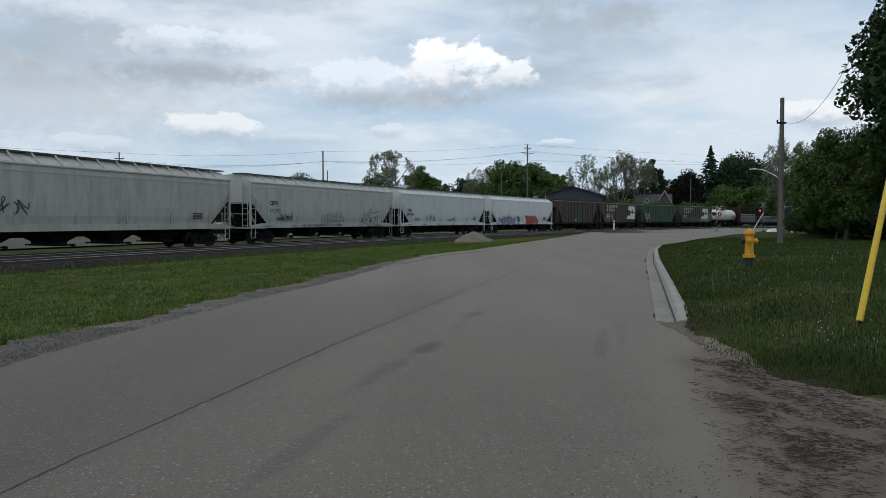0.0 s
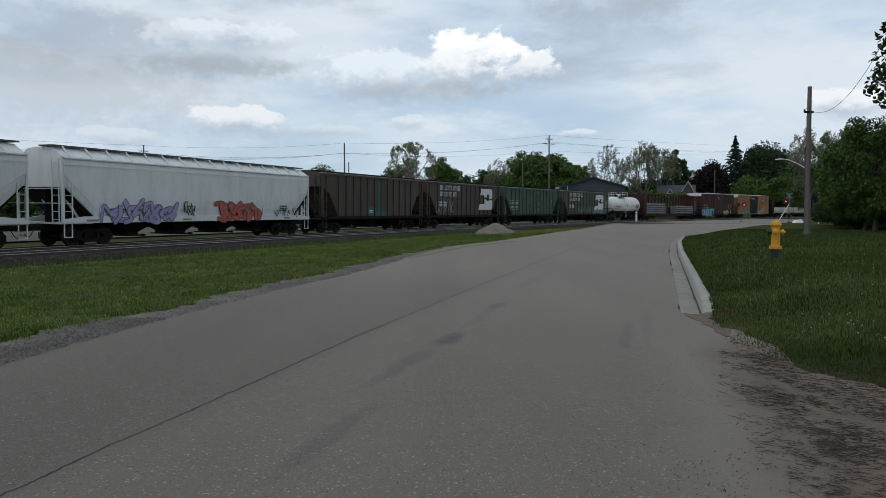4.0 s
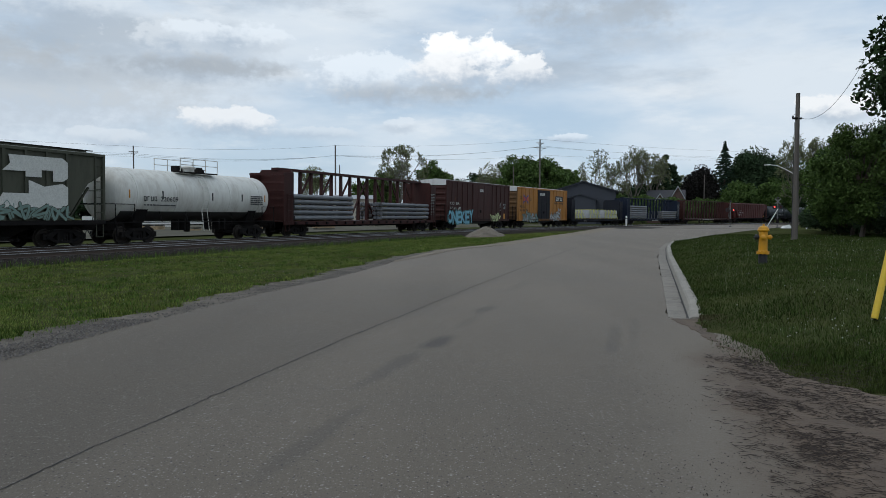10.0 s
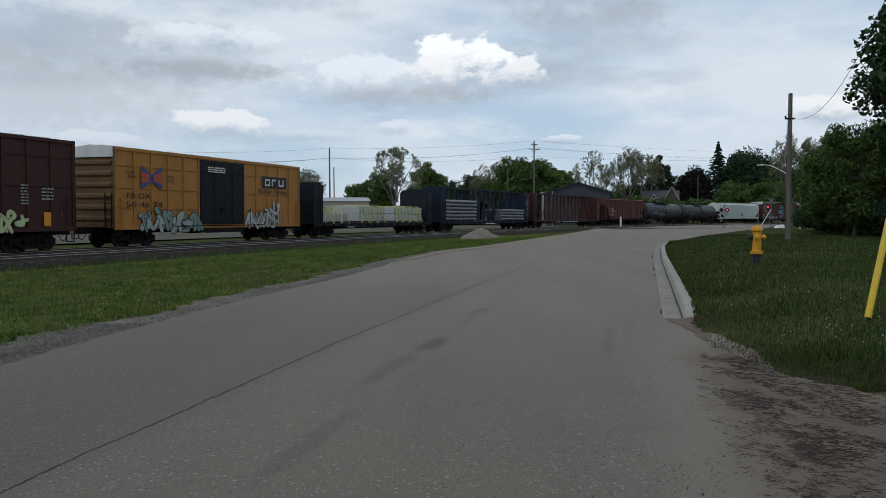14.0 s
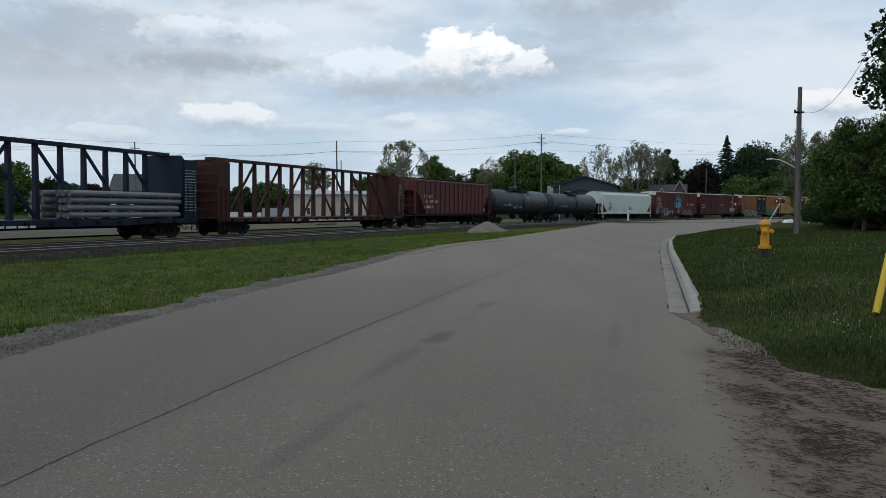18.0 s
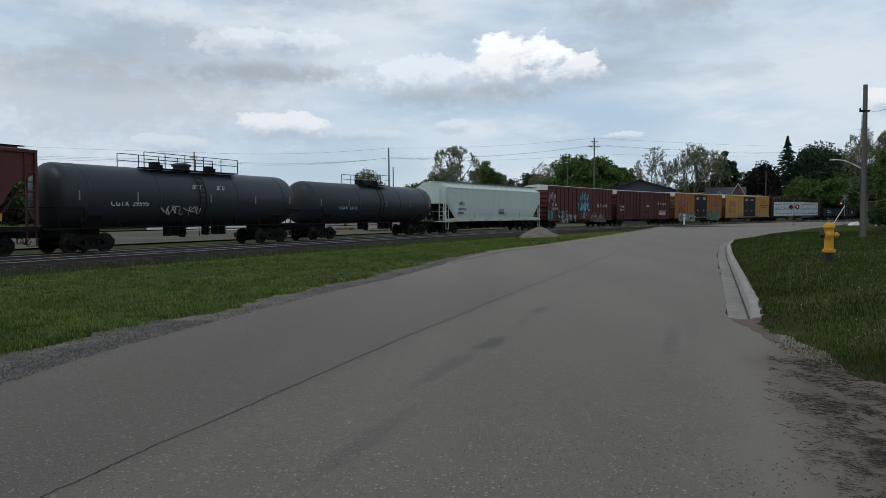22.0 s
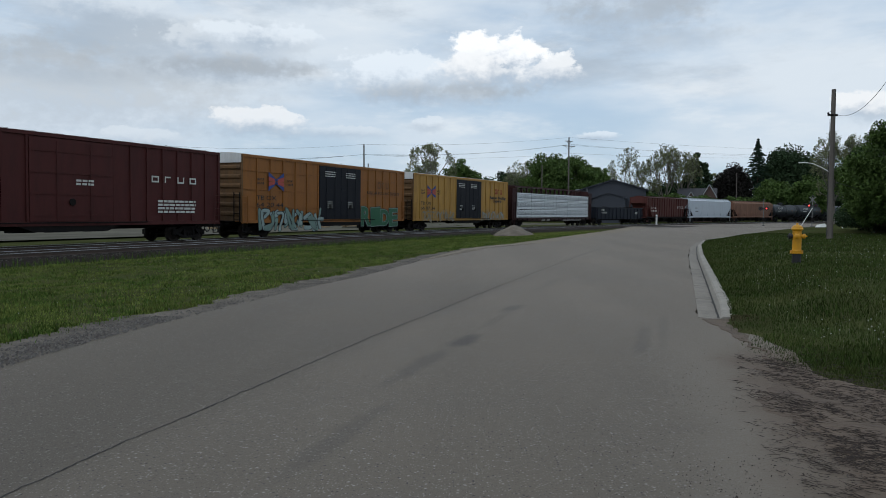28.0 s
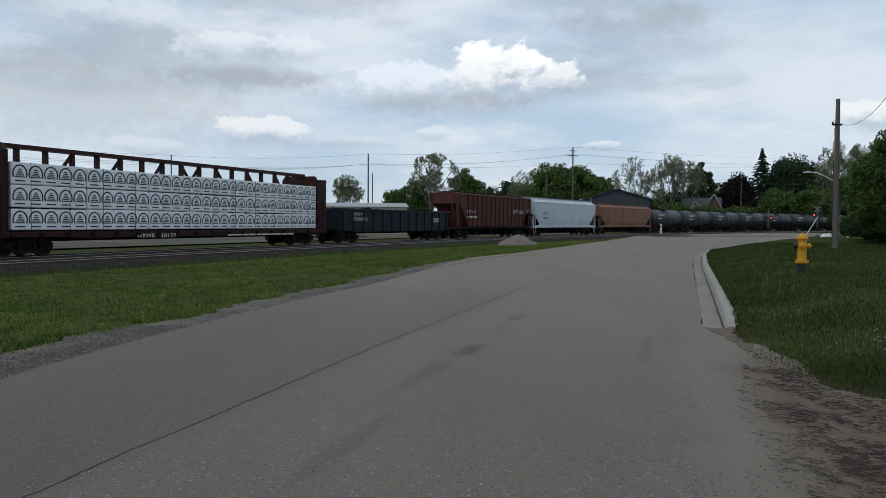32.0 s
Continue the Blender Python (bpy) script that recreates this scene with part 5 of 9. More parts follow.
def boxcar(label, L, body, group, doors, door_mat, top=4.97, posts=15, rails=(), cap=None, end_mat=None, name="boxcar"):
    """Boxcar with outside posts, sliding plug doors, corrugated ends and a ribbed metal roof."""
    car = thing(name, label, "rail car", group=group)
    eave = top - 0.16
    end_mat = end_mat or body
    bm = bmesh.new()
    rings = [[(x, -1.44, 1.0), (x, 1.44, 1.0), (x, 1.44, eave), (x, 0, top - 0.03), (x, -1.44, eave)] for x in (-L / 2 + 0.08, L / 2 - 0.08)]
    loft(bm, rings)
    part("body", bm, body, car)
    d0, d1 = doors[0] - L / 2, doors[1] - L / 2
    bm = bmesh.new()
    prism_y(bm, [(-0.05, 1.08), (0.05, 1.08), (0.05, eave - 0.12), (-0.05, eave - 0.12)], -1.50, -1.43)
    post = done(bm, "side_post", body)
    n1, n2 = max(2, round((d0 + L / 2) / (L / posts))), max(2, round((L / 2 - d1) / (L / posts)))
    for x in list(np.linspace(-L / 2 + 0.12, d0 - 0.06, n1 + 1)) + list(np.linspace(d1 + 0.06, L / 2 - 0.12, n2 + 1)):
        share("side_post", post, car, pose(x, 0, 0))
        share("side_post", post, car, pose(-x, 0, 0, 0, 0, 180))
    for z in rails:
        for a, b in ((-L / 2 + 0.1, d0 - 0.05), (d1 + 0.05, L / 2 - 0.1)):
            bm = bmesh.new()
            box(bm, a, b, -1.485, -1.43, z - 0.03, z + 0.03)
            part("side_rail", bm, body, car)
    for y in (-1, 1):
        for z0, z1, nm in ((eave - 0.14, eave + 0.01, "top_chord"), (0.92, 1.10, "side_sill")):
            bm = bmesh.new()
            box(bm, -L / 2 + 0.04, L / 2 - 0.04, min(y * 1.42, y * 1.51), max(y * 1.42, y * 1.51), z0, z1)
            part(nm, bm, body, car)
        bm = bmesh.new()
        prism_y(bm, [(d0 - 0.5, 0.92), (d0 + 0.3, 0.66), (d1 - 0.3, 0.66), (d1 + 0.5, 0.92)], min(y * 1.36, y * 1.47), max(y * 1.36, y * 1.47))
        part("door_sill", bm, STEEL, car)
    nd = 2 if (d1 - d0) > 4.4 else 1
    for k in range(nd):
        a, b = d0 + (d1 - d0) * k / nd, d0 + (d1 - d0) * (k + 1) / nd
        for sy in (-1, 1):
            bm = bmesh.new()
            ys = sorted((sy * 1.43, sy * 1.525))
            box(bm, a + 0.02, b - 0.02, ys[0], ys[1], 1.12, eave - 0.20)
            door = part("door", bm, door_mat, car, "plug door")
            for z in (1.35, 2.25, 3.15, 4.05):
                bm = bmesh.new()
                ys2 = sorted((sy * 1.52, sy * 1.55))
                box(bm, a + 0.05, b - 0.05, ys2[0], ys2[1], z, z + 0.07)
                part("door_rib", bm, door_mat, door)
            for f in (0.30, 0.70):
                bm = bmesh.new()
                tube(bm, (a + (b - a) * f, sy * 1.56, 1.15), (a + (b - a) * f, sy * 1.56, eave - 0.3), 0.015, n=6)
                part("lock_bar", bm, door_mat, door)
            bm = bmesh.new()
            lathe(bm, [(0.02, -0.02), (0.16, -0.02), (0.16, 0.02), (0.02, 0.02)], 12, "y", ((a + b) / 2 - 0.1, sy * 1.58, 1.95))
            part("door_wheel", bm, STEEL, door)
    bm = bmesh.new()
    for y in (-1.53, 1.53):
        box(bm, d0 - 2.0, d1 + 2.0, y - 0.03, y + 0.03, 1.03, 1.08)
    part("door_track", bm, STEEL, car)
    # ends: horizontal corrugations and a pale cap
    for sgn in (-1, 1):
        xe = sgn * (L / 2 - 0.08)
        for z in np.linspace(1.45, eave - 0.75, 6):
            bm = bmesh.new()
            prof = [(0.0, z - 0.17), (0.085, z - 0.06), (0.085, z + 0.06), (0.0, z + 0.17)]
            loft(bm, [[(xe + sgn * o, y, zz) for o, zz in prof] for y in (-1.32, 1.32)])
            part("end_corrugation", bm, end_mat, car)
        bm = bmesh.new()
        box(bm, min(xe, xe + sgn * 0.012), max(xe, xe + sgn * 0.012), -1.42, 1.42, 1.02, eave - 0.45)
        part("end_sheet", bm, end_mat, car)
        bm = bmesh.new()
        box(bm, min(xe, xe + sgn * 0.10), max(xe, xe + sgn * 0.10), -1.44, 1.44, eave - 0.48, eave + 0.02)
        prism = [(-1.44, eave + 0.02), (1.44, eave + 0.02), (0, top - 0.02)]
        loft(bm, [[(xe, y, z) for y, z in prism], [(xe + sgn * 0.10, y, z) for y, z in prism]])
        part("end_cap", bm, cap or end_mat, car, "pale galvanised end panel" if cap else "")
        for y in (-1.46, 1.46):
            bm = bmesh.new()
            box(bm, min(xe, xe + sgn * 0.06), max(xe, xe + sgn * 0.06), y - 0.05, y + 0.05, 1.0, eave)
            part("corner_post", bm, end_mat, car)
        bm = bmesh.new()
        box(bm, min(xe, xe + sgn * 0.35), max(xe, xe + sgn * 0.35), -0.9, 0.9, 1.0, 1.05)
        part("end_platform", bm, STEEL, car)
        share("ladder", ladder_mesh(0.42, 1.0, 2.7, STEEL), car, pose(xe + sgn * 0.12, -1.15, 0, 0, 0, 90))
    bm = bmesh.new()
    for sy in (-1, 1):
        beam(bm, (0, sy * 1.45, eave + 0.02), (0, 0, top), 0.09, 0.06)
    rib = done(bm, "roof_rib", cap or body)
    for x in np.arange(-L / 2 + 0.6, L / 2 - 0.3, 1.25):
        share("roof_rib", rib, car, pose(x, 0, 0))
    side_handholds(car, L, body, 0.9, 2.5)
    stirrups(car, L, STEEL)
    bm = bmesh.new()
    box(bm, -L / 2, L / 2, -0.25, 0.25, 0.70, 1.0)
    for x in (-2.2, 1.4):
        box(bm, x, x + 1.1, -0.85, -0.45, 0.62, 0.95)
    tube(bm, (-0.6, -0.8, 0.78), (0.5, -0.8, 0.78), 0.17, n=10)
    part("underframe", bm, STEEL, car)
    running_gear(car, L)
    return car


def bulkhead(car, L, mat, top, thick=1.05, width=1.42):
    for sgn in (-1, 1):
        a, b = sorted((sgn * L / 2, sgn * (L / 2 - thick)))
        bm = bmesh.new()
        loft(bm, [[(x, -width, 1.05), (x, width, 1.05), (x, width, top - 0.28), (x, width - 0.22, top), (x, -width + 0.22, top), (x, -width, top - 0.28)] for x in (b - 0.12, b) if sgn < 0] or
             [[(x, -width, 1.05), (x, width, 1.05), (x, width, top - 0.28), (x, width - 0.22, top), (x, -width + 0.22, top), (x, -width, top - 0.28)] for x in (a, a + 0.12)])
        p = part("bulkhead", bm, mat, car)
        # deep side gussets tie the bulkhead to the deck end
        for y in (-width, width - 0.10):
            bm = bmesh.new()
            prism_y(bm, [(a, 1.05), (b, 1.05), (b, top - 0.2), (a, top - 0.25)], y, y + 0.10)
            part("bulkhead_side", bm, mat, p)
        for z in np.linspace(1.6, top - 0.35, 6):
            bm = bmesh.new()
            x = a if sgn < 0 else b
            box(bm, x - 0.05, x + 0.05, -width, width, z - 0.06, z + 0.06)
            part("bulkhead_rib", bm, mat, p)
        share("ladder", ladder_mesh(0.42, 0.95, 2.9, mat), car, pose((a + b) / 2, -width - 0.04, 0))


def flat_deck(car, L, mat, z=1.08, width=1.45):
    bm = bmesh.new()
    box(bm, -L / 2, L / 2, -width, width, z - 0.06, z)
    part("deck", bm, mat, car)
    for y in (-1, 1):
        bm = bmesh.new()
        prism_y(bm, [(-L / 2, z - 0.06), (-L / 2, 0.86), (-L / 2 + 3.4, 0.84), (-L / 2 + 4.6, 0.78), (L / 2 - 4.6, 0.78), (L / 2 - 3.4, 0.84), (L / 2, 0.86), (L / 2, z - 0.06)], min(y * 1.36, y * width), max(y * 1.36, y * width))
        part("side_sill", bm, mat, car)
    bm = bmesh.new()
    box(bm, -0.10, 0.10, -0.06, 0.06, 0.86, 1.02)
    me = done(bm, "winch", STEEL)
    for x in np.arange(-L / 2 + 1.2, L / 2 - 1, 1.25):
        share("winch", me, car, pose(x, -width - 0.03, 0))
    bm = bmesh.new()
    box(bm, -L / 2, L / 2, -0.3, 0.3, 0.62, 1.0)
    part("centre_sill", bm, STEEL, car)


def centerbeam(label, L, mat, group, top=4.68):
    """Bulkhead flat car with a lattice of posts and diagonals along its middle."""
    car = thing("centerbeam_flatcar", label, "rail car", group=group)
    flat_deck(car, L, mat)
    bulkhead(car, L, mat, top - 0.14)
    x0, x1 = -L / 2 + 1.05, L / 2 - 1.05
    bm = bmesh.new()
    box(bm, x0 - 0.2, x1 + 0.2, -0.30, 0.30, top - 0.17, top)
    part("top_chord", bm, mat, car)
    n = 16
    xs = np.linspace(x0, x1, n + 1)
    bm = bmesh.new()
    loft(bm, [[(-0.11, -0.13, 1.08), (0.11, -0.13, 1.08), (0.11, 0.13, 1.08), (-0.11, 0.13, 1.08)], [(-0.085, -0.10, top - 0.16), (0.085, -0.10, top - 0.16), (0.085, 0.10, top - 0.16), (-0.085, 0.10, top - 0.16)]])
    post = done(bm, "post", mat)
    for x in xs[1:-1]:
        share("post", post, car, pose(x, 0, 0))
    runs = [(xs[0], top - 0.2, xs[1], 1.1)] + [(xs[i + 2], top - 0.2, xs[i], 1.1) for i in (1, 3, 5, 7)] + [(xs[i], top - 0.2, xs[i + 2], 1.1) for i in (8, 10, 12, 14)]
    for ax, az, bx, bz in runs:
        bm = bmesh.new()
        beam(bm, (ax, 0, az), (bx, 0, bz), 0.10, 0.13)
        part("diagonal", bm, mat, car)
    stirrups(car, L, mat)
    running_gear(car, L, inset=2.1)
    return car


def pipe_bundle(car, x0, x1, z0, rows, cols, y0, mat, r=0.155, name="pipe_bundle"):
    """Stacked steel pipes with timber between the layers; each pipe is a piece."""
    bm = bmesh.new()
    lathe(bm, [(r * 0.86, 0.02), (r, 0.0), (r, x1 - x0), (r * 0.86, x1 - x0 - 0.02)], 12, "x")
    me = done(bm, "pipe", mat)
    bm = bmesh.new()
    for i in range(rows):
        for x in (x0 + 0.7, (x0 + x1) / 2, x1 - 0.7):
            box(bm, x - 0.05, x + 0.05, y0 - r, y0 + (cols - 1) * 2.04 * r + r, z0 + i * (2 * r + 0.05) - 0.05, z0 + i * (2 * r + 0.05) - 0.002)
    root = part(name, bm, TIMBER, car, "grey pipes on timber bearers")
    for i in range(rows):
        for j in range(cols):
            share("pipe", me, root, pose(x0 + random.uniform(-0.12, 0.12), y0 + j * 2.04 * r, z0 + r + i * (2 * r + 0.05)))


TIMBER = material("dunnage_timber", (0.30, 0.22, 0.13), 0.85, 0, 0.2, 3, 30, 0.2)


def tank_car(label, L, shell, group, r=1.45, zc=2.55, platform=2.0, low=None, ends=0.62, name="tank_car"):
    """Tank car: dished shell on saddles, stub sills, dome platform with rails, ladders and piping."""
    car = thing(name, label, "rail car", group=group)
    bm = bmesh.new()
    prof = [(0.05, -L / 2 + 0.10)]
    for a in np.linspace(12, 90, 7):
        prof.append((r * math.sin(radians(a)), -L / 2 + 0.10 + ends * (1 - math.cos(radians(a)))))
    prof = prof + [(q, -x) for q, x in prof[::-1]]
    lathe(bm, prof, 32, "x", (0, 0, zc))
    part("shell", bm, shell, car, smooth=True)
    for x in (-L / 2 + ends + 0.9, -L / 6, L / 6, L / 2 - ends - 0.9):
        bm = bmesh.new()
        lathe(bm, [(r * 0.98, x - 0.04), (r + 0.012, x - 0.04), (r + 0.012, x + 0.04), (r * 0.98, x + 0.04)], 32, "x", (0, 0, zc))
        part("weld_band", bm, shell, car, smooth=True)
    # darker colour round the bottom of the shell
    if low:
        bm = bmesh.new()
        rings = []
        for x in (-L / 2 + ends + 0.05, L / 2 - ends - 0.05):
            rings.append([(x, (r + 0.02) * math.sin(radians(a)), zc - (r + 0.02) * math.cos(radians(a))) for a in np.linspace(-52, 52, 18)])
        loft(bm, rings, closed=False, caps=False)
        part("lower_jacket", bm, low, car, "dark lower jacket")
    for sgn in (-1, 1):
        bm = bmesh.new()
        a, b = sorted((sgn * L / 2, sgn * (L / 2 - 2.9)))
        box(bm, a, b, -0.26, 0.26, 0.68, 1.12)
        box(bm, *sorted((sgn * (L / 2 - 0.05), sgn * (L / 2 - 0.55))), -1.40, 1.40, 1.02, 1.12)
        part("stub_sill", bm, STEEL, car)
        bm = bmesh.new()
        x = sgn * (L / 2 - 2.0)
        loft(bm, [[(x - 0.35, -0.9, 1.08), (x + 0.35, -0.9, 1.08), (x + 0.35, 0.9, 1.08), (x - 0.35, 0.9, 1.08)], [(x - 0.35, -1.2, zc - r * 0.55), (x + 0.35, -1.2, zc - r * 0.55), (x + 0.35, 1.2, zc - r * 0.55), (x - 0.35, 1.2, zc - r * 0.55)]])
        part("saddle", bm, STEEL, car)
        bm = bmesh.new()
        for y in (-1.38, 1.38):
            tube(bm, (sgn * (L / 2 - 0.1), y, 1.1), (sgn * (L / 2 - 0.1), y, 2.0), 0.022)
            tube(bm, (sgn * (L / 2 - 0.1), y, 2.0), (sgn * (L / 2 - 1.3), y, 2.0), 0.022)
            tube(bm, (sgn * (L / 2 - 1.3), y, 2.0), (sgn * (L / 2 - 1.3), y, 1.1), 0.022)
        tube(bm, (sgn * (L / 2 - 0.1), -1.38, 2.0), (sgn * (L / 2 - 0.1), 1.38, 2.0), 0.022)
        part("end_rail", bm, STEEL, car)
    for y in (-1.42, 1.42):
        bm = bmesh.new()
        tube(bm, (-L / 2 + 0.2, y, 1.10), (L / 2 - 0.2, y, 1.10), 0.03)
        for x in np.arange(-L / 2 + 1.2, L / 2 - 1, 1.9):
            tube(bm, (x, y, 1.10), (x, y * 0.86, zc - r * 0.62), 0.022, n=5)
        part("side_handrail", bm, STEEL, car)
    bm = bmesh.new()
    lathe(bm, [(0.02, -0.3), (0.42, -0.3), (0.42, 0.10), (0.50, 0.10), (0.50, 0.2), (0.30, 0.27), (0.02, 0.3)], 16, "z", (0, 0, zc + r + 0.12))
    part("manway", bm, shell, car)
    p = platform
    bm = bmesh.new()
    box(bm, -p, p, -0.95, -0.42, zc + r - 0.05, zc + r)
    box(bm, -p, p, 0.42, 0.95, zc + r - 0.05, zc + r)
    plat = part("platform", bm, STEEL, car)
    for y in (-0.93, 0.93):
        bm = bmesh.new()
        for x in np.linspace(-p, p, 4 if p < 2.6 else 6):
            tube(bm, (x, y, zc + r), (x, y, zc + r + 0.72), 0.022)
        for z in (0.38, 0.72):
            tube(bm, (-p, y, zc + r + z), (p, y, zc + r + z), 0.02)
        part("platform_rail", bm, shell if low else STEEL, plat)
    for x in (-p * 0.55, p * 0.6):
        bm = bmesh.new()
        box(bm, x - 0.18, x + 0.18, -0.2, 0.2, zc + r, zc + r + 0.34)
        lathe(bm, [(0.02, 0), (0.09, 0), (0.09, 0.2), (0.14, 0.22), (0.02, 0.25)], 10, "z", (x + 0.42, 0, zc + r))
        part("valve_box", bm, STEEL, car)
    bm = bmesh.new()
    for x in (-0.22, 0.22):
        for a0, a1 in zip(np.linspace(35, 118, 9), np.linspace(35, 118, 9)[1:]):
            pt = lambda a: (x, -(r + 0.09) * math.sin(radians(a)), zc + (r + 0.09) * math.cos(radians(a)))
            tube(bm, pt(a0), pt(a1), 0.02, n=5)
        tube(bm, (x, -(r + 0.09) * math.sin(radians(118)), zc + (r + 0.09) * math.cos(radians(118))), (x, -1.45, 0.6), 0.02, n=5)
    for a in np.linspace(38, 118, 9):
        y, z = -(r + 0.09) * math.sin(radians(a)), zc + (r + 0.09) * math.cos(radians(a))
        tube(bm, (-0.22, y, z), (0.22, y, z), 0.014, n=5)
    part("side_ladder", bm, shell if low else STEEL, car)
    bm = bmesh.new()
    lathe(bm, [(0.02, 0.5), (0.16, 0.5), (0.2, 0.75), (0.2, zc - r + 0.05), (0.02, zc - r + 0.05)], 12, "z")
    tube(bm, (-L / 3, -0.5, 0.92), (L / 3, -0.5, 0.92), 0.03)
    for x in (-1.6, -1.1, 1.0, 1.7, 2.2):
        box(bm, x - 0.05, x + 0.05, -0.9, -0.4, 0.62, zc - r + 0.1)
    part("underside_piping", bm, STEEL, car)
    for q, x in enumerate((-L / 2 + 1.0, -L / 4, 0.6, L / 4, L / 2 - 1.0)):
        bm = bmesh.new()
        box(bm, x - 0.03, x + 0.03, -r - 0.022, -r + 0.03, zc - 0.20, zc + 0.22)
        part("reflector", bm, (ORANGE if q in (3, 4) else PALE_STRIP) if not low else (ORANGE if q in (0, 4) else PK), car)
    stirrups(car, L, STEEL)
    running_gear(car, L)
    return car


def gondola(label, L, mat, group, top=2.5):
    car = thing("gondola", label, "rail car", group=group)
    for y in (-1, 1):
        bm = bmesh.new()
        prism_y(bm, [(-L / 2 + 0.1, 1.0), (-L / 2 + 0.1, top), (L / 2 - 0.1, top), (L / 2 - 0.1, 1.0), (L / 2 - 2.2, 0.86), (-L / 2 + 2.2, 0.86)], min(y * 1.37, y * 1.42), max(y * 1.37, y * 1.42))
        part("side", bm, mat, car)
        bm = bmesh.new()
        box(bm, -L / 2, L / 2, min(y * 1.36, y * 1.53), max(y * 1.36, y * 1.53), top - 0.10, top + 0.04)
        part("top_rail", bm, mat, car)
    bm = bmesh.new()
    prism_y(bm, [(-0.07, 0.9), (0.07, 0.9), (0.07, top - 0.1), (-0.07, top - 0.1)], -1.51, -1.41)
    post = done(bm, "side_post", mat)
    for x in np.linspace(-L / 2 + 0.5, L / 2 - 0.5, 13):
        for rz in (0, 180):
            share("side_post", post, car, pose(x, 0, 0, 0, 0, rz))
    for sgn in (-1, 1):
        bm = bmesh.new()
        a, b = sorted((sgn * (L / 2 - 0.05), sgn * (L / 2 - 0.15)))
        box(bm, a, b, -1.38, 1.38, 0.95, top)
        part("end_wall", bm, mat, car)
    bm = bmesh.new()
    box(bm, -L / 2, L / 2, -1.36, 1.36, 0.95, 1.05)
    box(bm, -L / 2, L / 2, -0.25, 0.25, 0.68, 0.96)
    part("floor", bm, STEEL, car)
    rnd = random.Random(5)
    bm = bmesh.new()
    for k in range(26):
        x = rnd.uniform(-L / 2 + 1.5, L / 2 - 1.5)
        beam(bm, (x - rnd.uniform(0.4, 2), rnd.uniform(-1, 1), top - 0.3 + rnd.uniform(-0.2, 0.35)), (x + rnd.uniform(0.4, 2), rnd.uniform(-1, 1), top - 0.25 + rnd.uniform(-0.2, 0.4)), 0.22, 0.16)
    box(bm, -L / 2 + 0.8, L / 2 - 0.8, -1.3, 1.3, 1.05, top - 0.35)
    part("scrap_load", bm, STEEL, car, "dark rusty scrap metal load")
    side_handholds(car, L, mat, 0.8, 2.2)
    stirrups(car, L, mat)
    running_gear(car, L)
    return car

# ---- the train, car by car ----
TRAIN = []
G_TRAIN = "cars of the freight train"


def couple(car, s0, L):
    TRAIN.append((car, s0, L))
    return car


def marks(car, L, seed, mat=None, y=-1.53):
    """Small stencilled data near both ends, as plain bars."""
    mat = mat or PW
    bars(car, -L / 2 + 2.6, 1.55, 0.9, 0.22, mat, 2, seed, y, 0.2)
    bars(car, L / 2 - 3.4, 1.62, 0.8, 0.4, mat, 3, seed + 1, y, 0.2)


def conspicuity(car, L, z=1.17, y=-1.518, step=3.0, mat=None):
    bm = bmesh.new()
    box(bm, -0.32, 0.32, -0.003, 0.003, -0.05, 0.05)
    me = done(bm, "reflective_strip", mat or ORANGE)
    for x in np.arange(-L / 2 + 1.6, L / 2 - 1, step):
        share("reflective_strip", me, car, pose(x, y, z))


def slogan_logo(car, x0, x1, z0, z1, y=-1.535):
    """Crossed bars: broad blue arms with a red bar inside the arms of each side."""
    cx, cz, w, h = (x0 + x1) / 2, (z0 + z1) / 2, (x1 - x0) / 2, (z1 - z0) / 2
    red, blue = material("logo_red", (0.42, 0.07, 0.05), 0.5, 0, 0.15), material("logo_blue", (0.03, 0.06, 0.22), 0.5, 0, 0.15)
    t = 0.36 * h
    for mat, reach, yy in ((blue, 1.0, y), (red, 0.52, y - 0.008)):
        for sx in (-1, 1):
            bm = bmesh.new()
            for sz in (-1, 1):
                prism_y(bm, [(cx + sx * w, cz + sz * (h * reach)), (cx + sx * w, cz + sz * max(0.02, h * reach - 1.5 * t)), (cx + sx * 0.02 * w + (sx * 0.18 * w if mat is red else 0), cz + sz * 0.004), (cx + sx * 0.02 * w + (sx * 0.18 * w if mat is red else 0), cz + sz * 0.75 * t)], yy - 0.003, yy + 0.003)
            part("emblem", bm, mat, car)


def rail_emblem(car, x0, x1, z0, z1, y=-1.512):
    """The big slanted white emblem on the ribbed hoppers, as plain shapes."""
    bm = bmesh.new()
    w, h = x1 - x0, z1 - z0
    P = lambda u, v: (x0 + w * u, z0 + h * v)
    for poly in ([(0.18, 1.0), (0.92, 1.0), (1.0, 0.92), (1.0, 0.60), (0.92, 0.53), (0.78, 0.53), (0.78, 0.74), (0.62, 0.74), (0.62, 0.60), (0.40, 0.60), (0.40, 0.70), (0.10, 0.70), (0.2, 0.84)],
                 [(0.0, 0.0), (0.92, 0.0), (1.0, 0.08), (1.0, 0.42), (0.92, 0.49), (0.66, 0.42), (0.44, 0.54), (0.44, 0.28), (0.10, 0.28)]):
        prism_y(bm, [P(u, v) for u, v in poly], y - 0.003, y + 0.003)
    part("emblem", bm, PW, car, "large faded white emblem")


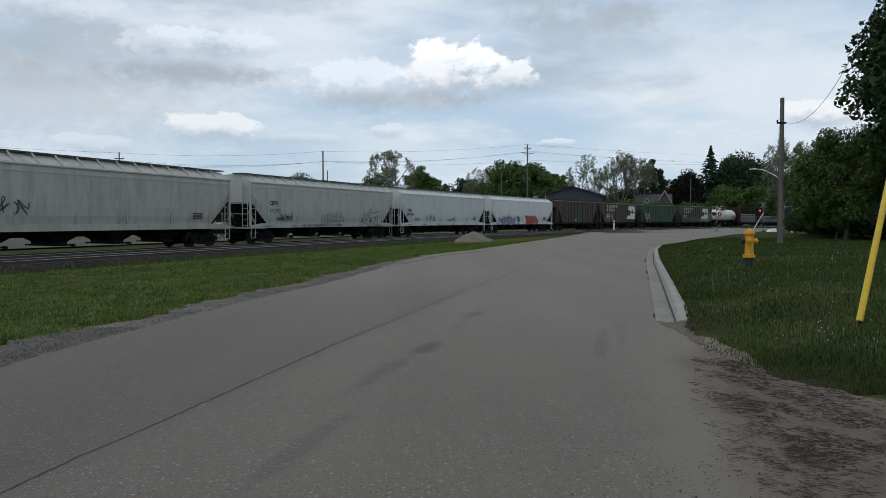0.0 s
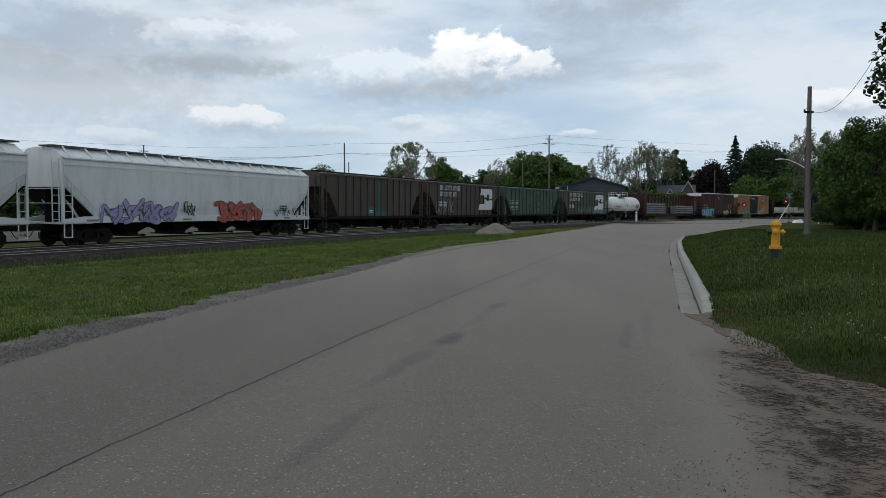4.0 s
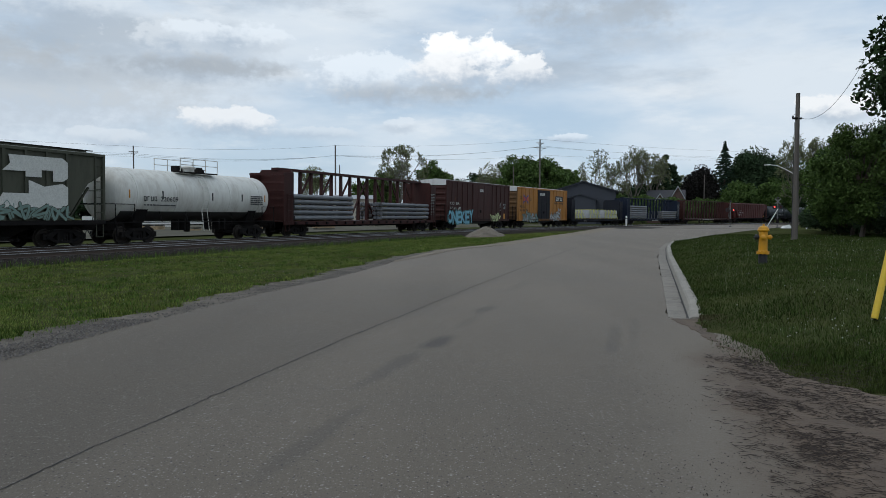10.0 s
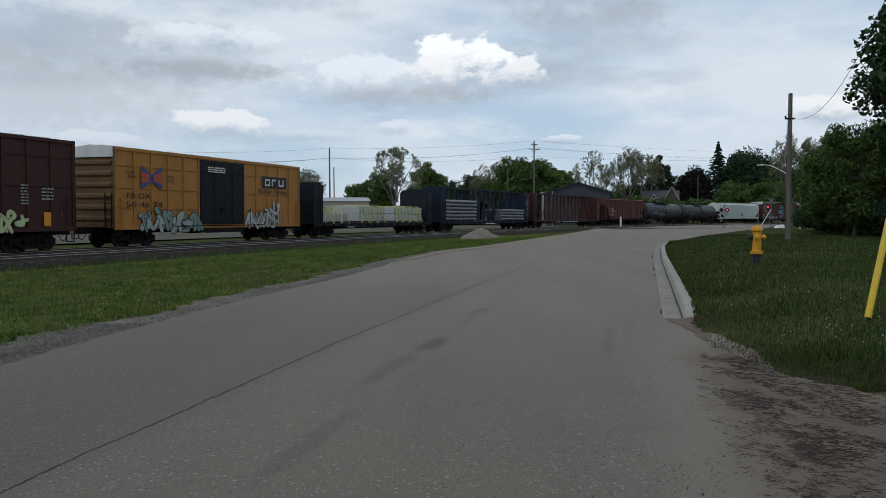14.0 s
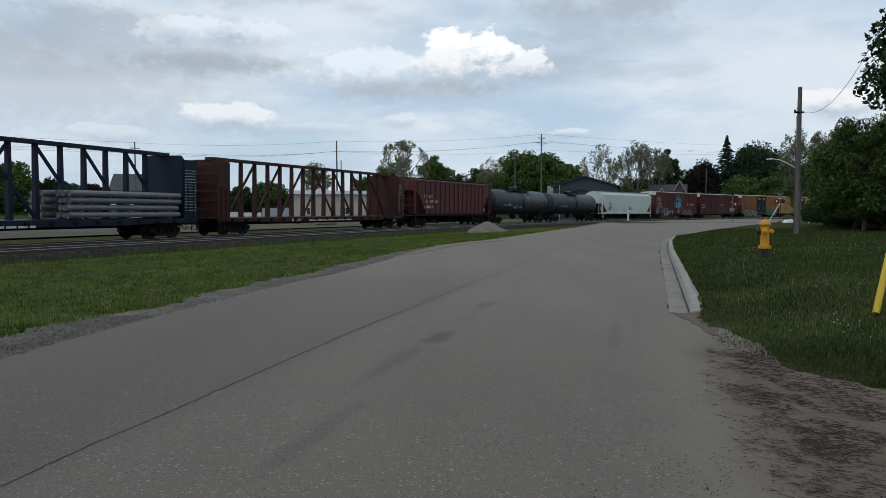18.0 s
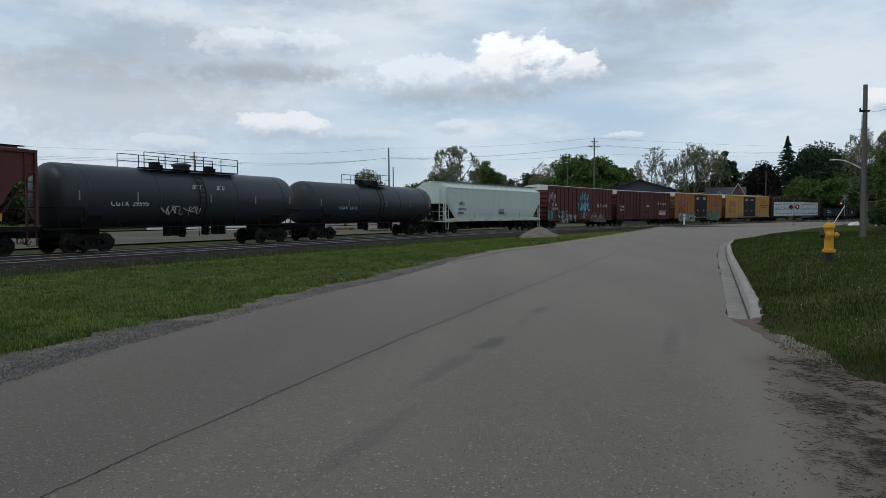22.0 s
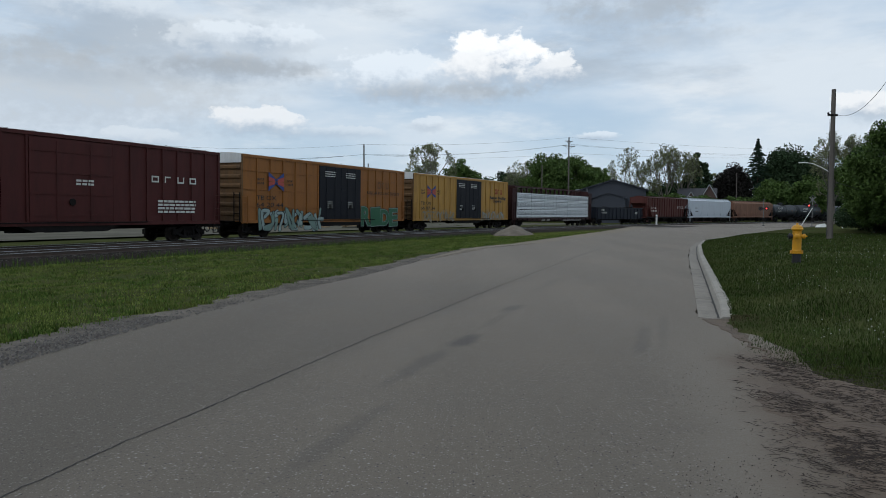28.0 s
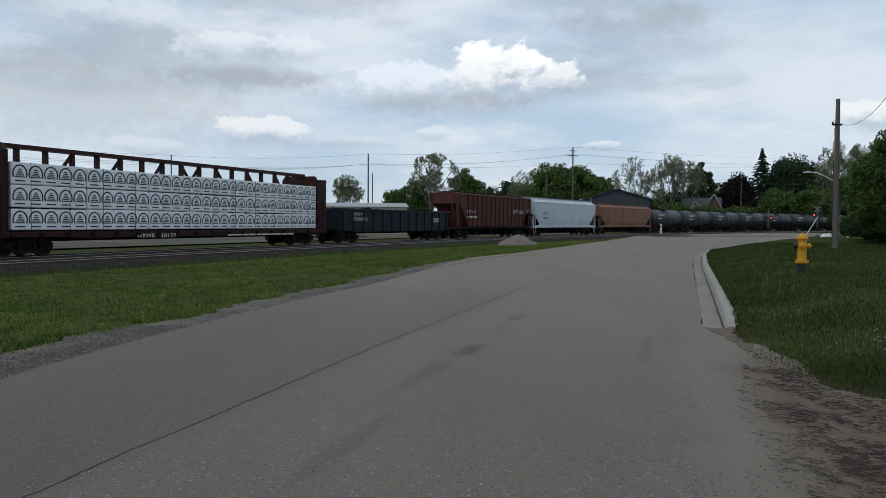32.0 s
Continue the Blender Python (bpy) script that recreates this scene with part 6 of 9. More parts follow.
def build_train():
    c1, c2, c3, c4 = (paint("hopper_" + n, c, (0.16, 0.13, 0.10), a, 0.5, 0.06) for n, c, a in (("stone", (0.41, 0.40, 0.36), 0.55), ("grey", (0.42, 0.43, 0.39), 0.4), ("pale", (0.55, 0.56, 0.53), 0.28), ("white", (0.62, 0.63, 0.61), 0.25)))
    # A, B, C, D: four long grey covered hoppers
    L = 19.4
    a = couple(covered_hopper("dusty beige-grey covered hopper with rounded sides", L, c1, G_TRAIN), 27.5, L)
    scrawl(a, -6.3, 1.75, 2.3, 0.75, PK, 3, 5, 0.045)
    marks(a, L, 3, PK)
    b = couple(covered_hopper("light grey covered hopper with black graffiti", L, c2, G_TRAIN), 48.8, L)
    lettering(b, "CBFX", -L / 2 + 1.9, 2.55, 0.28, PK, 0.95, y=-1.515, grow=0.008)
    lettering(b, "471792", -L / 2 + 1.9, 2.05, 0.26, PK, 1.2, y=-1.515)
    wildstyle(b, 4.6, 1.2, 2.6, 1.3, 4, (c2,), PK, 8, thick=0.3)
    wildstyle(b, -1.1, 1.55, 2.2, 0.55, 6, (c2,), PK, 12)
    scrawl(b, -L / 2 + 3.0, 1.5, 1.5, 0.5, PK, 13, 5, 0.05)
    scrawl(b, -4.2, 1.08, 5.2, 0.26, PK, 14, 16, 0.03, y=-1.53)
    L = 19.2
    c = couple(covered_hopper("pale grey covered hopper with black lettering", L, c3, G_TRAIN), 69.7, L)
    lettering(c, "WFRX", -L / 2 + 1.2, 2.35, 0.26, PK, 0.85, y=-1.515, grow=0.008)
    lettering(c, "883924", -L / 2 + 1.15, 1.98, 0.24, PK, 1.25, y=-1.515)
    scrawl(c, -L / 2 + 4.8, 1.4, 1.8, 0.75, PK, 22, 4, 0.04)
    scrawl(c, 0.2, 1.4, 1.6, 0.5, PK, 23, 5, 0.03)
    d = couple(covered_hopper("nearly white covered hopper with red and violet graffiti", L - 0.1, c4, G_TRAIN), 90.5, L - 0.1)
    wildstyle(d, -L / 2 + 2.2, 1.12, 4.4, 0.95, 6, (SPRAY["violet"],), PK, 31)
    wildstyle(d, 0.5, 1.12, 3.5, 1.1, 5, (SPRAY["red"],), PK, 32, label="red graffiti", thick=0.34)
    scrawl(d, -2.3, 1.3, 0.9, 0.8, PK, 33, 3, 0.05)
    scrawl(d, 5.6, 1.25, 2.4, 0.55, PK, 34, 7, 0.035)
    for x in (b, c, d):
        conspicuity(x, 19.2, y=-1.517, mat=PALE_STRIP)
        marks(x, 19.2, 41, PK, y=-1.516)
    # E to H: ribbed hoppers
    brown = paint("ribbed_brown", (0.078, 0.060, 0.048), (0.034, 0.027, 0.023), 0.6)
    green = paint("ribbed_green", (0.056, 0.090, 0.062), (0.036, 0.042, 0.033), 0.7)
    olive = paint("ribbed_olive", (0.080, 0.082, 0.060), (0.042, 0.040, 0.032), 0.7)
    patch = paint("green_patch", (0.035, 0.13, 0.095), amt=0.4)
    e = couple(ribbed_hopper("dark brown ribbed covered hopper with green repair patches", 15.4, brown, G_TRAIN, 14), 111.2, 15.4)
    for x0, x1, z0, z1 in ((-1.4, -0.6, 1.25, 1.95), (0.05, 0.45, 1.25, 4.05), (-0.55, 0.05, 1.25, 1.55), (0.5, 1.5, 1.25, 1.6)):
        bm = bmesh.new()
        box(bm, x0, x1, -1.432, -1.424, z0, z1)
        part("repaint_patch", bm, patch, e, "fresh green paint patch")
    bars(e, -1.3, 1.5, 0.6, 0.25, PW, 2, 5, y=-1.436, word=0.2)
    f = couple(ribbed_hopper("dark brown ribbed covered hopper with white lettering and emblem", 16.4, brown, G_TRAIN), 127.5, 16.4)
    g = couple(ribbed_hopper("dark green ribbed covered hopper", 16.3, green, G_TRAIN), 145.1, 16.3)
    h = couple(ribbed_hopper("olive green ribbed covered hopper with white lettering and emblem", 16.5, olive, G_TRAIN), 162.3, 16.5)
    for car, gap in ((f, (1, 4, 6, 8)), (h, (1, 4, 6, 8))):
        blocks(car, -8.2 + 2.5, 3.62, 4.3, 0.42, 10, PW, (1, 4, 7), y=-1.512, label="white company name")
        blocks(car, -8.2 + 2.5, 3.02, 3.4, 0.42, 8, PW, (1, 3, 5), y=-1.512)
        rail_emblem(car, 2.65, 6.15, 1.75, 3.95)
        bars(car, -8.2 + 2.5, 2.1, 1.5, 0.5, PW, 2, 7, y=-1.435, word=0.3)
    scrawl(f, -8.2 + 1.4, 1.3, 3.9, 1.6, SPRAY["white"], 51, 6, 0.035, y=-1.515)
    scrawl(h, -8.2 + 5.2, 1.3, 6.4, 0.95, SPRAY["sage"], 52, 8, 0.04, y=-1.515)
    wildstyle(h, 2.3, 1.28, 4.0, 0.65, 7, (SPRAY["sage"],), olive, 53, thick=0.0)
    blocks(g, -8.1 + 1.6, 2.4, 2.0, 0.27, 4, PW, (1,), y=-1.512)
    lettering(g, "431 102", -8.1 + 1.6, 1.95, 0.26, PW, 2.0, y=-1.512)
    for zz in (1.82, 2.78):
        bm = bmesh.new()
        box(bm, -8.1 + 1.5, -8.1 + 3.7, -1.514, -1.510, zz, zz + 0.035)
        part("stencil_line", bm, PW, g)
    scrapes(g, -3.5, 6.8, 1.3, 3.9, 26, SPRAY["white"], 61, y=-1.4245)
    scrapes(h, -4.0, 6.8, 1.3, 2.4, 14, SPRAY["grey"], 62, y=-1.4245)
    for xx in (-8.1 + 0.35, -8.1 + 2.55):
        bm = bmesh.new()
        box(bm, xx - 0.04, xx + 0.04, -1.512, -1.506, 1.3, 1.3 + (1.2 if xx < -7.5 else 0.5))
        part("reflective_strip", bm, ORANGE, g)
    # I: white tank car
    wt = paint("tank_white", (0.68, 0.67, 0.62), (0.28, 0.23, 0.17), 0.5, 0.45, 0.06)
    belly_dark = paint("tank_belly_dark", (0.05, 0.048, 0.045), amt=0.3)
    i = couple(tank_car("white tank car with a dark belly", 12.9, wt, G_TRAIN, 1.36, 2.50, 1.5, low=belly_dark), 179.4, 12.9)
    blocks(i, -12.9 / 2 + 1.9, 2.18, 0.95, 0.24, 4, PK, y=-1.385)
    lettering(i, "220609", -12.9 / 2 + 3.05, 2.18, 0.24, PK, 1.25, y=-1.385)
    bars(i, -12.9 / 2 + 1.9, 1.95, 2.2, 0.1, PK, 1, 3, y=-1.375, word=0.2)
    bars(i, 4.0, 2.1, 1.2, 0.6, PK, 5, 4, y=-1.395, word=0.25)
    # J: red centerbeam with pipes
    redb = paint("centerbeam_red", (0.050, 0.017, 0.015), (0.014, 0.010, 0.009), 0.6)
    pipe_m = material("pipe_grey", (0.165, 0.172, 0.185), 0.5, 0.2, 0.15, 2, 30, 0.05, (0.12, 0.10, 0.08), 0.4, per_object=0.18)
    j = couple(centerbeam("dark red centerbeam flat car loaded with grey pipes", 23.3, redb, G_TRAIN), 193.3, 23.3)
    for y0 in (-1.25, 0.42):
        pipe_bundle(j, -10.5, -3.0, 1.16, 5, 3, y0, pipe_m)
        pipe_bundle(j, 1.5, 10.2, 1.16, 4, 3, y0, pipe_m)
    bars(j, 10.6, 1.6, 0.8, 2.0, SPRAY["grey"], 14, 14, y=-1.428, word=0.18, fill=0.3)
    # K: brown boxcar
    kbrown = paint("boxcar_brown", (0.056, 0.022, 0.019), (0.026, 0.013, 0.012), 0.6)
    cap = paint("galvanised_cap", (0.60, 0.61, 0.60), (0.25, 0.22, 0.18), 0.35)
    k = couple(boxcar("dark brown boxcar with a pale blue graffiti name", 15.7, kbrown, G_TRAIN, (5.95, 9.7), kbrown, 5.13, 12, (2.9, 4.2), cap), 218.7, 15.7)
    X0 = -15.7 / 2
    lettering(k, "CO  ER", X0 + 0.8, 2.60, 0.26, PW, 2.0, y=-1.512)
    lettering(k, "17 31 58", X0 + 0.8, 2.12, 0.26, PW, 2.3, y=-1.512)
    throw_up(k, "ONEKEY", X0 + 0.35, 0.80, 5.7, 1.15, SPRAY["blue"], PK, 7, halo=SPRAY["teal"], label="light blue graffiti lettering")
    scrapes(k, X0 + 0.6, X0 + 15, 1.3, 4.4, 12, material("rust_scrape", (0.16, 0.06, 0.03), 0.9, 0, 0.3), 8, y=-1.4415)
    wildstyle(k, X0 + 10.4, 0.95, 2.6, 0.75, 4, (SPRAY["lime"],), PK, 61)
    bars(k, X0 + 7.6, 4.05, 0.8, 0.3, PW, 3, 15, y=-1.56, word=0.3)
    bars(k, X0 + 12.9, 2.1, 0.35, 0.9, SPRAY["grey"], 7, 16, y=-1.512, word=0.2, fill=0.4)
    bars(k, X0 + 13.9, 2.3, 0.6, 0.6, SPRAY["grey"], 4, 17, y=-1.512, word=0.2, fill=0.4)
    bm = bmesh.new()
    box(bm, X0 + 14.0, X0 + 14.35, -1.517, -1.510, 1.15, 1.75)
    part("reflective_panel", bm, ORANGE, k)
    # L: yellow boxcar
    yel = paint("boxcar_yellow", (0.40, 0.18, 0.045), (0.15, 0.075, 0.035), 0.4, 0.5, 0.08)
    end_y = paint("boxcar_end_grime", (0.15, 0.085, 0.04), (0.06, 0.045, 0.035), 0.7, 0.7, 0.15)
    door_k = paint("door_black", (0.007, 0.008, 0.013), (0.026, 0.023, 0.021), 0.35)
    l = couple(boxcar("yellow-orange boxcar with black plug door and graffiti", 15.9, yel, G_TRAIN, (6.0, 9.9), door_k, 5.11, 14, (2.0, 3.0, 4.1), cap, end_y), 236.6, 15.9)
    X0 = -15.9 / 2
    slogan_logo(l, X0 + 1.7, X0 + 3.1, 2.95, 4.15)
    for body, u, z in (("next", 0.75, 3.72), ("load", 0.85, 3.50), ("any", 3.5, 3.60), ("road", 3.5, 3.38)):
        lettering(l, body, X0 + u, z, 0.17, PK, 0.55, y=-1.512, shear=0.2)
    lettering(l, "FB OX", X0 + 0.8, 2.48, 0.28, PK, 1.55, y=-1.512)
    lettering(l, "50 46 74", X0 + 0.75, 2.04, 0.28, PK, 2.4, y=-1.512)
    bm = bmesh.new()
    box(bm, X0 + 11.7, X0 + 14.3, -1.515, -1.510, 3.40, 4.12)
    part("name_panel", bm, PK, l)
    blocks(l, X0 + 11.95, 3.52, 2.2, 0.44, 3, PW, y=-1.52)
    lettering(l, "Railcar Pooling", X0 + 11.3, 3.05, 0.26, PK, 3.1, y=-1.512, shear=0.2)
    wildstyle(l, X0 + 1.7, 0.82, 4.4, 1.1, 7, (SPRAY["grey"], SPRAY["sage"]), PK, 71)
    wildstyle(l, X0 + 10.1, 0.90, 3.2, 1.0, 6, (SPRAY["white"], SPRAY["grey"]), PK, 72)
    wildstyle(l, X0 + 12.2, 1.8, 1.2, 0.9, 1, (SPRAY["white"],), PK, 73)
    bars(l, X0 + 6.6, 4.1, 1.5, 0.35, PW, 3, 17, y=-1.56, word=0.4)
    # M: bulkhead flat with sheet stacks
    night = paint("flat_black", (0.010, 0.012, 0.019), (0.028, 0.025, 0.022), 0.35)
    m = thing("bulkhead_flatcar", "black bulkhead flat car with grey stacks strapped down in yellow", "rail car", group=G_TRAIN)
    L = 19.4
    flat_deck(m, L, night)
    bulkhead(m, L, night, 4.05, 1.1)
    stirrups(m, L, night)
    running_gear(m, L)
    couple(m, 254.4, L)
    stack = material("sheet_stack", (0.40, 0.41, 0.42), 0.5, 0.1, 0.12, 1.5, 30, 0.05, (0.2, 0.2, 0.19), 0.3)
    strap = material("yellow_strap", (0.60, 0.58, 0.16), 0.5, 0, 0.1)
    for x0, x1 in ((1.2, 4.9), (6.4, 10.6), (12.2, 17.6)):
        for lay in range(2):
            bm = bmesh.new()
            box(bm, x0 - L / 2, x1 - L / 2, -1.22, 1.22, 1.20 + 0.62 * lay, 1.20 + 0.56 + 0.62 * lay)
            bmesh.ops.bevel(bm, geom=bm.edges[:], offset=0.02, segments=1, affect="EDGES")
            if not (x0 < 2 and lay == 1):
                part("sheet_stack", bm, stack, m, "grey wrapped sheet stack")
            else:
                bm.free()
        for x in np.arange(x0 + 0.5 - L / 2, x1 - L / 2, 1.2):
            bm = bmesh.new()
            box(bm, x - 0.06, x + 0.06, -1.2, 1.2, 1.08, 1.20)
            part("bearer", bm, TIMBER, m)
        n = 3 if x0 > 10 else 2
        for q in np.linspace(x0 + 0.5, x1 - 1.0, n + 1):
            bm = bmesh.new()
            hgt = 2.46 if x0 > 2 else 2.3
            beam(bm, (q - L / 2, -1.25, hgt), (q + 0.75 - L / 2, -1.46, 1.05), 0.05, 0.07)
            beam(bm, (q - L / 2 - 0.2, -1.25, hgt), (q - L / 2 - 0.2, -1.40, 1.05), 0.05, 0.07)
            box(bm, q - 0.22 - L / 2, q + 0.02 - L / 2, -1.25, 1.25, hgt - 0.01, hgt + 0.015)
            part("strap", bm, strap, m, "yellow tie-down strap")
    lettering(m, "804804", 4.4 - L / 2, 0.70, 0.16, PW, 1.0, y=-1.46)
    # N: dark blue centerbeam with pipes
    navy = paint("centerbeam_navy", (0.011, 0.017, 0.034), (0.016, 0.015, 0.016), 0.35)
    n = couple(centerbeam("navy blue centerbeam flat car with stacks of grey pipes", 23.0, navy, G_TRAIN, 4.62), 275.8, 23.0)
    for y0 in (-1.25, 0.42):
        pipe_bundle(n, -10.4, -3.4, 1.16, 6, 3, y0, pipe_m)
        pipe_bundle(n, 3.2, 10.2, 1.16, 4, 3, y0, pipe_m, 0.14)
    bars(n, 10.55, 1.5, 0.85, 2.3, SPRAY["grey"], 15, 18, y=-1.426, word=0.18, fill=0.28)
    bars(n, -1.2, 0.76, 2.6, 0.16, PW, 1, 19, y=-1.462, word=0.5)
    # O: empty red centerbeam
    o = couple(centerbeam("empty rusty red centerbeam flat car", 23.4, paint("centerbeam_rust", (0.052, 0.019, 0.016), (0.016, 0.010, 0.009), 0.6), G_TRAIN, 4.66), 300.5, 23.4)
    bars(o, 10.65, 1.4, 0.55, 2.4, SPRAY["grey"], 16, 20, y=-1.426, word=0.16, fill=0.3)
    bars(o, 11.3, 1.2, 0.3, 1.8, SPRAY["grey"], 8, 21, y=-1.426, word=0.16, fill=0.25)
    blocks(o, -4.6, 0.80, 1.0, 0.17, 4, PW, y=-1.462)
    bars(o, -2.6, 0.80, 5.6, 0.16, PW, 1, 22, y=-1.462, word=0.4)
    # P: red ribbed hopper
    rhop = paint("ribbed_red", (0.110, 0.036, 0.032), (0.04, 0.022, 0.019), 0.5)
    p = couple(ribbed_hopper("oxide red ribbed covered hopper", 16.8, rhop, G_TRAIN, 16), 325.9, 16.8)
    blocks(p, -8.4 + 1.8, 2.72, 1.6, 0.26, 4, PW, (1,), y=-1.436)
    lettering(p, "31 57 26", -8.4 + 1.8, 2.26, 0.26, PW, 2.5, y=-1.512)
    bars(p, -8.4 + 1.8, 1.75, 1.6, 0.3, PW, 2, 25, y=-1.436, word=0.25)
    bm = bmesh.new()
    box(bm, 6.4, 6.9, -1.436, -1.428, 1.45, 1.75)
    part("placard", bm, ORANGE, p)
    # Q, R: long black tank cars
    tblack = paint("tank_black", (0.034, 0.040, 0.046), (0.04, 0.034, 0.03), 0.4, 0.42)
    q = couple(tank_car("long black tank car with a railed platform", 16.2, tblack, G_TRAIN, 1.46, 2.52, 3.2), 343.6, 16.2)
    lettering(q, "CGTX", -8.1 + 2.6, 2.10, 0.24, PW, 1.0, y=-1.435, shear=0.15)
    lettering(q, "29595", -8.1 + 3.75, 2.10, 0.24, PW, 0.95, y=-1.435, shear=0.15)
    scrawl(q, -2.6, 1.7, 2.6, 0.5, SPRAY["white"], 81, 6, 0.025, y=-1.40)
    blocks(q, -0.6, 3.0, 0.6, 0.2, 3, PW, y=-1.40)
    blocks(q, 1.1, 3.0, 0.6, 0.2, 3, PW, y=-1.40)
    r = couple(tank_car("black tank car with a single dome platform", 16.2, tblack, G_TRAIN, 1.40, 2.46, 1.7), 361.0, 16.2)
    lettering(r, "CGTX", -8.1 + 3.0, 2.04, 0.22, PW, 0.95, y=-1.375, shear=0.15)
    lettering(r, "23613", -8.1 + 4.15, 2.04, 0.22, PW, 0.9, y=-1.375, shear=0.15)
    # S: mint covered hopper
    mint = paint("hopper_mint", (0.53, 0.59, 0.54), (0.25, 0.25, 0.2), 0.18, 0.45, 0.04)
    s = couple(covered_hopper("clean mint-grey covered hopper with orange reflectors", 20.0, mint, G_TRAIN, top=4.58), 378.9, 20.0)
    lettering(s, "WFRX", -10 + 2.2, 2.48, 0.27, PK, 1.1, y=-1.515, grow=0.008)
    lettering(s, "884906", -10 + 2.15, 2.02, 0.26, PK, 1.4, y=-1.515, shear=0.2)
    bars(s, -10 + 2.1, 1.72, 1.0, 0.2, PK, 2, 26, y=-1.515, word=0.25)
    bars(s, 0.0, 1.7, 1.1, 0.5, PK, 4, 27, y=-1.515, word=0.3)
    conspicuity(s, 20.0, step=2.9)
    # T, U: red boxcars
    bred = paint("boxcar_red", (0.096, 0.026, 0.022), (0.035, 0.014, 0.012), 0.5)
    bred2 = paint("boxcar_maroon", (0.076, 0.021, 0.019), (0.025, 0.011, 0.011), 0.5)
    t = couple(boxcar("red-brown boxcar covered in graffiti", 18.9, bred, G_TRAIN, (7.7, 11.5), bred, 5.0, 18, (), cap), 400.9, 18.9)
    X0 = -18.9 / 2
    blocks(t, X0 + 13.9, 2.55, 3.2, 0.34, 4, PW, (0, 1, 2), y=-1.512)
    blocks(t, X0 + 1.0, 2.62, 1.3, 0.24, 4, PW, (1,), y=-1.512)
    lettering(t, "761418", X0 + 0.95, 2.15, 0.26, PW, 1.5, y=-1.512)
    wildstyle(t, X0 + 7.95, 2.1, 3.2, 1.25, 7, (SPRAY["teal"], PK, SPRAY["blue"]), PK, 91, y=-1.60, label="teal graffiti mural", thick=0.28)
    wildstyle(t, X0 + 8.35, 3.3, 2.3, 0.95, 5, (SPRAY["sage"], PK, SPRAY["teal"]), PK, 92, y=-1.602)
    wildstyle(t, X0 + 8.8, 1.15, 1.7, 0.85, 4, (SPRAY["grey"], bred), PK, 98, y=-1.604)
    wildstyle(t, X0 + 2.7, 0.76, 4.4, 1.0, 6, (SPRAY["white"], PK, SPRAY["grey"]), PK, 93, thick=0.2)
    wildstyle(t, X0 + 11.7, 0.78, 4.6, 0.95, 6, (bred,), SPRAY["white"], 94, thick=0.1)
    scrawl(t, X0 + 0.1, 0.9, 1.0, 1.5, SPRAY["teal"], 95, 3, 0.12, y=-1.516)
    scrawl(t, X0 + 0.2, 2.9, 1.8, 1.4, SPRAY["white"], 96, 5, 0.04, y=-1.516)
    scrawl(t, X0 + 2.6, 1.75, 2.6, 0.35, SPRAY["teal"], 97, 8, 0.05, y=-1.516)
    u = couple(boxcar("maroon boxcar with plain sliding doors", 19.1, bred2, G_TRAIN, (7.7, 11.9), bred2, 4.97, 18, (), cap), 421.3, 19.1)
    X0 = -19.1 / 2
    blocks(u, X0 + 14.2, 3.0, 3.2, 0.32, 4, PW, (0, 1, 2), y=-1.512)
    blocks(u, X0 + 1.0, 2.55, 1.3, 0.22, 4, PW, (1,), y=-1.512)
    lettering(u, "782149", X0 + 1.0, 2.1, 0.24, PW, 1.4, y=-1.512)
    bars(u, X0 + 9.9, 2.7, 0.9, 0.3, PW, 2, 28, y=-1.56, word=0.4)
    bars(u, X0 + 14.6, 1.5, 2.6, 0.7, PW, 4, 29, y=-1.512, word=0.35)
    # V, W: yellow boxcars
    ora = paint("boxcar_orange", (0.30, 0.122, 0.034), (0.11, 0.055, 0.03), 0.45, 0.5, 0.08)
    yel2 = paint("boxcar_gold", (0.45, 0.25, 0.062), (0.15, 0.085, 0.04), 0.55, 0.5, 0.08)
    v = couple(boxcar("orange-yellow boxcar with twin black doors and graffiti", 19.2, ora, G_TRAIN, (7.5, 12.6), door_k, 5.06, 16, (1.9, 2.9, 4.0), cap, end_y), 442.2, 19.2)
    w = couple(boxcar("golden yellow boxcar with twin black doors", 19.6, yel2, G_TRAIN, (7.75, 13.0), door_k, 5.06, 18, (), cap, end_y), 462.9, 19.6)
    for car, X0 in ((v, -9.6), (w, -9.8)):
        slogan_logo(car, X0 + 2.3, X0 + 3.75, 2.85, 4.0)
        for body, a, z in (("next", 1.3, 3.45), ("load", 1.3, 3.22), ("any", 4.05, 3.45), ("road", 4.05, 3.22)):
            lettering(car, body, X0 + a, z, 0.19, PK, 0.62, y=-1.512, shear=0.2)
        lettering(car, "TB OX", X0 + 1.25, 2.30, 0.26, PK, 1.8, y=-1.512)
        for a in (8.1, 10.6):
            bars(car, X0 + a, 4.0, 1.25, 0.45, PW, 3, 33, y=-1.56, word=0.28, fill=0.42)
            bars(car, X0 + a + 0.3, 1.9, 0.6, 0.5, PW, 4, 34, y=-1.56, word=0.12, fill=0.35)
    lettering(v, "64 20 44", -9.6 + 1.25, 1.88, 0.26, PK, 2.5, y=-1.512)
    lettering(w, "66 07 34", -9.8 + 1.25, 1.88, 0.26, PK, 2.5, y=-1.512)
    blocks(v, -9.6 + 15.0, 3.4, 1.8, 0.5, 3, paint("faded_mark", (0.22, 0.10, 0.04)), y=-1.512)
    lettering(v, "RAILCAR POOLING EXPERTS", -9.6 + 13.5, 2.95, 0.22, PK, 4.8, y=-1.512)
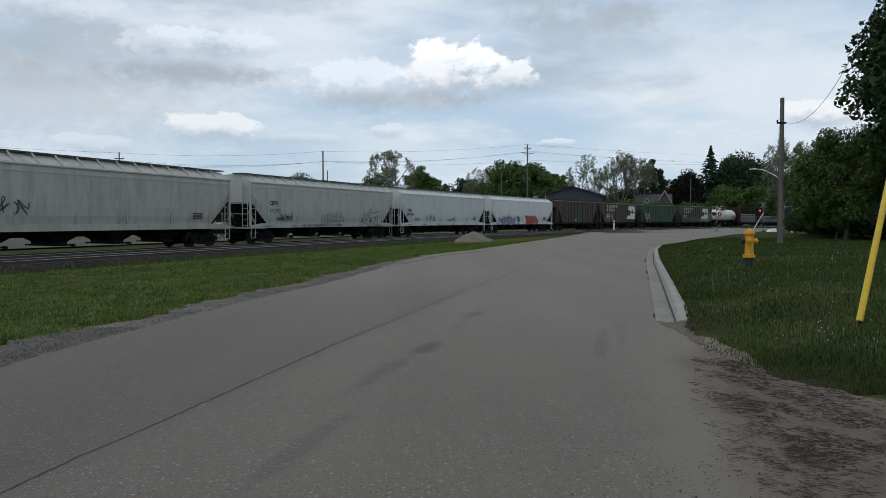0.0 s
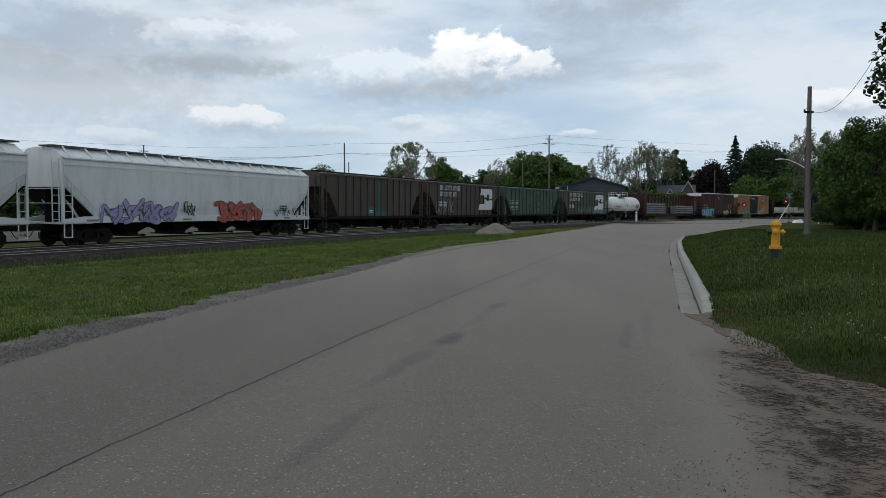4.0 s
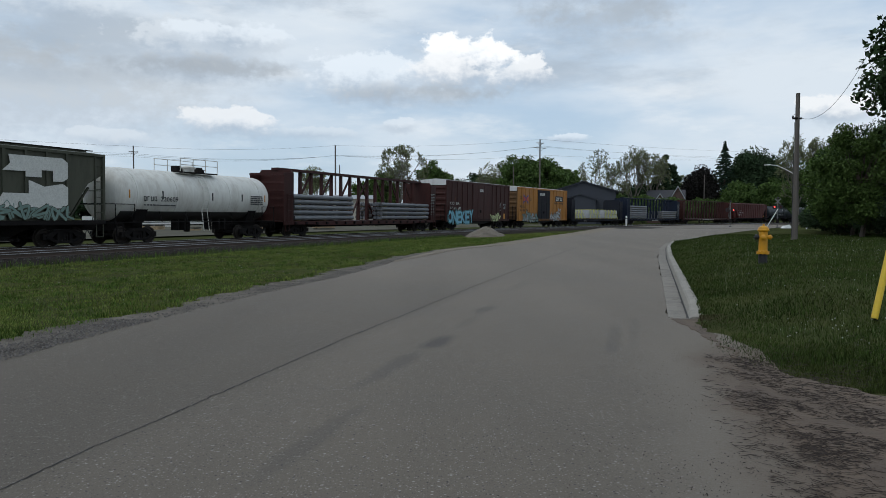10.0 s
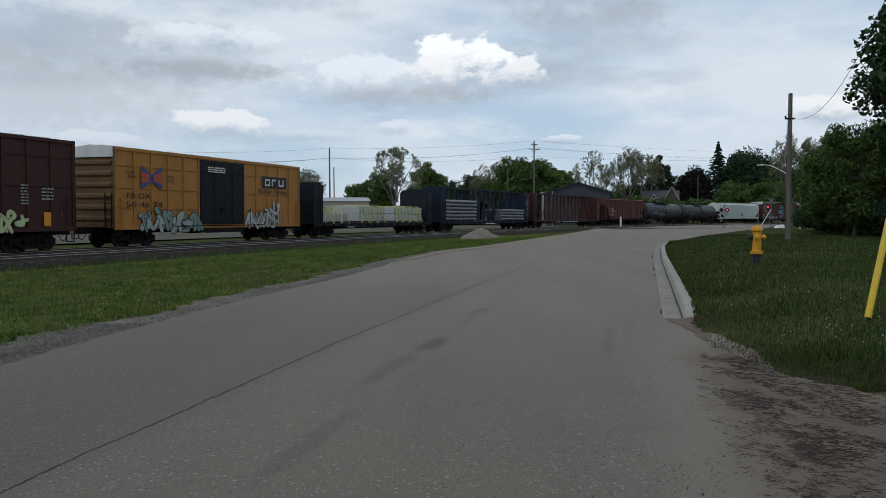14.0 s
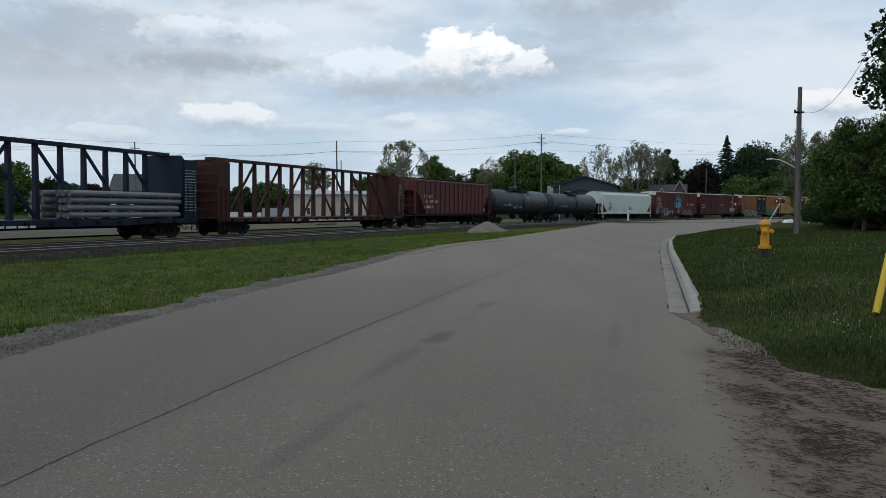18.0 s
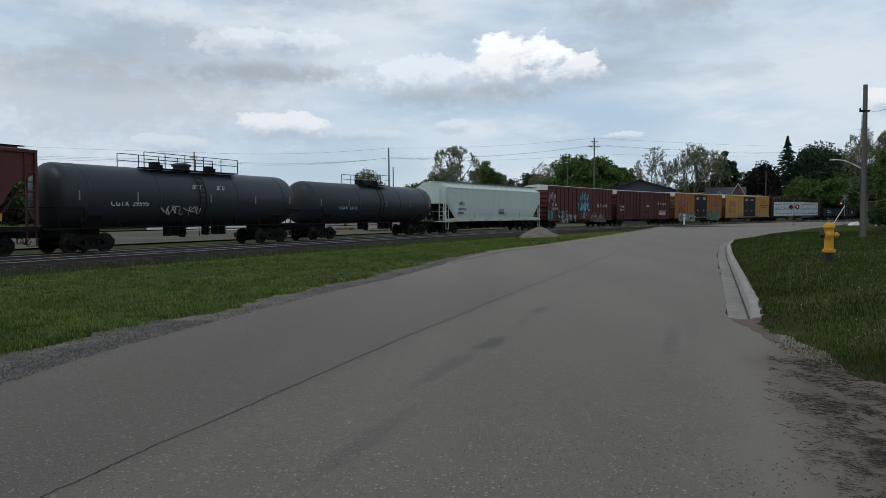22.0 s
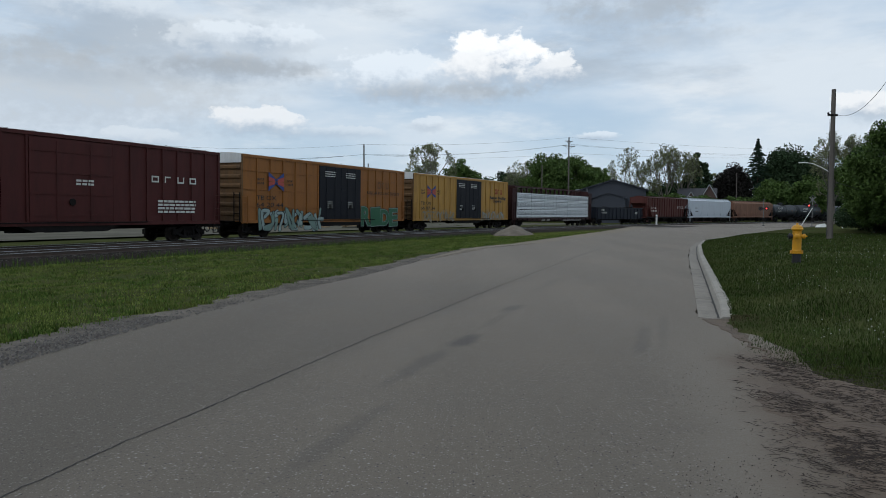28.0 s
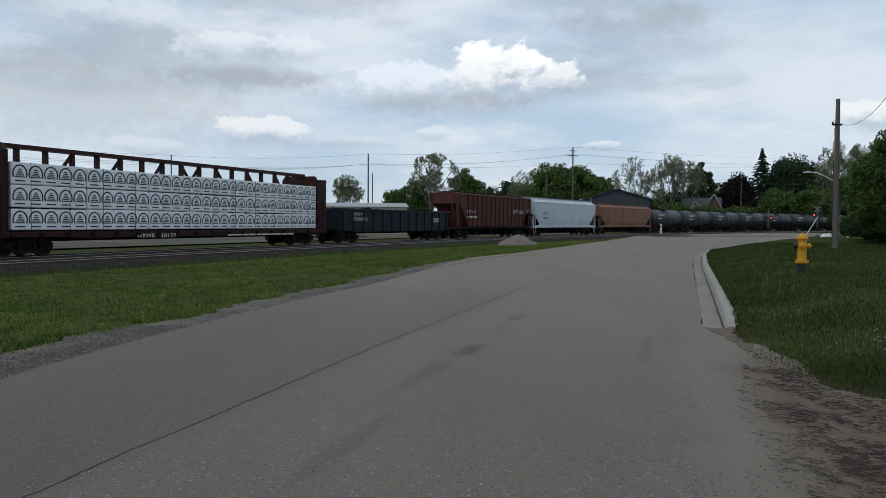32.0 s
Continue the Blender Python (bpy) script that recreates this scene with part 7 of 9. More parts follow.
    wildstyle(v, -9.6 + 1.5, 0.55, 6.3, 1.25, 9, (SPRAY["sage"], SPRAY["pale"]), PK, 101, thick=0.26)
    throw_up(v, "RIDE", -9.6 + 12.7, 0.66, 5.4, 1.2, SPRAY["green"], SPRAY["sage"], 17, halo=PK, label="dark green graffiti lettering")
    blocks(w, -9.8 + 16.2, 3.55, 1.9, 0.5, 3, paint("faded_red", (0.30, 0.06, 0.03)), y=-1.512)
    for i2, body in enumerate(("Railcar Pooling", "Experts")):
        lettering(w, body, -9.8 + (15.0 if i2 == 0 else 15.9), 3.05 - 0.32 * i2, 0.26, PK, 4.0 if i2 == 0 else 2.0, y=-1.512, grow=0.014, shear=0.2)
    wildstyle(w, -9.8 + 1.6, 0.9, 5.6, 0.9, 12, (yel2, FADED), FADED, 102, thick=0.0)
    wildstyle(w, -9.8 + 13.2, 1.0, 5.2, 0.85, 14, (FADED, yel2, SPRAY["grey"]), FADED, 103, thick=0.0)
    # X: centerbeam with wrapped lumber
    x = couple(centerbeam("dark red centerbeam flat car stacked with white-wrapped lumber", 23.3, paint("centerbeam_wine", (0.034, 0.011, 0.010), (0.018, 0.011, 0.010), 0.5), G_TRAIN, 4.72), 483.8, 23.3)
    wrap = material("lumber_wrap", (0.80, 0.83, 0.84), 0.38, 0, 0.06, 1.6, 5, 1.0, (0.50, 0.53, 0.57), 0.5, (2.2, 1.0, 0.8))
    for side in (-1, 1):
        for lay in range(3):
            for k2 in range(6):
                a0 = -10.5 + k2 * 3.5
                bm = bmesh.new()
                ya, yb = sorted((side * 0.32, side * 1.44))
                z0 = 1.15 + lay * 0.93
                box(bm, a0 + 0.02, a0 + 3.48, ya, yb, z0, z0 + 0.885 + 0.012 * ((k2 * 7 + lay * 3) % 4 - 2))
                bmesh.ops.bevel(bm, geom=bm.edges[:], offset=0.035, segments=2, affect="EDGES")
                pk = part("lumber_pack", bm, wrap, x, "white printed lumber wrap")
                if side < 0:
                    bm = bmesh.new()
                    for e2 in range(5):
                        cx, cz, rr = a0 + 0.38 + e2 * 0.69, z0 + 0.47, 0.30
                        pts = [(cx + rr * math.cos(t2), cz - 0.05 + rr * 1.15 * math.sin(t2)) for t2 in np.linspace(-0.45, math.pi + 0.45, 14)]
                        for (ax, az), (bx, bz) in zip(pts, pts[1:]):
                            beam(bm, (ax, -1.446, az), (bx, -1.446, bz), 0.004, 0.06)
                        for q2 in range(5):
                            ww = 0.07 + 0.035 * q2
                            box(bm, cx - ww, cx + ww, -1.448, -1.444, cz + 0.10 - 0.075 * q2, cz + 0.145 - 0.075 * q2)
                        box(bm, cx - 0.22, cx + 0.22, -1.448, -1.444, cz - 0.36, cz - 0.31)
                    part("printed_mark", bm, PRINT, pk)
                    for sx in (0.85, 2.65):
                        bm = bmesh.new()
                        box(bm, a0 + sx - 0.012, a0 + sx + 0.012, -1.451, -1.447, z0 + 0.01, z0 + 0.90)
                        part("strap", bm, PK, pk)
    lettering(x, "20159", -2.8, 0.74, 0.20, PW, 1.0, y=-1.462)
    lettering(x, "WRWK", -4.3, 0.74, 0.20, PW, 1.15, y=-1.462)
    bars(x, 2.0, 0.76, 6.0, 0.14, PW, 1, 35, y=-1.462, word=0.5)
    # Y: gondola
    yb = paint("gondola_navy", (0.015, 0.019, 0.028), (0.025, 0.02, 0.018), 0.4)
    y = couple(gondola("dark blue-black gondola filled with scrap", 17.0, yb, G_TRAIN, 2.5), 508.6, 17.0)
    lettering(y, "DLRX", -8.5 + 1.7, 2.05, 0.2, PW, 1.2, y=-1.515)
    lettering(y, "52003 5", -8.5 + 1.7, 1.68, 0.22, PW, 1.8, y=-1.515)
    bars(y, 5.4, 1.6, 1.4, 0.4, PW, 2, 36, y=-1.43, word=0.3)
    # Z, AA, BB
    z = couple(ribbed_hopper("dark oxide red ribbed covered hopper", 16.8, paint("ribbed_oxide", (0.085, 0.027, 0.022), (0.03, 0.018, 0.017), 0.5), G_TRAIN, 16), 527.4, 16.8)
    blocks(z, -8.4 + 1.8, 2.5, 1.8, 0.26, 4, PW, (1,), y=-1.436)
    bars(z, -8.4 + 1.8, 2.05, 2.0, 0.28, PW, 1, 37, y=-1.436, word=0.3)
    blocks(z, 3.8, 2.6, 2.6, 0.34, 4, PW, (0, 1, 2), y=-1.512)
    aa = couple(covered_hopper("clean light blue-grey covered hopper", 18.7, paint("hopper_steelgrey", (0.52, 0.57, 0.62), (0.2, 0.2, 0.2), 0.15, 0.4, 0.04), G_TRAIN, top=4.6), 545.1, 18.7)
    blocks(aa, -9.3 + 2.4, 2.6, 1.1, 0.24, 4, PK, y=-1.515)
    bars(aa, -9.3 + 2.4, 2.1, 1.2, 0.26, PK, 1, 38, y=-1.515, word=0.3)
    bb = couple(covered_hopper("rust-stained tan covered hopper", 18.8, paint("hopper_tan", (0.24, 0.13, 0.088), (0.10, 0.045, 0.03), 0.7, 0.7, 0.2), G_TRAIN, 3, top=4.4), 565.4, 18.8)
    # the string of black tank cars
    first = tank_car("short black tank car with a white stencil", 12.2, tblack, G_TRAIN, 1.42, 2.44, 1.1)
    blocks(first, -4.0, 2.85, 2.4, 0.34, 8, PW, y=-1.40)
    bars(first, -4.0, 2.35, 1.6, 0.24, PW, 1, 39, y=-1.44, word=0.3)
    couple(first, 585.0, 12.2)
    for k2 in range(1, 8):
        couple(copy_thing(first, pose(0, 0, 0)), 585.0 + 12.9 * k2, 12.2)


PRINT = material("print_navy", (0.012, 0.032, 0.048), 0.5, 0, 0.15)


def car_pose(s0, L, t):
    """A car's pose as its two trucks follow the curve, leaning with the cant."""
    c, a = s0 + L / 2 - SPEED * t, L / 2 - 1.9
    ax, ay, _ = on_track(c - a, MAIN)
    bx, by, _ = on_track(c + a, MAIN)
    return pose((ax + bx) / 2, (ay + by) / 2, RAIL_Z, 0.8, 0, math.degrees(math.atan2(by - ay, bx - ax)))


def motions():
    for car, s0, L in TRAIN:
        walk(car, [(t, car_pose(s0, L, t)) for t in np.arange(0, 32.01, 1.0)])
    # all wheels in one position on their trucks roll alike, so they share one action
    for (u, y), wheels in WHEELS.items():
        sgn, rz = (-1, 0) if y < 0 else (1, 180)
        walk(wheels[0], [(k / FPS, pose(u, y, 0.43, 0, sgn * math.degrees(SPEED * k / FPS / 0.43), rz)) for k in range(32 * FPS + 1)])
        first = wheels[0].animation_data
        for other in wheels[1:]:
            other.rotation_mode = "QUATERNION"
            keys = other.animation_data_create()
            keys.action = first.action
            keys.action_slot = first.action_slot

# ---- trees ----
def leaf_mat(name, c, isl=0.4):
    return material(name, c, 0.65, 0, 0.3, 0.35, 5, 0.0, tuple(q * 0.45 for q in c), 0.5, island=isl, spec=0.1)


LEAF = leaf_mat("leaf_green", (0.070, 0.115, 0.030))
LEAF_PALE = leaf_mat("leaf_spring", (0.150, 0.170, 0.080))
LEAF_DARK = leaf_mat("leaf_dark", (0.034, 0.058, 0.027))
LEAF_RED = leaf_mat("leaf_copper", (0.020, 0.018, 0.016))
LEAF_MAPLE = leaf_mat("leaf_maple", (0.032, 0.058, 0.021))
TWIG = material("pale_twigs", (0.15, 0.135, 0.115), 0.9, 0, 0.25, 3, 20, 0.3)
NEEDLE = leaf_mat("needles", (0.022, 0.042, 0.026))


def crown_points(rnd, h, w, base, lobes, fill, cone=0.0):
    """Lobes of foliage through an egg-shaped crown, most of them towards its skin."""
    out = []
    zc, hz = (h + base) / 2, (h - base) / 2
    for k in range(lobes):
        d = rnd.normal(0, 1, 3)
        d /= np.linalg.norm(d)
        if k == 0:
            d = np.array([0.05, 0.05, 1.0])
        r = rnd.uniform(0.09, 0.16) * w * fill
        f = (0.45 + 0.55 * rnd.rand() ** 0.5) * (1 + 0.10 * rnd.normal())
        z = zc + d[2] * f * max(0.2, hz - r * 0.8)
        q = (1 - cone * max(0, (z - base) / (h - base)) ** 1.2)
        out.append((d[0] * f * (w / 2 - r * 0.7) * q, d[1] * f * (w / 2 - r * 0.7) * q, z, r))
    return out


def tree(x, y, h, w, leaf, seed, label, base=0.22, leaves=2600, size=0.30, lobes=26, fill=1.0, bare=0.0, z0=None, name="tree", group="", twigs=0, cone=0.0):
    rnd = np.random.RandomState(seed)
    z0 = float(ground_z(x, y)[0]) - 0.05 if z0 is None else z0
    root = thing(name, label, "tree", pose(x, y, z0, 0, 0, seed * 37 % 360), group)
    L = crown_points(rnd, h, w, h * base, lobes, fill, cone)
    bm = bmesh.new()
    th = h * (0.55 if bare < 0.5 else 0.75)
    pts = [Vector((0, 0, 0))]
    for k in range(1, 6):
        pts.append(Vector((rnd.normal(0, 0.012 * h), rnd.normal(0, 0.012 * h), th * k / 5)))
    r0 = 0.016 * h + 0.05
    for k, (a, b) in enumerate(zip(pts, pts[1:])):
        tube(bm, a, b, r0 * (1 - 0.15 * k), r0 * (1 - 0.15 * (k + 1)), n=7)
    for q in L:
        k = min(4, max(1, int(5 * (q[2] * 0.62) / th)))
        s, e = pts[k], Vector(q[:3])
        mid = (s + e) / 2 + Vector((0, 0, -0.05 * h * rnd.rand()))
        rr = r0 * 0.30
        tube(bm, s, mid, rr, rr * 0.6, n=5)
        tube(bm, mid, e, rr * 0.6, rr * 0.25, n=5)
        for _ in range(twigs):
            d = Vector(rnd.normal(0, 1, 3))
            d.z = abs(d.z) + 0.4
            tip = e + d.normalized() * rnd.uniform(0.06, 0.13) * h
            st = mid.lerp(e, rnd.rand())
            tube(bm, st, tip, rr * 0.28, rr * 0.10, n=4)
    part("trunk", bm, BARK, root)
    per = max(1, leaves // lobes)
    C = np.repeat(np.array([q[:3] for q in L]), per, 0)
    R = np.repeat(np.array([q[3] for q in L]), per)
    n = len(C)
    d = rnd.normal(0, 1, (n, 3))
    d /= np.linalg.norm(d, axis=1)[:, None]
    rad = rnd.rand(n) ** 0.45 * R
    P = C + d * rad[:, None] * np.array([1.15, 1.15, 0.85])
    u = rnd.normal(0, 1, (n, 3))
    u /= np.linalg.norm(u, axis=1)[:, None]
    v = np.cross(u, rnd.normal(0, 1, (n, 3)))
    v /= np.linalg.norm(v, axis=1)[:, None]
    sz = size * (0.55 + 0.9 * rnd.rand(n))[:, None]
    V = np.stack([P - u * sz, P - v * sz * 0.55, P + u * sz, P + v * sz * 0.55], 1).reshape(-1, 3)
    F = np.arange(4 * n).reshape(-1, 4)
    share("crown", mesh_from("crown", V, F, leaf), root)
    return root


def spring_tree(x, y, h, w, leaf, seed, label, group):
    """An open crown: limbs fork four times and carry thin young leaves on their twigs."""
    rnd = np.random.RandomState(seed)
    root = thing("tree", label, "tree", pose(x, y, -0.1, 0, 0, seed * 37 % 360), group)
    sticks, tips = [], []

    def grow(p, d, length, r, depth):
        e = p + d * length
        sticks.append((p, e, r, r * 0.62))
        if depth == 0:
            tips.append((p, e))
            return
        for k in range(3 if depth > 1 else 4):
            q = Vector(rnd.normal(0, 1, 3))
            q = (q - d * q.dot(d)).normalized()
            nd = (d + q * rnd.uniform(0.45, 1.0) + Vector((0, 0, 0.08))).normalized()
            f = rnd.uniform(0.45, 1.0) if k else 1.0
            grow(p + d * length * f, nd, length * rnd.uniform(0.62, 0.82), r * 0.58, depth - 1)

    top = Vector((0, 0, 0.24))
    sticks.append((Vector((0, 0, 0)), top, 0.017, 0.013))
    for k in range(6):
        a = math.tau * k / 6 + rnd.normal(0, 0.3)
        s = rnd.uniform(0.35, 1.1)
        grow(top * rnd.uniform(0.6, 1.0), Vector((math.cos(a) * s, math.sin(a) * s, 1)).normalized(), rnd.uniform(0.24, 0.32), 0.009, 4)
    E = np.array([e for _, e, _, _ in sticks])
    sz = h / E[:, 2].max()
    sx = w / 2 / np.percentile(np.hypot(E[:, 0], E[:, 1]), 98)
    S = Vector((sx * 1.25, sx * 1.25, sz * 1.1))

    def dome(p):
        """Stray shoots are drawn back to a rounded crown."""
        p = p * S
        c = Vector((0, 0, 0.56 * h))
        d = p - c
        f = math.sqrt((d.x ** 2 + d.y ** 2) / (w / 2) ** 2 + (d.z / (0.44 * h)) ** 2)
        return p if f < 0.85 or p.z < 0.26 * h else c + d * ((0.85 + 0.25 * (f - 0.85) / (0.3 + f - 0.85)) / f)

    bm = bmesh.new()
    for p, e, r, q in sticks:
        tube(bm, dome(p), dome(e), max(0.022, r * h), max(0.016, q * h), n=4 if r < 0.006 else 7)
    part("trunk", bm, TWIG, root)
    A = np.array([dome(p) for p, _ in tips])
    B = np.array([dome(e) for _, e in tips])
    per = 9
    n = len(A) * per
    f = rnd.uniform(0.2, 1.15, n)[:, None]
    P = np.repeat(A, per, 0) * (1 - f) + np.repeat(B, per, 0) * f + rnd.normal(0, 0.16, (n, 3))
    u = rnd.normal(0, 1, (n, 3))
    u /= np.linalg.norm(u, axis=1)[:, None]
    v = np.cross(u, rnd.normal(0, 1, (n, 3)))
    v /= np.linalg.norm(v, axis=1)[:, None]
    k = (0.10 + 0.10 * rnd.rand(n))[:, None]
    V = np.stack([P - u * k, P - v * k * 0.6, P + u * k, P + v * k * 0.6], 1).reshape(-1, 3)
    share("crown", mesh_from("crown", V, np.arange(4 * n).reshape(-1, 4), leaf), root)


def conifer(x, y, h, w, seed, label):
    rnd = np.random.RandomState(seed)
    root = thing("conifer", label, "tree", pose(x, y, -0.1))
    bm = bmesh.new()
    tube(bm, (0, 0, 0), (0, 0, h * 0.98), 0.02 * h, 0.02, n=7)
    V, F = [], []
    for z0 in np.arange(0.12 * h, h, 0.03 * h):
        f = 1 - z0 / h
        for k in range(12):
            a = rnd.uniform(0, math.tau)
            r = w / 2 * f * rnd.uniform(0.45, 1.15) + 0.1
            z = z0 + rnd.normal(0, 0.016 * h)
            tip = Vector((r * math.cos(a), r * math.sin(a), z - 0.12 * r))
            tube(bm, (0, 0, z), tip, 0.03, 0.01, n=3)
            for q in np.linspace(0.2, 1, 9):
                c = tip * q + Vector((0, 0, z)) * (1 - q)
                c.z = z - 0.12 * r * q
                s = rnd.uniform(0.3, 0.6)
                b = rnd.uniform(0, math.tau)
                i = len(V)
                V += [(c.x + s * math.cos(b), c.y + s * math.sin(b), c.z - 0.1), (c.x - s * math.cos(b), c.y - s * math.sin(b), c.z - 0.12), (c.x + rnd.normal(0, 0.1), c.y + rnd.normal(0, 0.1), c.z + s * 0.7)]
                F.append((i, i + 1, i + 2))
    part("trunk", bm, BARK, root)
    share("crown", mesh_from("crown", V, F, NEEDLE), root)


def polar(b, d):
    return d * math.sin(radians(b)), d * math.cos(radians(b))


def woods():
    g = "trees behind the railway"
    # bearing, distance, height, width, leaf, leaves, size, fill, bare, label
    spring = "tall tree with thin pale spring leaves"
    full = "leafy green tree behind the railway"
    for i, (b, d, h, w, leaf, n, size, fill, bare, tw, label) in enumerate((
            (-2.9, 150, 15.9, 8.6, LEAF_PALE, 1700, 0.30, 0.8, 1, 5, spring),
            (-0.2, 158, 12.8, 8.0, LEAF, 2400, 0.32, 0.9, 0, 2, full),
            (-4.2, 156, 10.8, 7.0, LEAF, 2000, 0.3, 0.9, 0, 1, full),
            (-5.6, 170, 9.6, 8.0, LEAF, 2000, 0.3, 0.9, 0, 1, full),
            (-9.5, 150, 11.4, 6.0, LEAF_PALE, 1300, 0.3, 0.8, 1, 4, spring),
            (1.8, 185, 11.0, 9.0, LEAF_DARK, 2200, 0.36, 1, 0, 0, full),
            (3.4, 190, 12.0, 9.0, LEAF_DARK, 2200, 0.36, 1, 0, 0, full),
            (4.7, 180, 15.0, 8.0, LEAF_PALE, 1700, 0.32, 0.85, 1, 4, spring),
            (6.5, 176, 16.0, 11.0, LEAF, 3600, 0.36, 1.05, 0, 0, full),
            (8.6, 180, 15.4, 10.5, LEAF, 3600, 0.36, 1.05, 0, 0, full),
            (10.0, 186, 14.0, 8.0, LEAF, 2600, 0.36, 1, 0, 0, full),
            (5.6, 200, 12, 10, LEAF_DARK, 2400, 0.4, 1, 0, 0, full),
            (12.9, 196, 19.0, 10.5, LEAF_PALE, 1500, 0.30, 0.75, 1, 7, spring),
            (15.2, 198, 19.8, 10.0, LEAF_PALE, 1500, 0.30, 0.75, 1, 7, spring),
            (16.6, 202, 18.4, 7.5, LEAF_PALE, 1300, 0.30, 0.75, 1, 7, spring),
            (13.9, 166, 6.4, 7.0, LEAF, 2200, 0.3, 1.1, 0, 0, "low green bush beyond the crossing"),
            (15.9, 170, 6.4, 7.0, LEAF, 2200, 0.3, 1.1, 0, 0, "low green bush beyond the crossing"),
            (18.0, 178, 6.0, 8.0, LEAF, 2200, 0.3, 1.1, 0, 0, "low green bush beyond the crossing"),
            (12.8, 215, 10, 12, LEAF_DARK, 2600, 0.42, 1.1, 0, 0, full),
            (15.6, 215, 11, 12, LEAF_DARK, 2600, 0.42, 1.1, 0, 0, full),
            (17.6, 212, 16.2, 6.4, LEAF_DARK, 3000, 0.38, 1.0, 0, 0, full),
            (18.9, 250, 15, 8, LEAF_PALE, 1200, 0.36, 0.8, 1, 4, spring),
            (20.0, 220, 15.2, 9.0, LEAF_RED, 4600, 0.40, 1.35, 0, 0, "dark copper-red maple behind the railway"),
            (23.6, 228, 20.6, 13.5, LEAF_DARK, 7000, 0.42, 1.5, 0, 0, "broad dark green tree with a domed crown"),
            (25.0, 226, 16.6, 10.0, LEAF_DARK, 4600, 0.42, 1.4, 0, 0, "broad dark green tree with a domed crown"),
            (26.2, 230, 15.0, 12.0, LEAF_DARK, 3600, 0.40, 1.1, 0, 0, full),
            (22.9, 196, 10.2, 9.0, LEAF, 3200, 0.34, 1.05, 0, 0, "bright green rounded tree beyond the crossing"),
            (25.0, 198, 10.5, 9.5, LEAF, 3200, 0.34, 1.05, 0, 0, "bright green rounded tree beyond the crossing"),
            (20.0, 190, 6.2, 8.0, LEAF, 2200, 0.3, 1.1, 0, 0, "low green bush beyond the crossing"),
            (26.6, 170, 18.8, 7.4, LEAF_PALE, 1300, 0.28, 0.75, 1, 7, spring),
            (28.2, 165, 17.6, 7.5, LEAF_PALE, 1300, 0.28, 0.75, 1, 7, spring),
            (-30.7, 150, 10.2, 10, LEAF, 3200, 0.36, 1.05, 0, 0, full),
            (-27.6, 155, 7.4, 8, LEAF_DARK, 2600, 0.36, 1.05, 0, 0, full),
            (-25.4, 160, 6.8, 7, LEAF_RED, 2200, 0.36, 1.05, 0, 0, "dark copper tree beside the white house"),
            (-33.5, 140, 9.0, 10, LEAF, 3200, 0.36, 1.05, 0, 0, full),
            (-36.5, 130, 8.6, 10, LEAF_DARK, 3000, 0.36, 1.05, 0, 0, full),
            (-13.0, 190, 9, 8, LEAF, 2000, 0.36, 1.0, 0, 0, full),
            (-15.0, 180, 7.4, 7, LEAF_DARK, 1800, 0.36, 1.0, 0, 0, full),
            (30.5, 150, 12, 12, LEAF, 3000, 0.36, 1.1, 0, 0, full),
            (33.0, 140, 13, 12, LEAF, 3000, 0.36, 1.1, 0, 0, full))):
        x, y = polar(b, d)
        if bare:
            spring_tree(x, y, h * 1.03, w * 1.4, leaf, 100 + i, label, g)
            continue
        tree(x, y, h * (1.07 if not bare else 1.12), w * (1.2 if not bare else 1.15), leaf, 100 + i, label, 0.04 if not bare else 0.30, n * 6 if not bare else n * 2, size * 0.78, (240 if n > 4500 else 100) if not bare else 46, fill * (1.0 if not bare else 0.8), bare, -0.1, group=g, twigs=tw)
    x, y = polar(21.7, 224)
    conifer(x, y, 22.4, 20.0, 7, "tall dark spruce rising over the other trees")
    # distant tree line that closes the view
    rnd = np.random.RandomState(77)
    V, F = [], []
    for b in np.arange(-65, 66, 0.05):
        for k in range(12):
            x, y = polar(b + rnd.normal(0, 0.1), rnd.uniform(330, 380))
            h = 7.5 + 6.0 * max(0, noise.noise(Vector((b * 0.35, 3, 0)))) + 2.5 * noise.noise(Vector((b * 1.7, 1, 0)))
            z, s = rnd.rand() * max(1.5, h), rnd.uniform(0.5, 1.1)
            i = len(V)
            a = rnd.uniform(0, 3.14)
            V += [(x - s * math.cos(a), y - s * math.sin(a), z - 0.4), (x + s * math.cos(a), y + s * math.sin(a), z - 0.3), (x + rnd.normal(0, 0.4), y, z + s)]
            F.append((i, i + 1, i + 2))
    tagged(new("far_woods", mesh_from("far_woods", V, F, LEAF_DARK)), "distant dark line of trees on the horizon", "woods", kind="stuff")


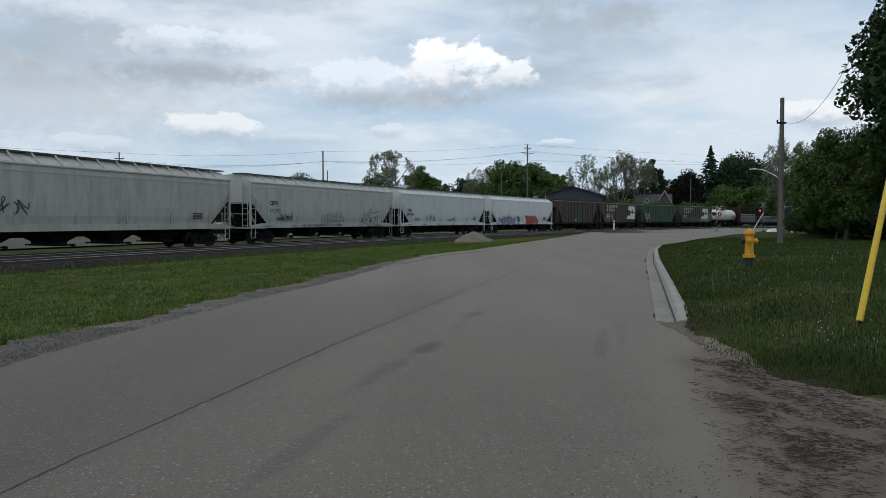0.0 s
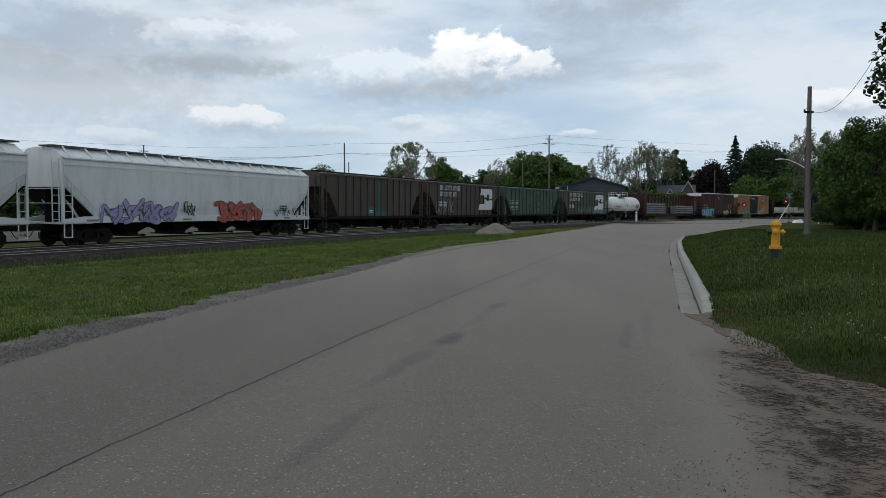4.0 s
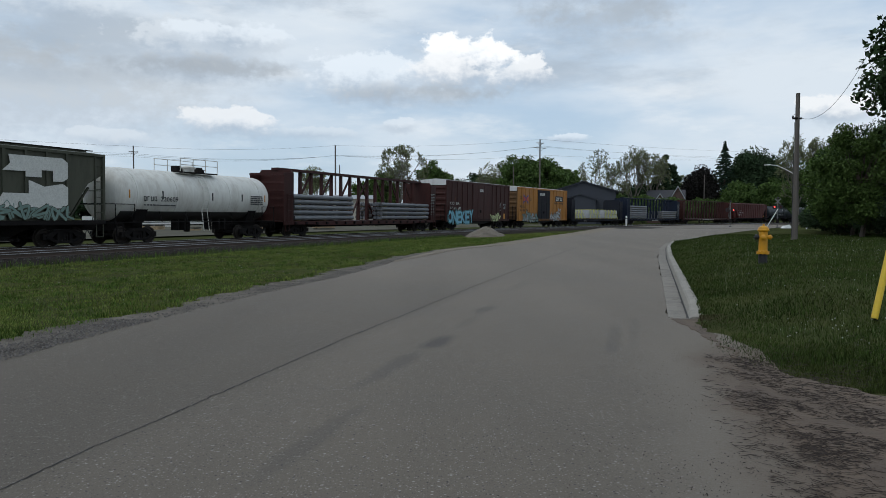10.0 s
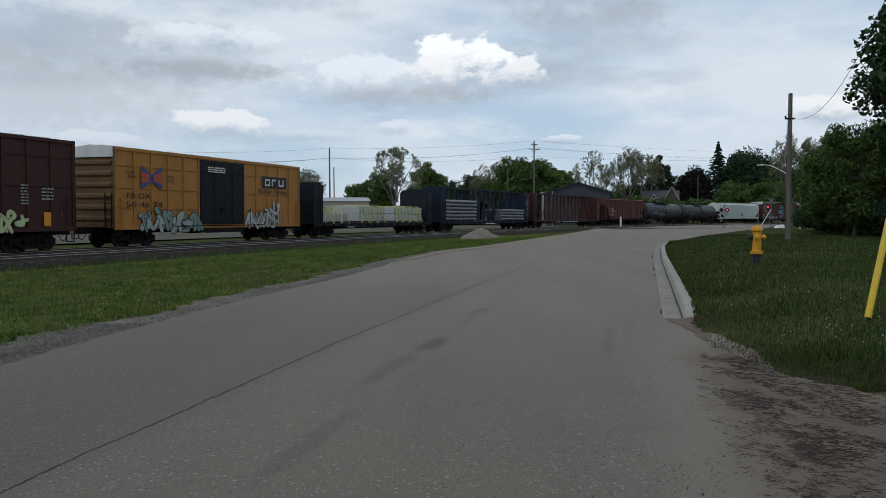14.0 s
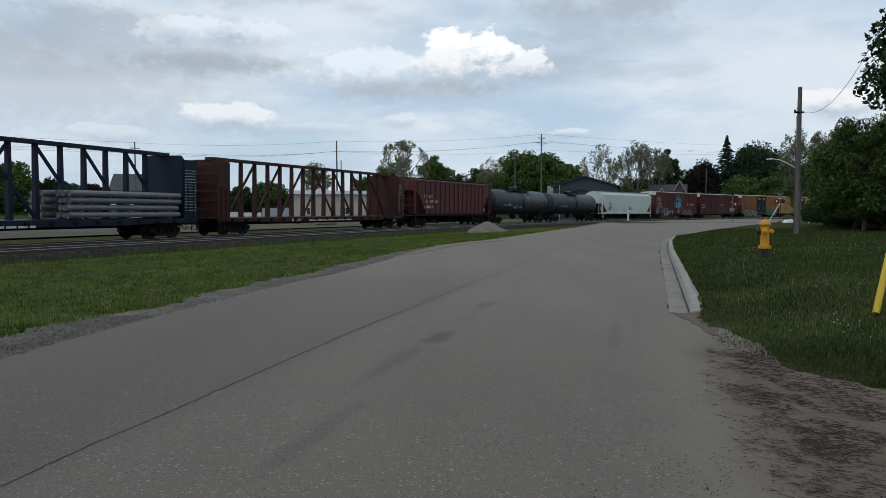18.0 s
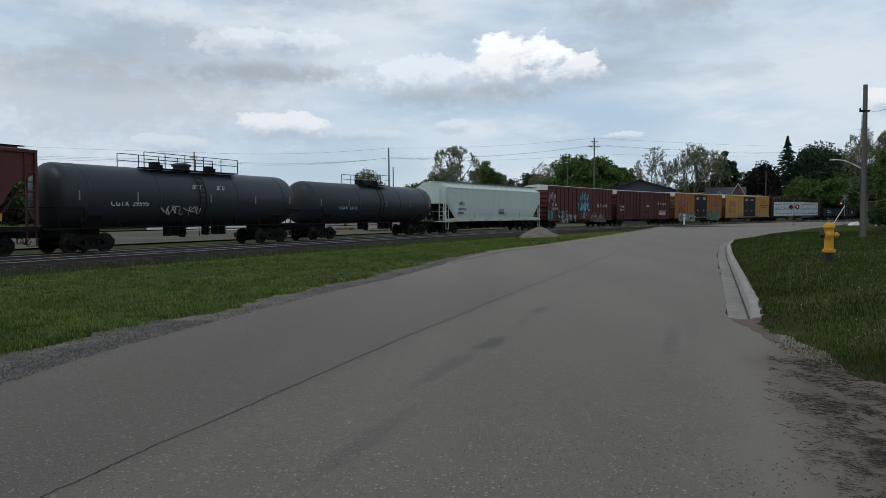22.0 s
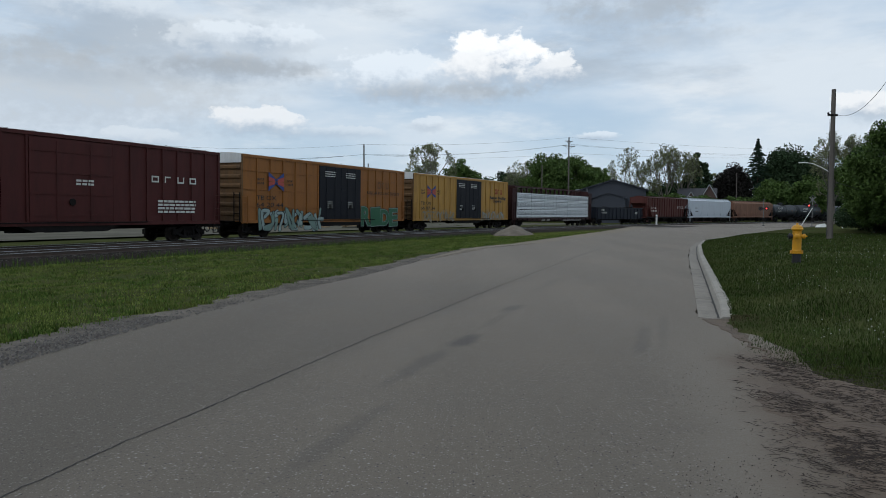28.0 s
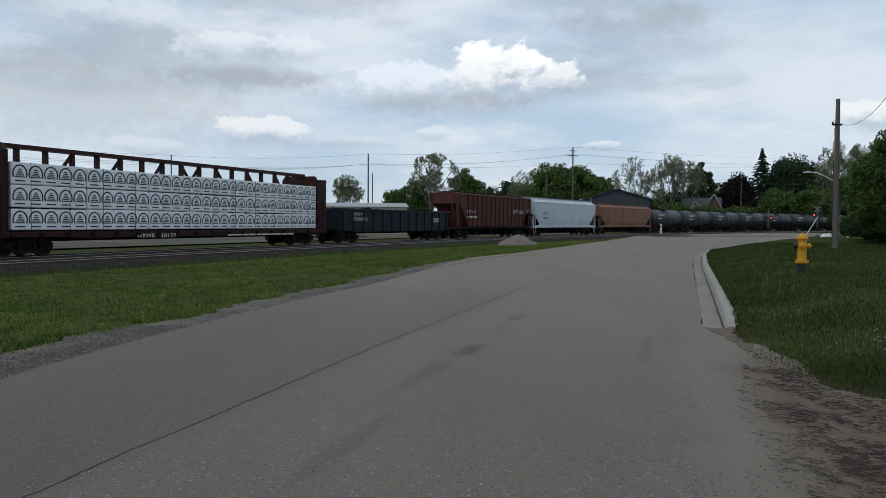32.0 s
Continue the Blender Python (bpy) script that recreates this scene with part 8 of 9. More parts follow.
def near_trees():
    # the maple by the road and the thicket behind the pole
    x, y = polar(39.9, 44)
    tree(x, y, 17.0, 17.0, LEAF_MAPLE, 501, "large dark green maple with dense hanging foliage", 0.03, 100000, 0.17, 210, 0.66, name="maple_tree", cone=0.12)
    for i, (b, d, h, w, leaf, n) in enumerate(((30.0, 52, 5.6, 6.0, LEAF, 9000), (30.6, 48, 6.8, 6.0, LEAF, 9000), (29.2, 60, 4.2, 5.0, LEAF, 6000), (28.4, 66, 2.2, 4.4, LEAF_DARK, 5000), (29.6, 62, 7.2, 7.0, LEAF, 8000), (31.6, 58, 8.0, 8.0, LEAF_MAPLE, 9000), (33.5, 56, 8.2, 8.0, LEAF, 9000), (29.3, 80, 3.6, 6.0, LEAF, 4000), (36.5, 50, 11, 9, LEAF_MAPLE, 9000), (29.2, 56, 2.6, 5.0, LEAF_DARK, 5000), (30.4, 54, 2.6, 5.5, LEAF_DARK, 5000), (32.2, 50, 3.0, 5.5, LEAF_DARK, 5000), (34.0, 47, 3.0, 5.5, LEAF_DARK, 5000), (29.1, 74, 3.6, 6, LEAF_DARK, 4000))):
        x, y = polar(b, d)
        tree(x, y, h, w, leaf, 520 + i, "dense green shrub at the edge of the lawn", 0.02, n * 4, 0.075, 70, 0.85, name="shrub", group="thicket beside the lawn")


# ---- poles, wires, signals, hydrant ----
def pole(x, y, h, label, r=0.15, z0=None, arms=(), name="utility_pole", lean=(0, 0)):
    z0 = float(ground_z(x, y)[0]) - 0.05 if z0 is None else z0
    root = thing(name, label, "utility pole", pose(x, y, z0, lean[0], lean[1], 0), "utility poles")
    bm = bmesh.new()
    tube(bm, (0, 0, -0.3), (0, 0, h), r, r * 0.68, n=12)
    part("shaft", bm, POLE, root)
    for z, w, rz in arms:
        bm = bmesh.new()
        c, s = math.cos(radians(rz)), math.sin(radians(rz))
        beam(bm, (-w / 2 * c, -w / 2 * s, z), (w / 2 * c, w / 2 * s, z), 0.12, 0.12)
        for k in (-1, 1):
            beam(bm, (0, 0, z - 0.7), (k * w * 0.32 * c, k * w * 0.32 * s, z), 0.05, 0.04)
        part("crossarm", bm, POLE, root)
        for f in (-0.46, -0.2, 0.46):
            bm = bmesh.new()
            lathe(bm, [(0.02, 0), (0.05, 0.0), (0.06, 0.08), (0.03, 0.16), (0.01, 0.2)], 8, "z", (f * w * c, f * w * s, z + 0.05))
            part("insulator", bm, WHITE, root)
    return root


def cable(name, pts, sag, r, label, n=14):
    """One continuous wire that sags between its supports."""
    path = []
    for a, b in zip(pts, pts[1:]):
        a, b = Vector(a), Vector(b)
        for i in range(n + 1 if b == Vector(pts[-1]) else n):
            f = i / n
            path.append(a.lerp(b, f) - Vector((0, 0, sag * 4 * f * (1 - f))))
    rings = []
    for k, p in enumerate(path):
        d = path[min(k + 1, len(path) - 1)] - path[max(k - 1, 0)]
        q = d.to_track_quat("Z", "Y").to_matrix()
        rings.append([p + q @ Vector((r * math.cos(t), r * math.sin(t), 0)) for t in (0.8, 2.4, 3.9, 5.5)])
    bm = bmesh.new()
    loft(bm, rings)
    ob = new(name, done(bm, name, WIRE))
    return tagged(ob, label, "cable", "overhead wires")


def poles():
    P = {}
    for key, b, d, el, arms, r in (("far_left", -22.6, 128, 5.0, ((1.0, 1.4, 20),), 0.14), ("left", -7.95, 128, 5.46, (), 0.17), ("left_b", -7.62, 132, 3.95, (), 0.13), ("mid", 6.03, 150, 3.9, (), 0.14),
                                  ("cross", 8.08, 146, 5.97, ((-0.75, 1.7, 30), (-1.7, 3.0, 30)), 0.18), ("right", 20.3, 195, 3.1, (), 0.14)):
        x, y = polar(b, d)
        h = 1.6 + d * math.tan(radians(el)) + 0.1
        P[key] = (x, y, h)
        pole(x, y, h, "weathered grey wooden utility pole beyond the tracks", r, -0.1, tuple((h + z if z < 0 else h - z, w, rz) for z, w, rz in arms))
    for dz, sag, off in ((-0.1, 1.2, 0.0), (-1.5, 1.6, 0.9), (-1.5, 1.7, -0.9), (-3.2, 1.6, 0)):
        pts = []
        for key in ("far_left", "left", "cross"):
            px, py, ph = P[key]
            z = {"far_left": -0.2, "left": -0.15, "cross": dz}[key] if dz > -1 else {"far_left": -1.6 + 0.2 * off, "left": -1.9, "cross": dz}[key]
            pts.append((px + off * 0.7, py - off * 0.5, ph + z))
        pts.insert(0, (-110, 70, pts[0][2] + 1))
        rx, ry = polar(26.0, 260)
        pts.append((rx, ry, 1.6 + 260 * math.tan(radians(4.3 if dz > -1 else 3.9 - 0.1 * off)) + 1.2))
        cable("overhead_wire", pts, sag * 0.5, 0.017, "thin dark overhead wire spanning between poles")
    # pole on the lawn with its service drop and street lamp
    px, py = polar(26.45, 40.4)
    root = pole(px, py, 7.35, "tall bare grey wooden pole standing on the lawn", 0.142, float(ground_z(px, py)[0]) - 0.05, name="lawn_pole")
    top = float(ground_z(px, py)[0]) + 7.3
    bm = bmesh.new()
    box(bm, -0.28, 0.18, -0.10, -0.02, 6.05, 6.14)
    lathe(bm, [(0.01, 0), (0.045, 0.0), (0.05, 0.07), (0.01, 0.1)], 8, "z", (-0.26, -0.06, 6.14))
    part("wire_bracket", bm, STEEL, root)
    bm = bmesh.new()
    tube(bm, (-0.19, -0.06, 0.2), (-0.17, -0.05, 5.9), 0.012, n=5)
    part("ground_wire", bm, WIRE, root)
    rx, ry = polar(36.0, 22)
    cable("service_wire", [(px - 0.2, py - 0.05, 1.6 + 40.4 * math.tan(radians(7.2))), (rx, ry, 1.6 + 22 * math.tan(radians(25)))], 2.7, 0.009, "service wire dropping to the lawn pole", 24)
    bx, by = polar(31.6, 150)
    cable("low_wire", [(px + 0.1, py, 1.6 + 40.4 * math.tan(radians(2.4))), (bx * 0.5, by * 0.5, 3.2)], 0.3, 0.012, "thin wire behind the lawn pole", 10)
    # curved street lamp beyond the lawn
    sx, sy = polar(27.2, 105)
    lamp = thing("street_lamp", "pale curved street lamp arm beyond the shrubs", "street lamp", pose(sx, sy, 0))
    bm = bmesh.new()
    tube(bm, (0, 0, 0), (0, 0, 6.0), 0.09, 0.06, n=8)
    part("mast", bm, WHITE, lamp)
    bm = bmesh.new()
    pts = [(0, 0, 6.0), (-1.6, -0.3, 6.9), (-3.2, -0.6, 7.7), (-4.4, -0.8, 8.15), (-5.4, -0.9, 8.25)]
    for a, b in zip(pts, pts[1:]):
        tube(bm, a, b, 0.055, n=6)
    part("arm", bm, WHITE, lamp)
    bm = bmesh.new()
    loft(bm, [[(-5.35, -1.0, 8.18), (-5.35, -0.8, 8.18), (-5.35, -0.8, 8.34), (-5.35, -1.0, 8.34)], [(-6.15, -1.05, 8.16), (-6.15, -0.85, 8.16), (-6.15, -0.85, 8.26), (-6.15, -1.05, 8.26)]])
    part("lamp_head", bm, WHITE, lamp)


RED_ON = material("signal_red", (1.0, 0.05, 0.04), 0.3, 0, 0, emit=3.0, bump=0)
MAST = material("galvanised_mast", (0.17, 0.17, 0.165), 0.55, 0.3, 0.15, 2, 20, 0.1, (0.16, 0.15, 0.14), 0.4)
RED_OFF = material("signal_dark", (0.06, 0.006, 0.006), 0.25, 0, 0.1)


def signal(x, y, h, rz, label, buck=True, gate=None, lit=0):
    root = thing("crossing_signal", label, "crossing signal", pose(x, y, 0, 0, 0, rz), "level crossing signals")
    bm = bmesh.new()
    tube(bm, (0, 0, 0), (0, 0, h), 0.06, n=10)
    box(bm, -0.2, 0.2, -0.2, 0.2, 0, 0.12)
    part("mast", bm, MAST, root)
    lz = h - 1.25
    bm = bmesh.new()
    beam(bm, (-0.55, -0.1, lz), (0.55, -0.1, lz), 0.07, 0.07)
    part("lamp_arm", bm, BLACK, root)
    for k, u in enumerate((-0.42, 0.42)):
        bm = bmesh.new()
        lathe(bm, [(0.02, -0.14), (0.31, -0.14), (0.31, -0.17), (0.02, -0.17)], 20, "y", (u, 0, lz))
        lathe(bm, [(0.12, -0.12), (0.15, -0.12), (0.15, 0.05), (0.05, 0.07)], 14, "y", (u, 0, lz))
        t = part("lamp_target", bm, BLACK, root)
        bm = bmesh.new()
        lathe(bm, [(0.01, -0.20), (0.08, -0.20), (0.10, -0.175), (0.01, -0.172)], 16, "y", (u, 0, lz))
        part("lens", bm, RED_ON if k == lit else RED_OFF, t, "lit red lens" if k == lit else "dark red lens")
    if buck:
        for a in (-45, 45):
            bm = bmesh.new()
            c, s = math.cos(radians(a)) * 0.56, math.sin(radians(a)) * 0.56
            beam(bm, (-c, -0.10 - 0.01 * (a > 0), h - 0.42 - s), (c, -0.10 - 0.01 * (a > 0), h - 0.42 + s), 0.012, 0.15)
            part("crossbuck_blade", bm, MAST, root)
    bm = bmesh.new()
    lathe(bm, [(0.02, 0), (0.16, 0), (0.17, 0.10), (0.10, 0.2), (0.02, 0.22)], 12, "z", (0, 0, h))
    part("bell", bm, BLACK, root)
    bm = bmesh.new()
    box(bm, -0.18, 0.22, -0.30, 0.05, 0.7, 1.25)
    part("gate_motor", bm, STEEL, root)
    if gate:
        bm = bmesh.new()
        beam(bm, (0.0, -0.25, 2.7), (gate[0], -0.25, gate[1]), 0.05, 0.10)
        part("gate_arm", bm, WHITE, root, "gate arm")
    return root


def crossing():
    x, y = polar(22.15, 121)
    signal(x, y, 3.9, -18, "level crossing mast with red flasher", buck=False, lit=1)
    x, y = polar(25.3, 118)
    signal(x, y, 4.3, -24, "level crossing mast with white crossbuck, red lamp and gate arm", gate=(-1.4, 0.1), lit=0)
    x, y = polar(14.72, 116)
    root = thing("marker_post", "short white marker post at the crossing", "post", pose(x, y, -0.05))
    bm = bmesh.new()
    lathe(bm, [(0.02, 0), (0.14, 0), (0.14, 1.55), (0.12, 1.68), (0.02, 1.72)], 14, "z")
    part("post", bm, WHITE, root)
    bm = bmesh.new()
    lathe(bm, [(0.142, 1.30), (0.15, 1.30), (0.15, 1.42), (0.142, 1.42)], 14, "z")
    part("band", bm, PK, root)
    # instrument box and debris by the mast
    x, y = polar(25.9, 116)
    root = thing("covered_sign", "white plastic-wrapped bundle lying by the crossing", "bundle", pose(x, y, -0.05, 0, 0, 25))
    bm = bmesh.new()
    loft(bm, [[(-0.9, -0.3, 0), (0.8, -0.4, 0), (0.9, 0.4, 0), (-0.8, 0.4, 0)], [(-0.5, -0.2, 0.4), (0.3, -0.25, 0.55), (0.5, 0.3, 0.45), (-0.5, 0.3, 0.35)]])
    part("wrap", bm, WHITE, root)


def dirt_pile():
    bm = bmesh.new()
    rnd = random.Random(3)
    rings = []
    for k in range(11):
        f = k / 10
        ring = []
        for i in range(30):
            a = math.tau * i / 30
            r = (1 - f) ** 0.85 * (1 + 0.16 * noise.noise(Vector((math.cos(a) * 2, math.sin(a) * 2, f * 3)))) + 0.01
            ring.append((1.75 * r * math.cos(a), 1.4 * r * math.sin(a), 0.92 * f ** 0.9 + 0.05 * noise.noise(Vector((math.cos(a) * 4, math.sin(a) * 4, f * 6)))))
        rings.append(ring)
    loft(bm, rings)
    m = material("pile_earth", (0.165, 0.140, 0.112), 0.95, 0, 0.25, 1.5, 14, 0.9, (0.12, 0.11, 0.09), 0.5)
    x, y = polar(3.9, 60.5)
    ob = new("earth_heap", done(bm, "earth_heap", m))
    ob.matrix_basis = pose(x, y, -0.18)
    tagged(ob, "small grey-brown heap of earth beside the track", "pile")


def hydrant():
    x, y = polar(24.44, 20.1)
    z = float(ground_z(x, y)[0]) + 0.05
    root = thing("fire_hydrant", "yellow fire hydrant with black base and black side cap", "fire hydrant", pose(x, y, z, 0, 0, -24) @ Matrix.Diagonal((0.92, 0.92, 0.94, 1)))
    spec = [("base", BLACK, [(0.02, -0.1), (0.115, -0.1), (0.115, 0.20), (0.02, 0.20)], "black lower barrel"),
            ("flange", YELLOW, [(0.02, 0.205), (0.165, 0.205), (0.165, 0.235), (0.155, 0.24), (0.165, 0.245), (0.165, 0.275), (0.02, 0.275)], ""),
            ("barrel", YELLOW, [(0.02, 0.27), (0.125, 0.27), (0.115, 0.31), (0.115, 0.80), (0.135, 0.83), (0.02, 0.84)], ""),
            ("bonnet", YELLOW, [(0.02, 0.83), (0.15, 0.83), (0.155, 0.86), (0.14, 0.875), (0.125, 0.92), (0.08, 0.955), (0.03, 0.965), (0.02, 0.967)], "")]
    for name, mat, prof, lab in spec:
        bm = bmesh.new()
        lathe(bm, prof, 22, "z")
        part(name, bm, mat, root, lab)
    bm = bmesh.new()
    lathe(bm, [(0.01, 0), (0.032, 0), (0.026, 0.05), (0.01, 0.05)], 5, "z", (0, 0, 0.965))
    part("operating_nut", bm, YELLOW, root)
    for i in range(8):
        bm = bmesh.new()
        a = math.tau * i / 8
        lathe(bm, [(0.004, 0.195), (0.017, 0.195), (0.017, 0.29), (0.004, 0.29)], 6, "z", (0.145 * math.cos(a), 0.145 * math.sin(a), 0))
        part("bolt", bm, YELLOW, root)
    for axis, sgn, mat, r, nm in (("x", -1, BLACK, 0.085, "side_cap"), ("y", -1, YELLOW, 0.075, "front_cap"), ("x", 1, YELLOW, 0.07, "far_cap")):
        bm = bmesh.new()
        lathe(bm, [(r * 0.8, sgn * 0.09), (r * 0.8, sgn * 0.15), (r, sgn * 0.152), (r, sgn * 0.20), (r * 0.6, sgn * 0.215), (0.02, sgn * 0.22), (0.02, sgn * 0.25)][::1], 14, axis, (0, 0, 0.66))
        part(nm, bm, mat, root)
    bm = bmesh.new()
    for k in range(8):
        f0, f1 = k / 8, (k + 1) / 8
        p = lambda f: (-0.20 + 0.10 * f, -0.11, 0.60 - 0.07 * math.sin(math.pi * f))
        tube(bm, p(f0), p(f1), 0.006, n=4)
    part("chain", bm, STEEL, root)
    # guy wire guard
    gx, gy = polar(31.55, 11.4)
    gz = float(ground_z(gx, gy)[0])
    root = thing("guy_guard", "yellow plastic guard sleeve on a leaning guy wire", "guy wire", pose(gx, gy, gz))
    d = Vector((0.62, 0.35, 2.1)).normalized()
    bm = bmesh.new()
    tube(bm, Vector((0, 0, 0.05)), d * 2.35, 0.045, 0.04, n=12)
    part("sleeve", bm, GUARD, root)
    bm = bmesh.new()
    tube(bm, Vector((0, 0, -0.2)), d * 12.5, 0.009, n=5)
    part("guy_wire", bm, STEEL, root)
    bm = bmesh.new()
    tube(bm, Vector((0, 0, -0.1)), d * 0.10, 0.018, n=6)
    part("anchor_eye", bm, STEEL, root)


# ---- buildings ----
def windows(root, spots, y, frame_mat, glass):
    for x, z, w, h in spots:
        bm = bmesh.new()
        for a, b, c, d in ((x - 0.06, x, z - 0.06, z + h + 0.06), (x + w, x + w + 0.06, z - 0.06, z + h + 0.06), (x, x + w, z - 0.06, z), (x, x + w, z + h, z + h + 0.06), (x + w / 2 - 0.03, x + w / 2 + 0.03, z, z + h)):
            box(bm, a, b, y - 0.06, y + 0.02, c, d)
        wn = part("window", bm, frame_mat, root)
        bm = bmesh.new()
        box(bm, x, x + w, y - 0.02, y + 0.01, z, z + h)
        part("pane", bm, glass, wn)


GLASS = material("dark_glass", (0.03, 0.035, 0.04), 0.08, 0, 0.1, spec=0.8, bump=0)
SHINGLE = material("roof_shingle", (0.060, 0.060, 0.066), 0.85, 0, 0.2, 1, 12, 0.3)
SIDING_W = material("white_siding", (0.62, 0.62, 0.60), 0.6, 0, 0.05, 0.8, 10, 0.1, (0.40, 0.39, 0.36), 0.3)
SIDING_D = material("dark_siding", (0.035, 0.040, 0.052), 0.6, 0, 0.12, 1, 12, 0.1)
BRICK = material("far_brick", (0.105, 0.066, 0.056), 0.85, 0, 0.2, 1.5, 20, 0.2)
BEIGE = material("beige_wall", (0.40, 0.36, 0.30), 0.7, 0, 0.08, 0.6, 10, 0.1)
METALROOF = material("pale_metal_roof", (0.33, 0.34, 0.35), 0.45, 0.2, 0.08, 1, 12, 0.05)


def gable_block(root, x0, x1, y0, y1, eave, ridge, wall, roof, along="x", over=0.35):
    """Walls under a pitched roof; the ridge runs along x or along y."""
    bm = bmesh.new()
    if along == "x":
        m = (y0 + y1) / 2
        loft(bm, [[(x, y0, 0), (x, y1, 0), (x, y1, eave), (x, m, ridge - 0.12), (x, y0, eave)] for x in (x0, x1)])
    else:
        m = (x0 + x1) / 2
        loft(bm, [[(x0, y, 0), (x1, y, 0), (x1, y, eave), (m, y, ridge - 0.12), (x0, y, eave)] for y in (y0, y1)])
    part("wall", bm, wall, root)
    for sgn in (-1, 1):
        bm = bmesh.new()
        if along == "x":
            h = (y1 - y0) / 2
            e = (m + sgn * (h + over), eave - over * (ridge - eave) / h)
            loft(bm, [[(x, m, ridge - 0.1), (x, m, ridge + 0.08), (x, e[0], e[1] + 0.12), (x, e[0], e[1] - 0.06)] for x in (x0 - over, x1 + over)])
        else:
            h = (x1 - x0) / 2
            e = (m + sgn * (h + over), eave - over * (ridge - eave) / h)
            loft(bm, [[(m, y, ridge - 0.1), (m, y, ridge + 0.08), (e[0], y, e[1] + 0.12), (e[0], y, e[1] - 0.06)] for y in (y0 - over, y1 + over)])
        part("roof", bm, roof, root)


def at(b, d, turn=None):
    x, y = polar(b, d)
    return pose(x, y, -0.15, 0, 0, -b if turn is None else turn)


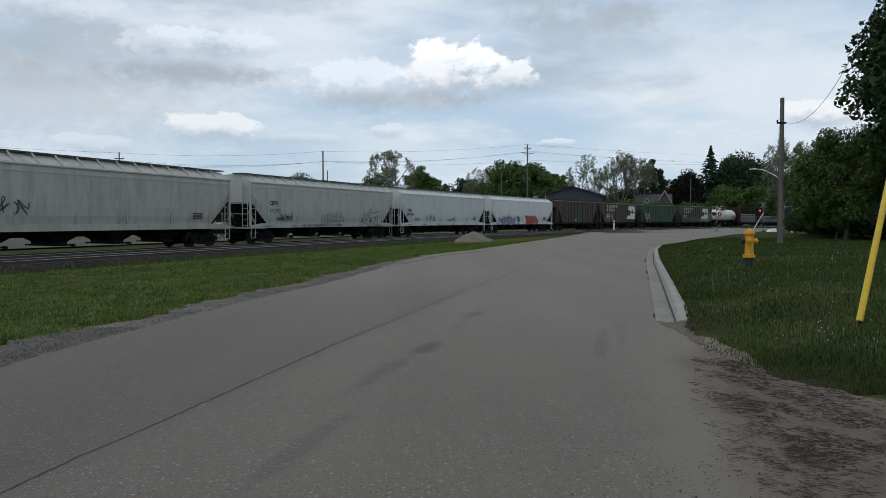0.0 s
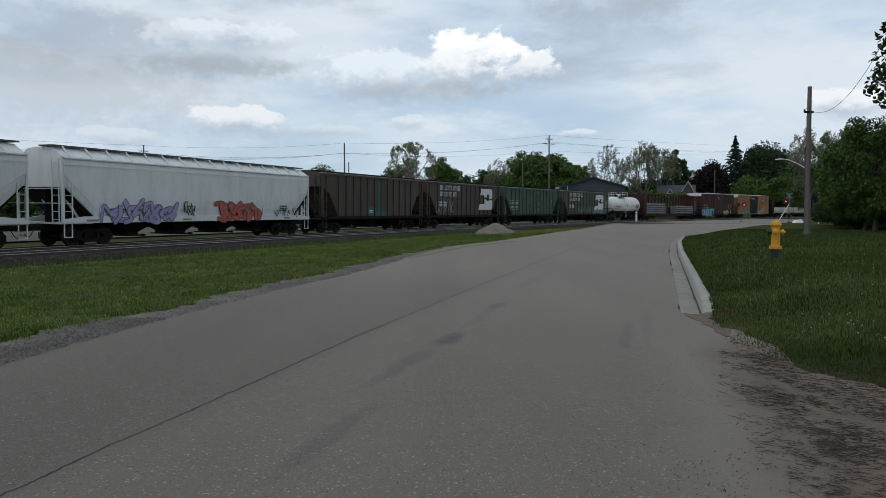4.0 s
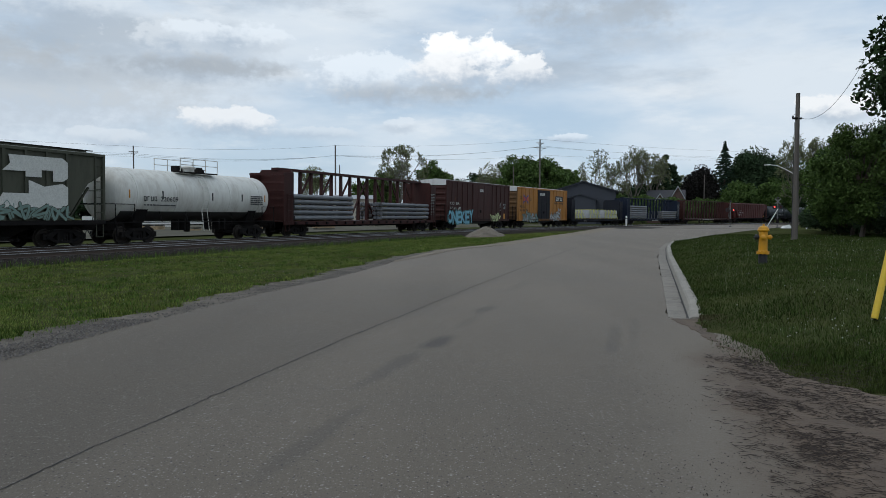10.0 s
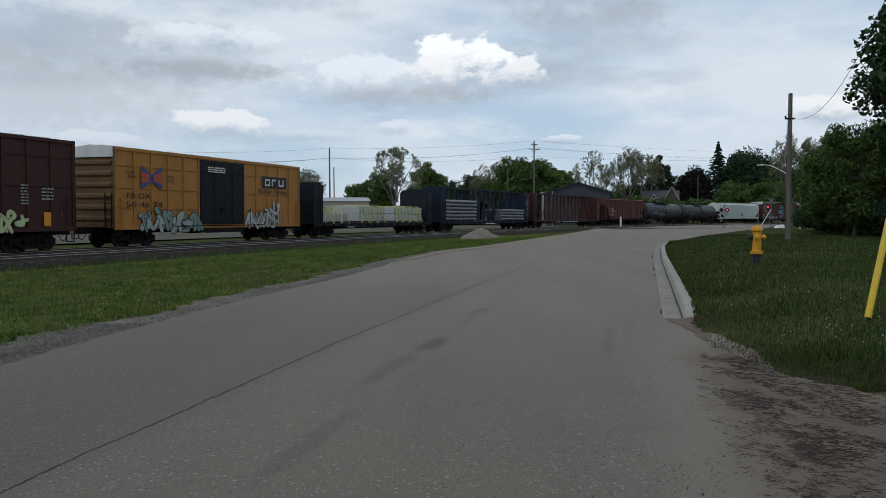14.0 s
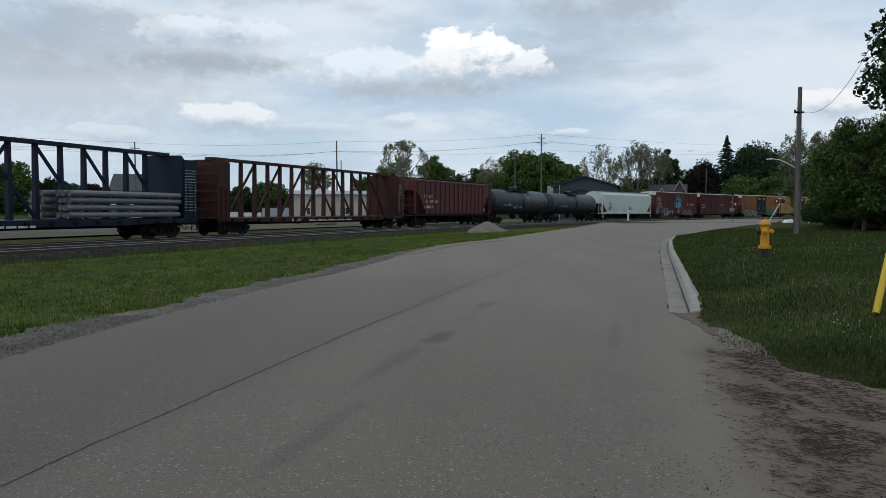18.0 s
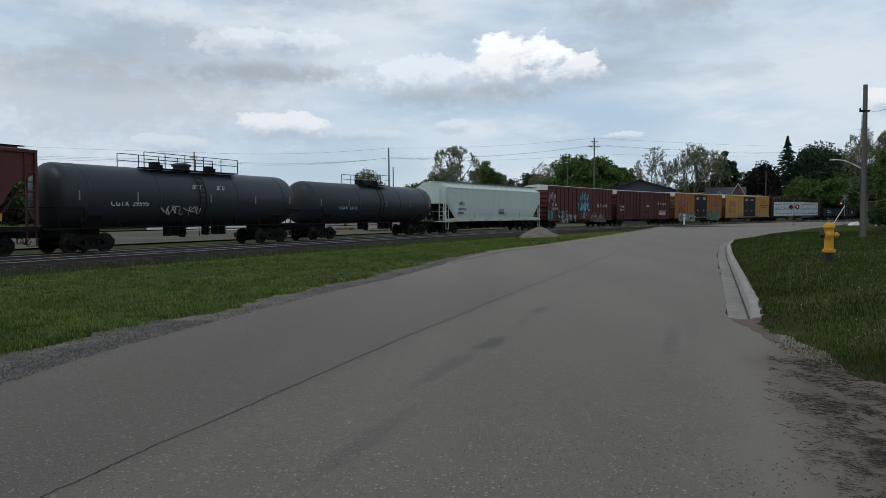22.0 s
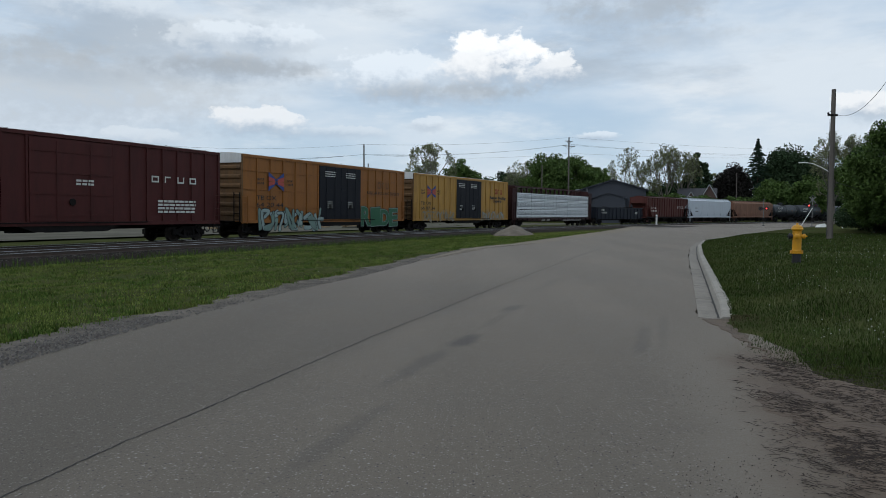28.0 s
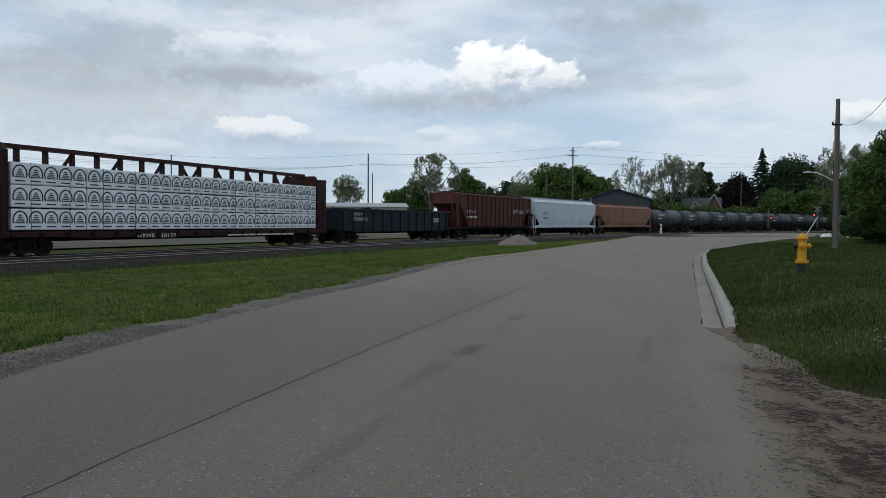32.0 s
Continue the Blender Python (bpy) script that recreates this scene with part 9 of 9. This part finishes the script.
def town():
    # white house seen through the empty flat car
    h = thing("white_house", "long white house with a dark grey shingle roof", "house", at(-20.6, 132, 14))
    gable_block(h, -8.6, 8.6, 0, 10, 5.3, 8.15, SIDING_W, SHINGLE)
    windows(h, [(-6.4, 3.2, 1.3, 1.1), (-3.4, 3.2, 1.3, 1.1), (0.4, 3.2, 1.1, 1.1), (4.6, 3.2, 1.4, 1.1), (6.8, 1.0, 1.3, 1.4)], 0, SIDING_W, GLASS)
    low = thing("white_shed", "low white fence wall of storage panels", "shed", at(-20.0, 112, 14))
    for k in range(9):
        bm = bmesh.new()
        box(bm, -12 + k * 2.7, -12 + k * 2.7 + 2.66, 0, 0.3, 0, 1.55 + 0.08 * (k % 2))
        if k != 5:
            part("panel", bm, SIDING_W, low)
        else:
            bm.free()
    bm = bmesh.new()
    box(bm, 12.4, 16.5, 0, 3, 0, 2.2)
    part("container", bm, METALROOF, low)
    rnd = random.Random(9)
    for k in range(7):
        st = thing("lumber_stack", "stack of pale boards and pallets on the gravel lot", "lumber stack", at(-24 + k * 2.6 + rnd.uniform(-0.5, 0.5), 88 + rnd.uniform(-6, 8), rnd.uniform(-20, 40)), "stacks on the lot")
        for q in range(rnd.randint(2, 4)):
            bm = bmesh.new()
            box(bm, -1.2 + 0.1 * rnd.random(), 1.2, -0.6, 0.6, 0.06 + q * 0.22, 0.06 + q * 0.22 + 0.16)
            box(bm, -0.9, -0.8, -0.6, 0.6, q * 0.22, 0.06 + q * 0.22)
            box(bm, 0.8, 0.9, -0.6, 0.6, q * 0.22, 0.06 + q * 0.22)
            part("board_layer", bm, TIMBER if (k + q) % 3 else LOT, st)
    # beige building
    h = thing("beige_building", "long low beige building with a flat grey roof edge", "building", at(-8.1, 118, 10))
    bm = bmesh.new()
    box(bm, -6.6, 6.6, 0, 8, 0, 4.5)
    part("wall", bm, BEIGE, h)
    bm = bmesh.new()
    loft(bm, [[(-6.9, -0.4, 4.45), (6.9, -0.4, 4.45), (6.9, 8.4, 4.45), (-6.9, 8.4, 4.45)], [(-6.6, 1.6, 5.1), (6.6, 1.6, 5.1), (6.6, 6.4, 5.1), (-6.6, 6.4, 5.1)]])
    part("roof", bm, METALROOF, h)
    windows(h, [(-4.5, 1.3, 1.2, 1.0), (1.0, 1.3, 1.2, 1.0)], 0, SIDING_W, GLASS)
    # dark gabled hall
    h = thing("dark_hall", "dark navy metal hall with a low gable", "building", at(11.5, 152, -14))
    gable_block(h, -6.6, 6.4, 0, 22, 6.9, 8.95, SIDING_D, SIDING_D, "y", 0.5)
    gable_block(h, -4.0, 2.4, -2.2, 0.0, 5.2, 6.3, SIDING_D, SIDING_D, "y", 0.3)
    bm = bmesh.new()
    prism_y(bm, [(-8.6, 0), (-6.6, 0), (-6.6, 7.4), (-8.6, 7.2)], 8, 20)
    part("annex", bm, METALROOF, h)
    bm = bmesh.new()
    tube(bm, (-5.0, -4, 0), (-5.0, -4, 7.0), 0.07)
    part("vent_pipe", bm, METALROOF, h)
    # brick house
    h = thing("brick_house", "brick house with a dark roof and two white-trimmed gables", "house", at(17.9, 192, -18))
    gable_block(h, -5.6, 3.4, 2, 11, 5.6, 8.6, BRICK, SHINGLE)
    gable_block(h, -0.2, 3.8, 0, 4, 5.4, 9.3, BRICK, SHINGLE, "y", 0.3)
    gable_block(h, -3.6, -1.4, 0.8, 4, 5.6, 7.5, BRICK, SHINGLE, "y", 0.25)
    for cx, e, r, hw in ((1.8, 5.3, 9.35, 2.3), (-2.5, 5.55, 7.55, 1.35)):
        bm = bmesh.new()
        for sgn in (-1, 1):
            beam(bm, (cx + sgn * hw, -0.45 if cx > 0 else 0.4, e - 0.1), (cx, -0.45 if cx > 0 else 0.4, r), 0.08, 0.18)
        part("barge_board", bm, METALROOF, h)
    windows(h, [(1.2, 3.0, 1.2, 1.3), (-2.9, 5.6, 0.8, 0.8)], -0.02, WHITE, GLASS)
    # gravel yard beyond the tracks
    bm = bmesh.new()
    s = np.arange(-40, 150, 6.0)
    a = [on_track(q, 14.0) for q in s]
    b = [on_track(q, 62.0) for q in s]
    va = [bm.verts.new((p[0], p[1], -0.075)) for p in a]
    vb = [bm.verts.new((p[0], p[1], -0.075)) for p in b]
    for k in range(len(s) - 1):
        bm.faces.new((va[k], va[k + 1], vb[k + 1], vb[k]))
    tagged(new("gravel_yard", done(bm, "gravel_yard", LOT)), "weedy gravel yard beyond the railway", "yard", kind="structure")


sheet()
road()
sandy_edge()
road_marks()
dirt_apron()
build_train()
hydrant()
poles()
crossing()
dirt_pile()
town()
woods()
near_trees()
grass()
loose_stones()
kerb()
tracks()
motions()
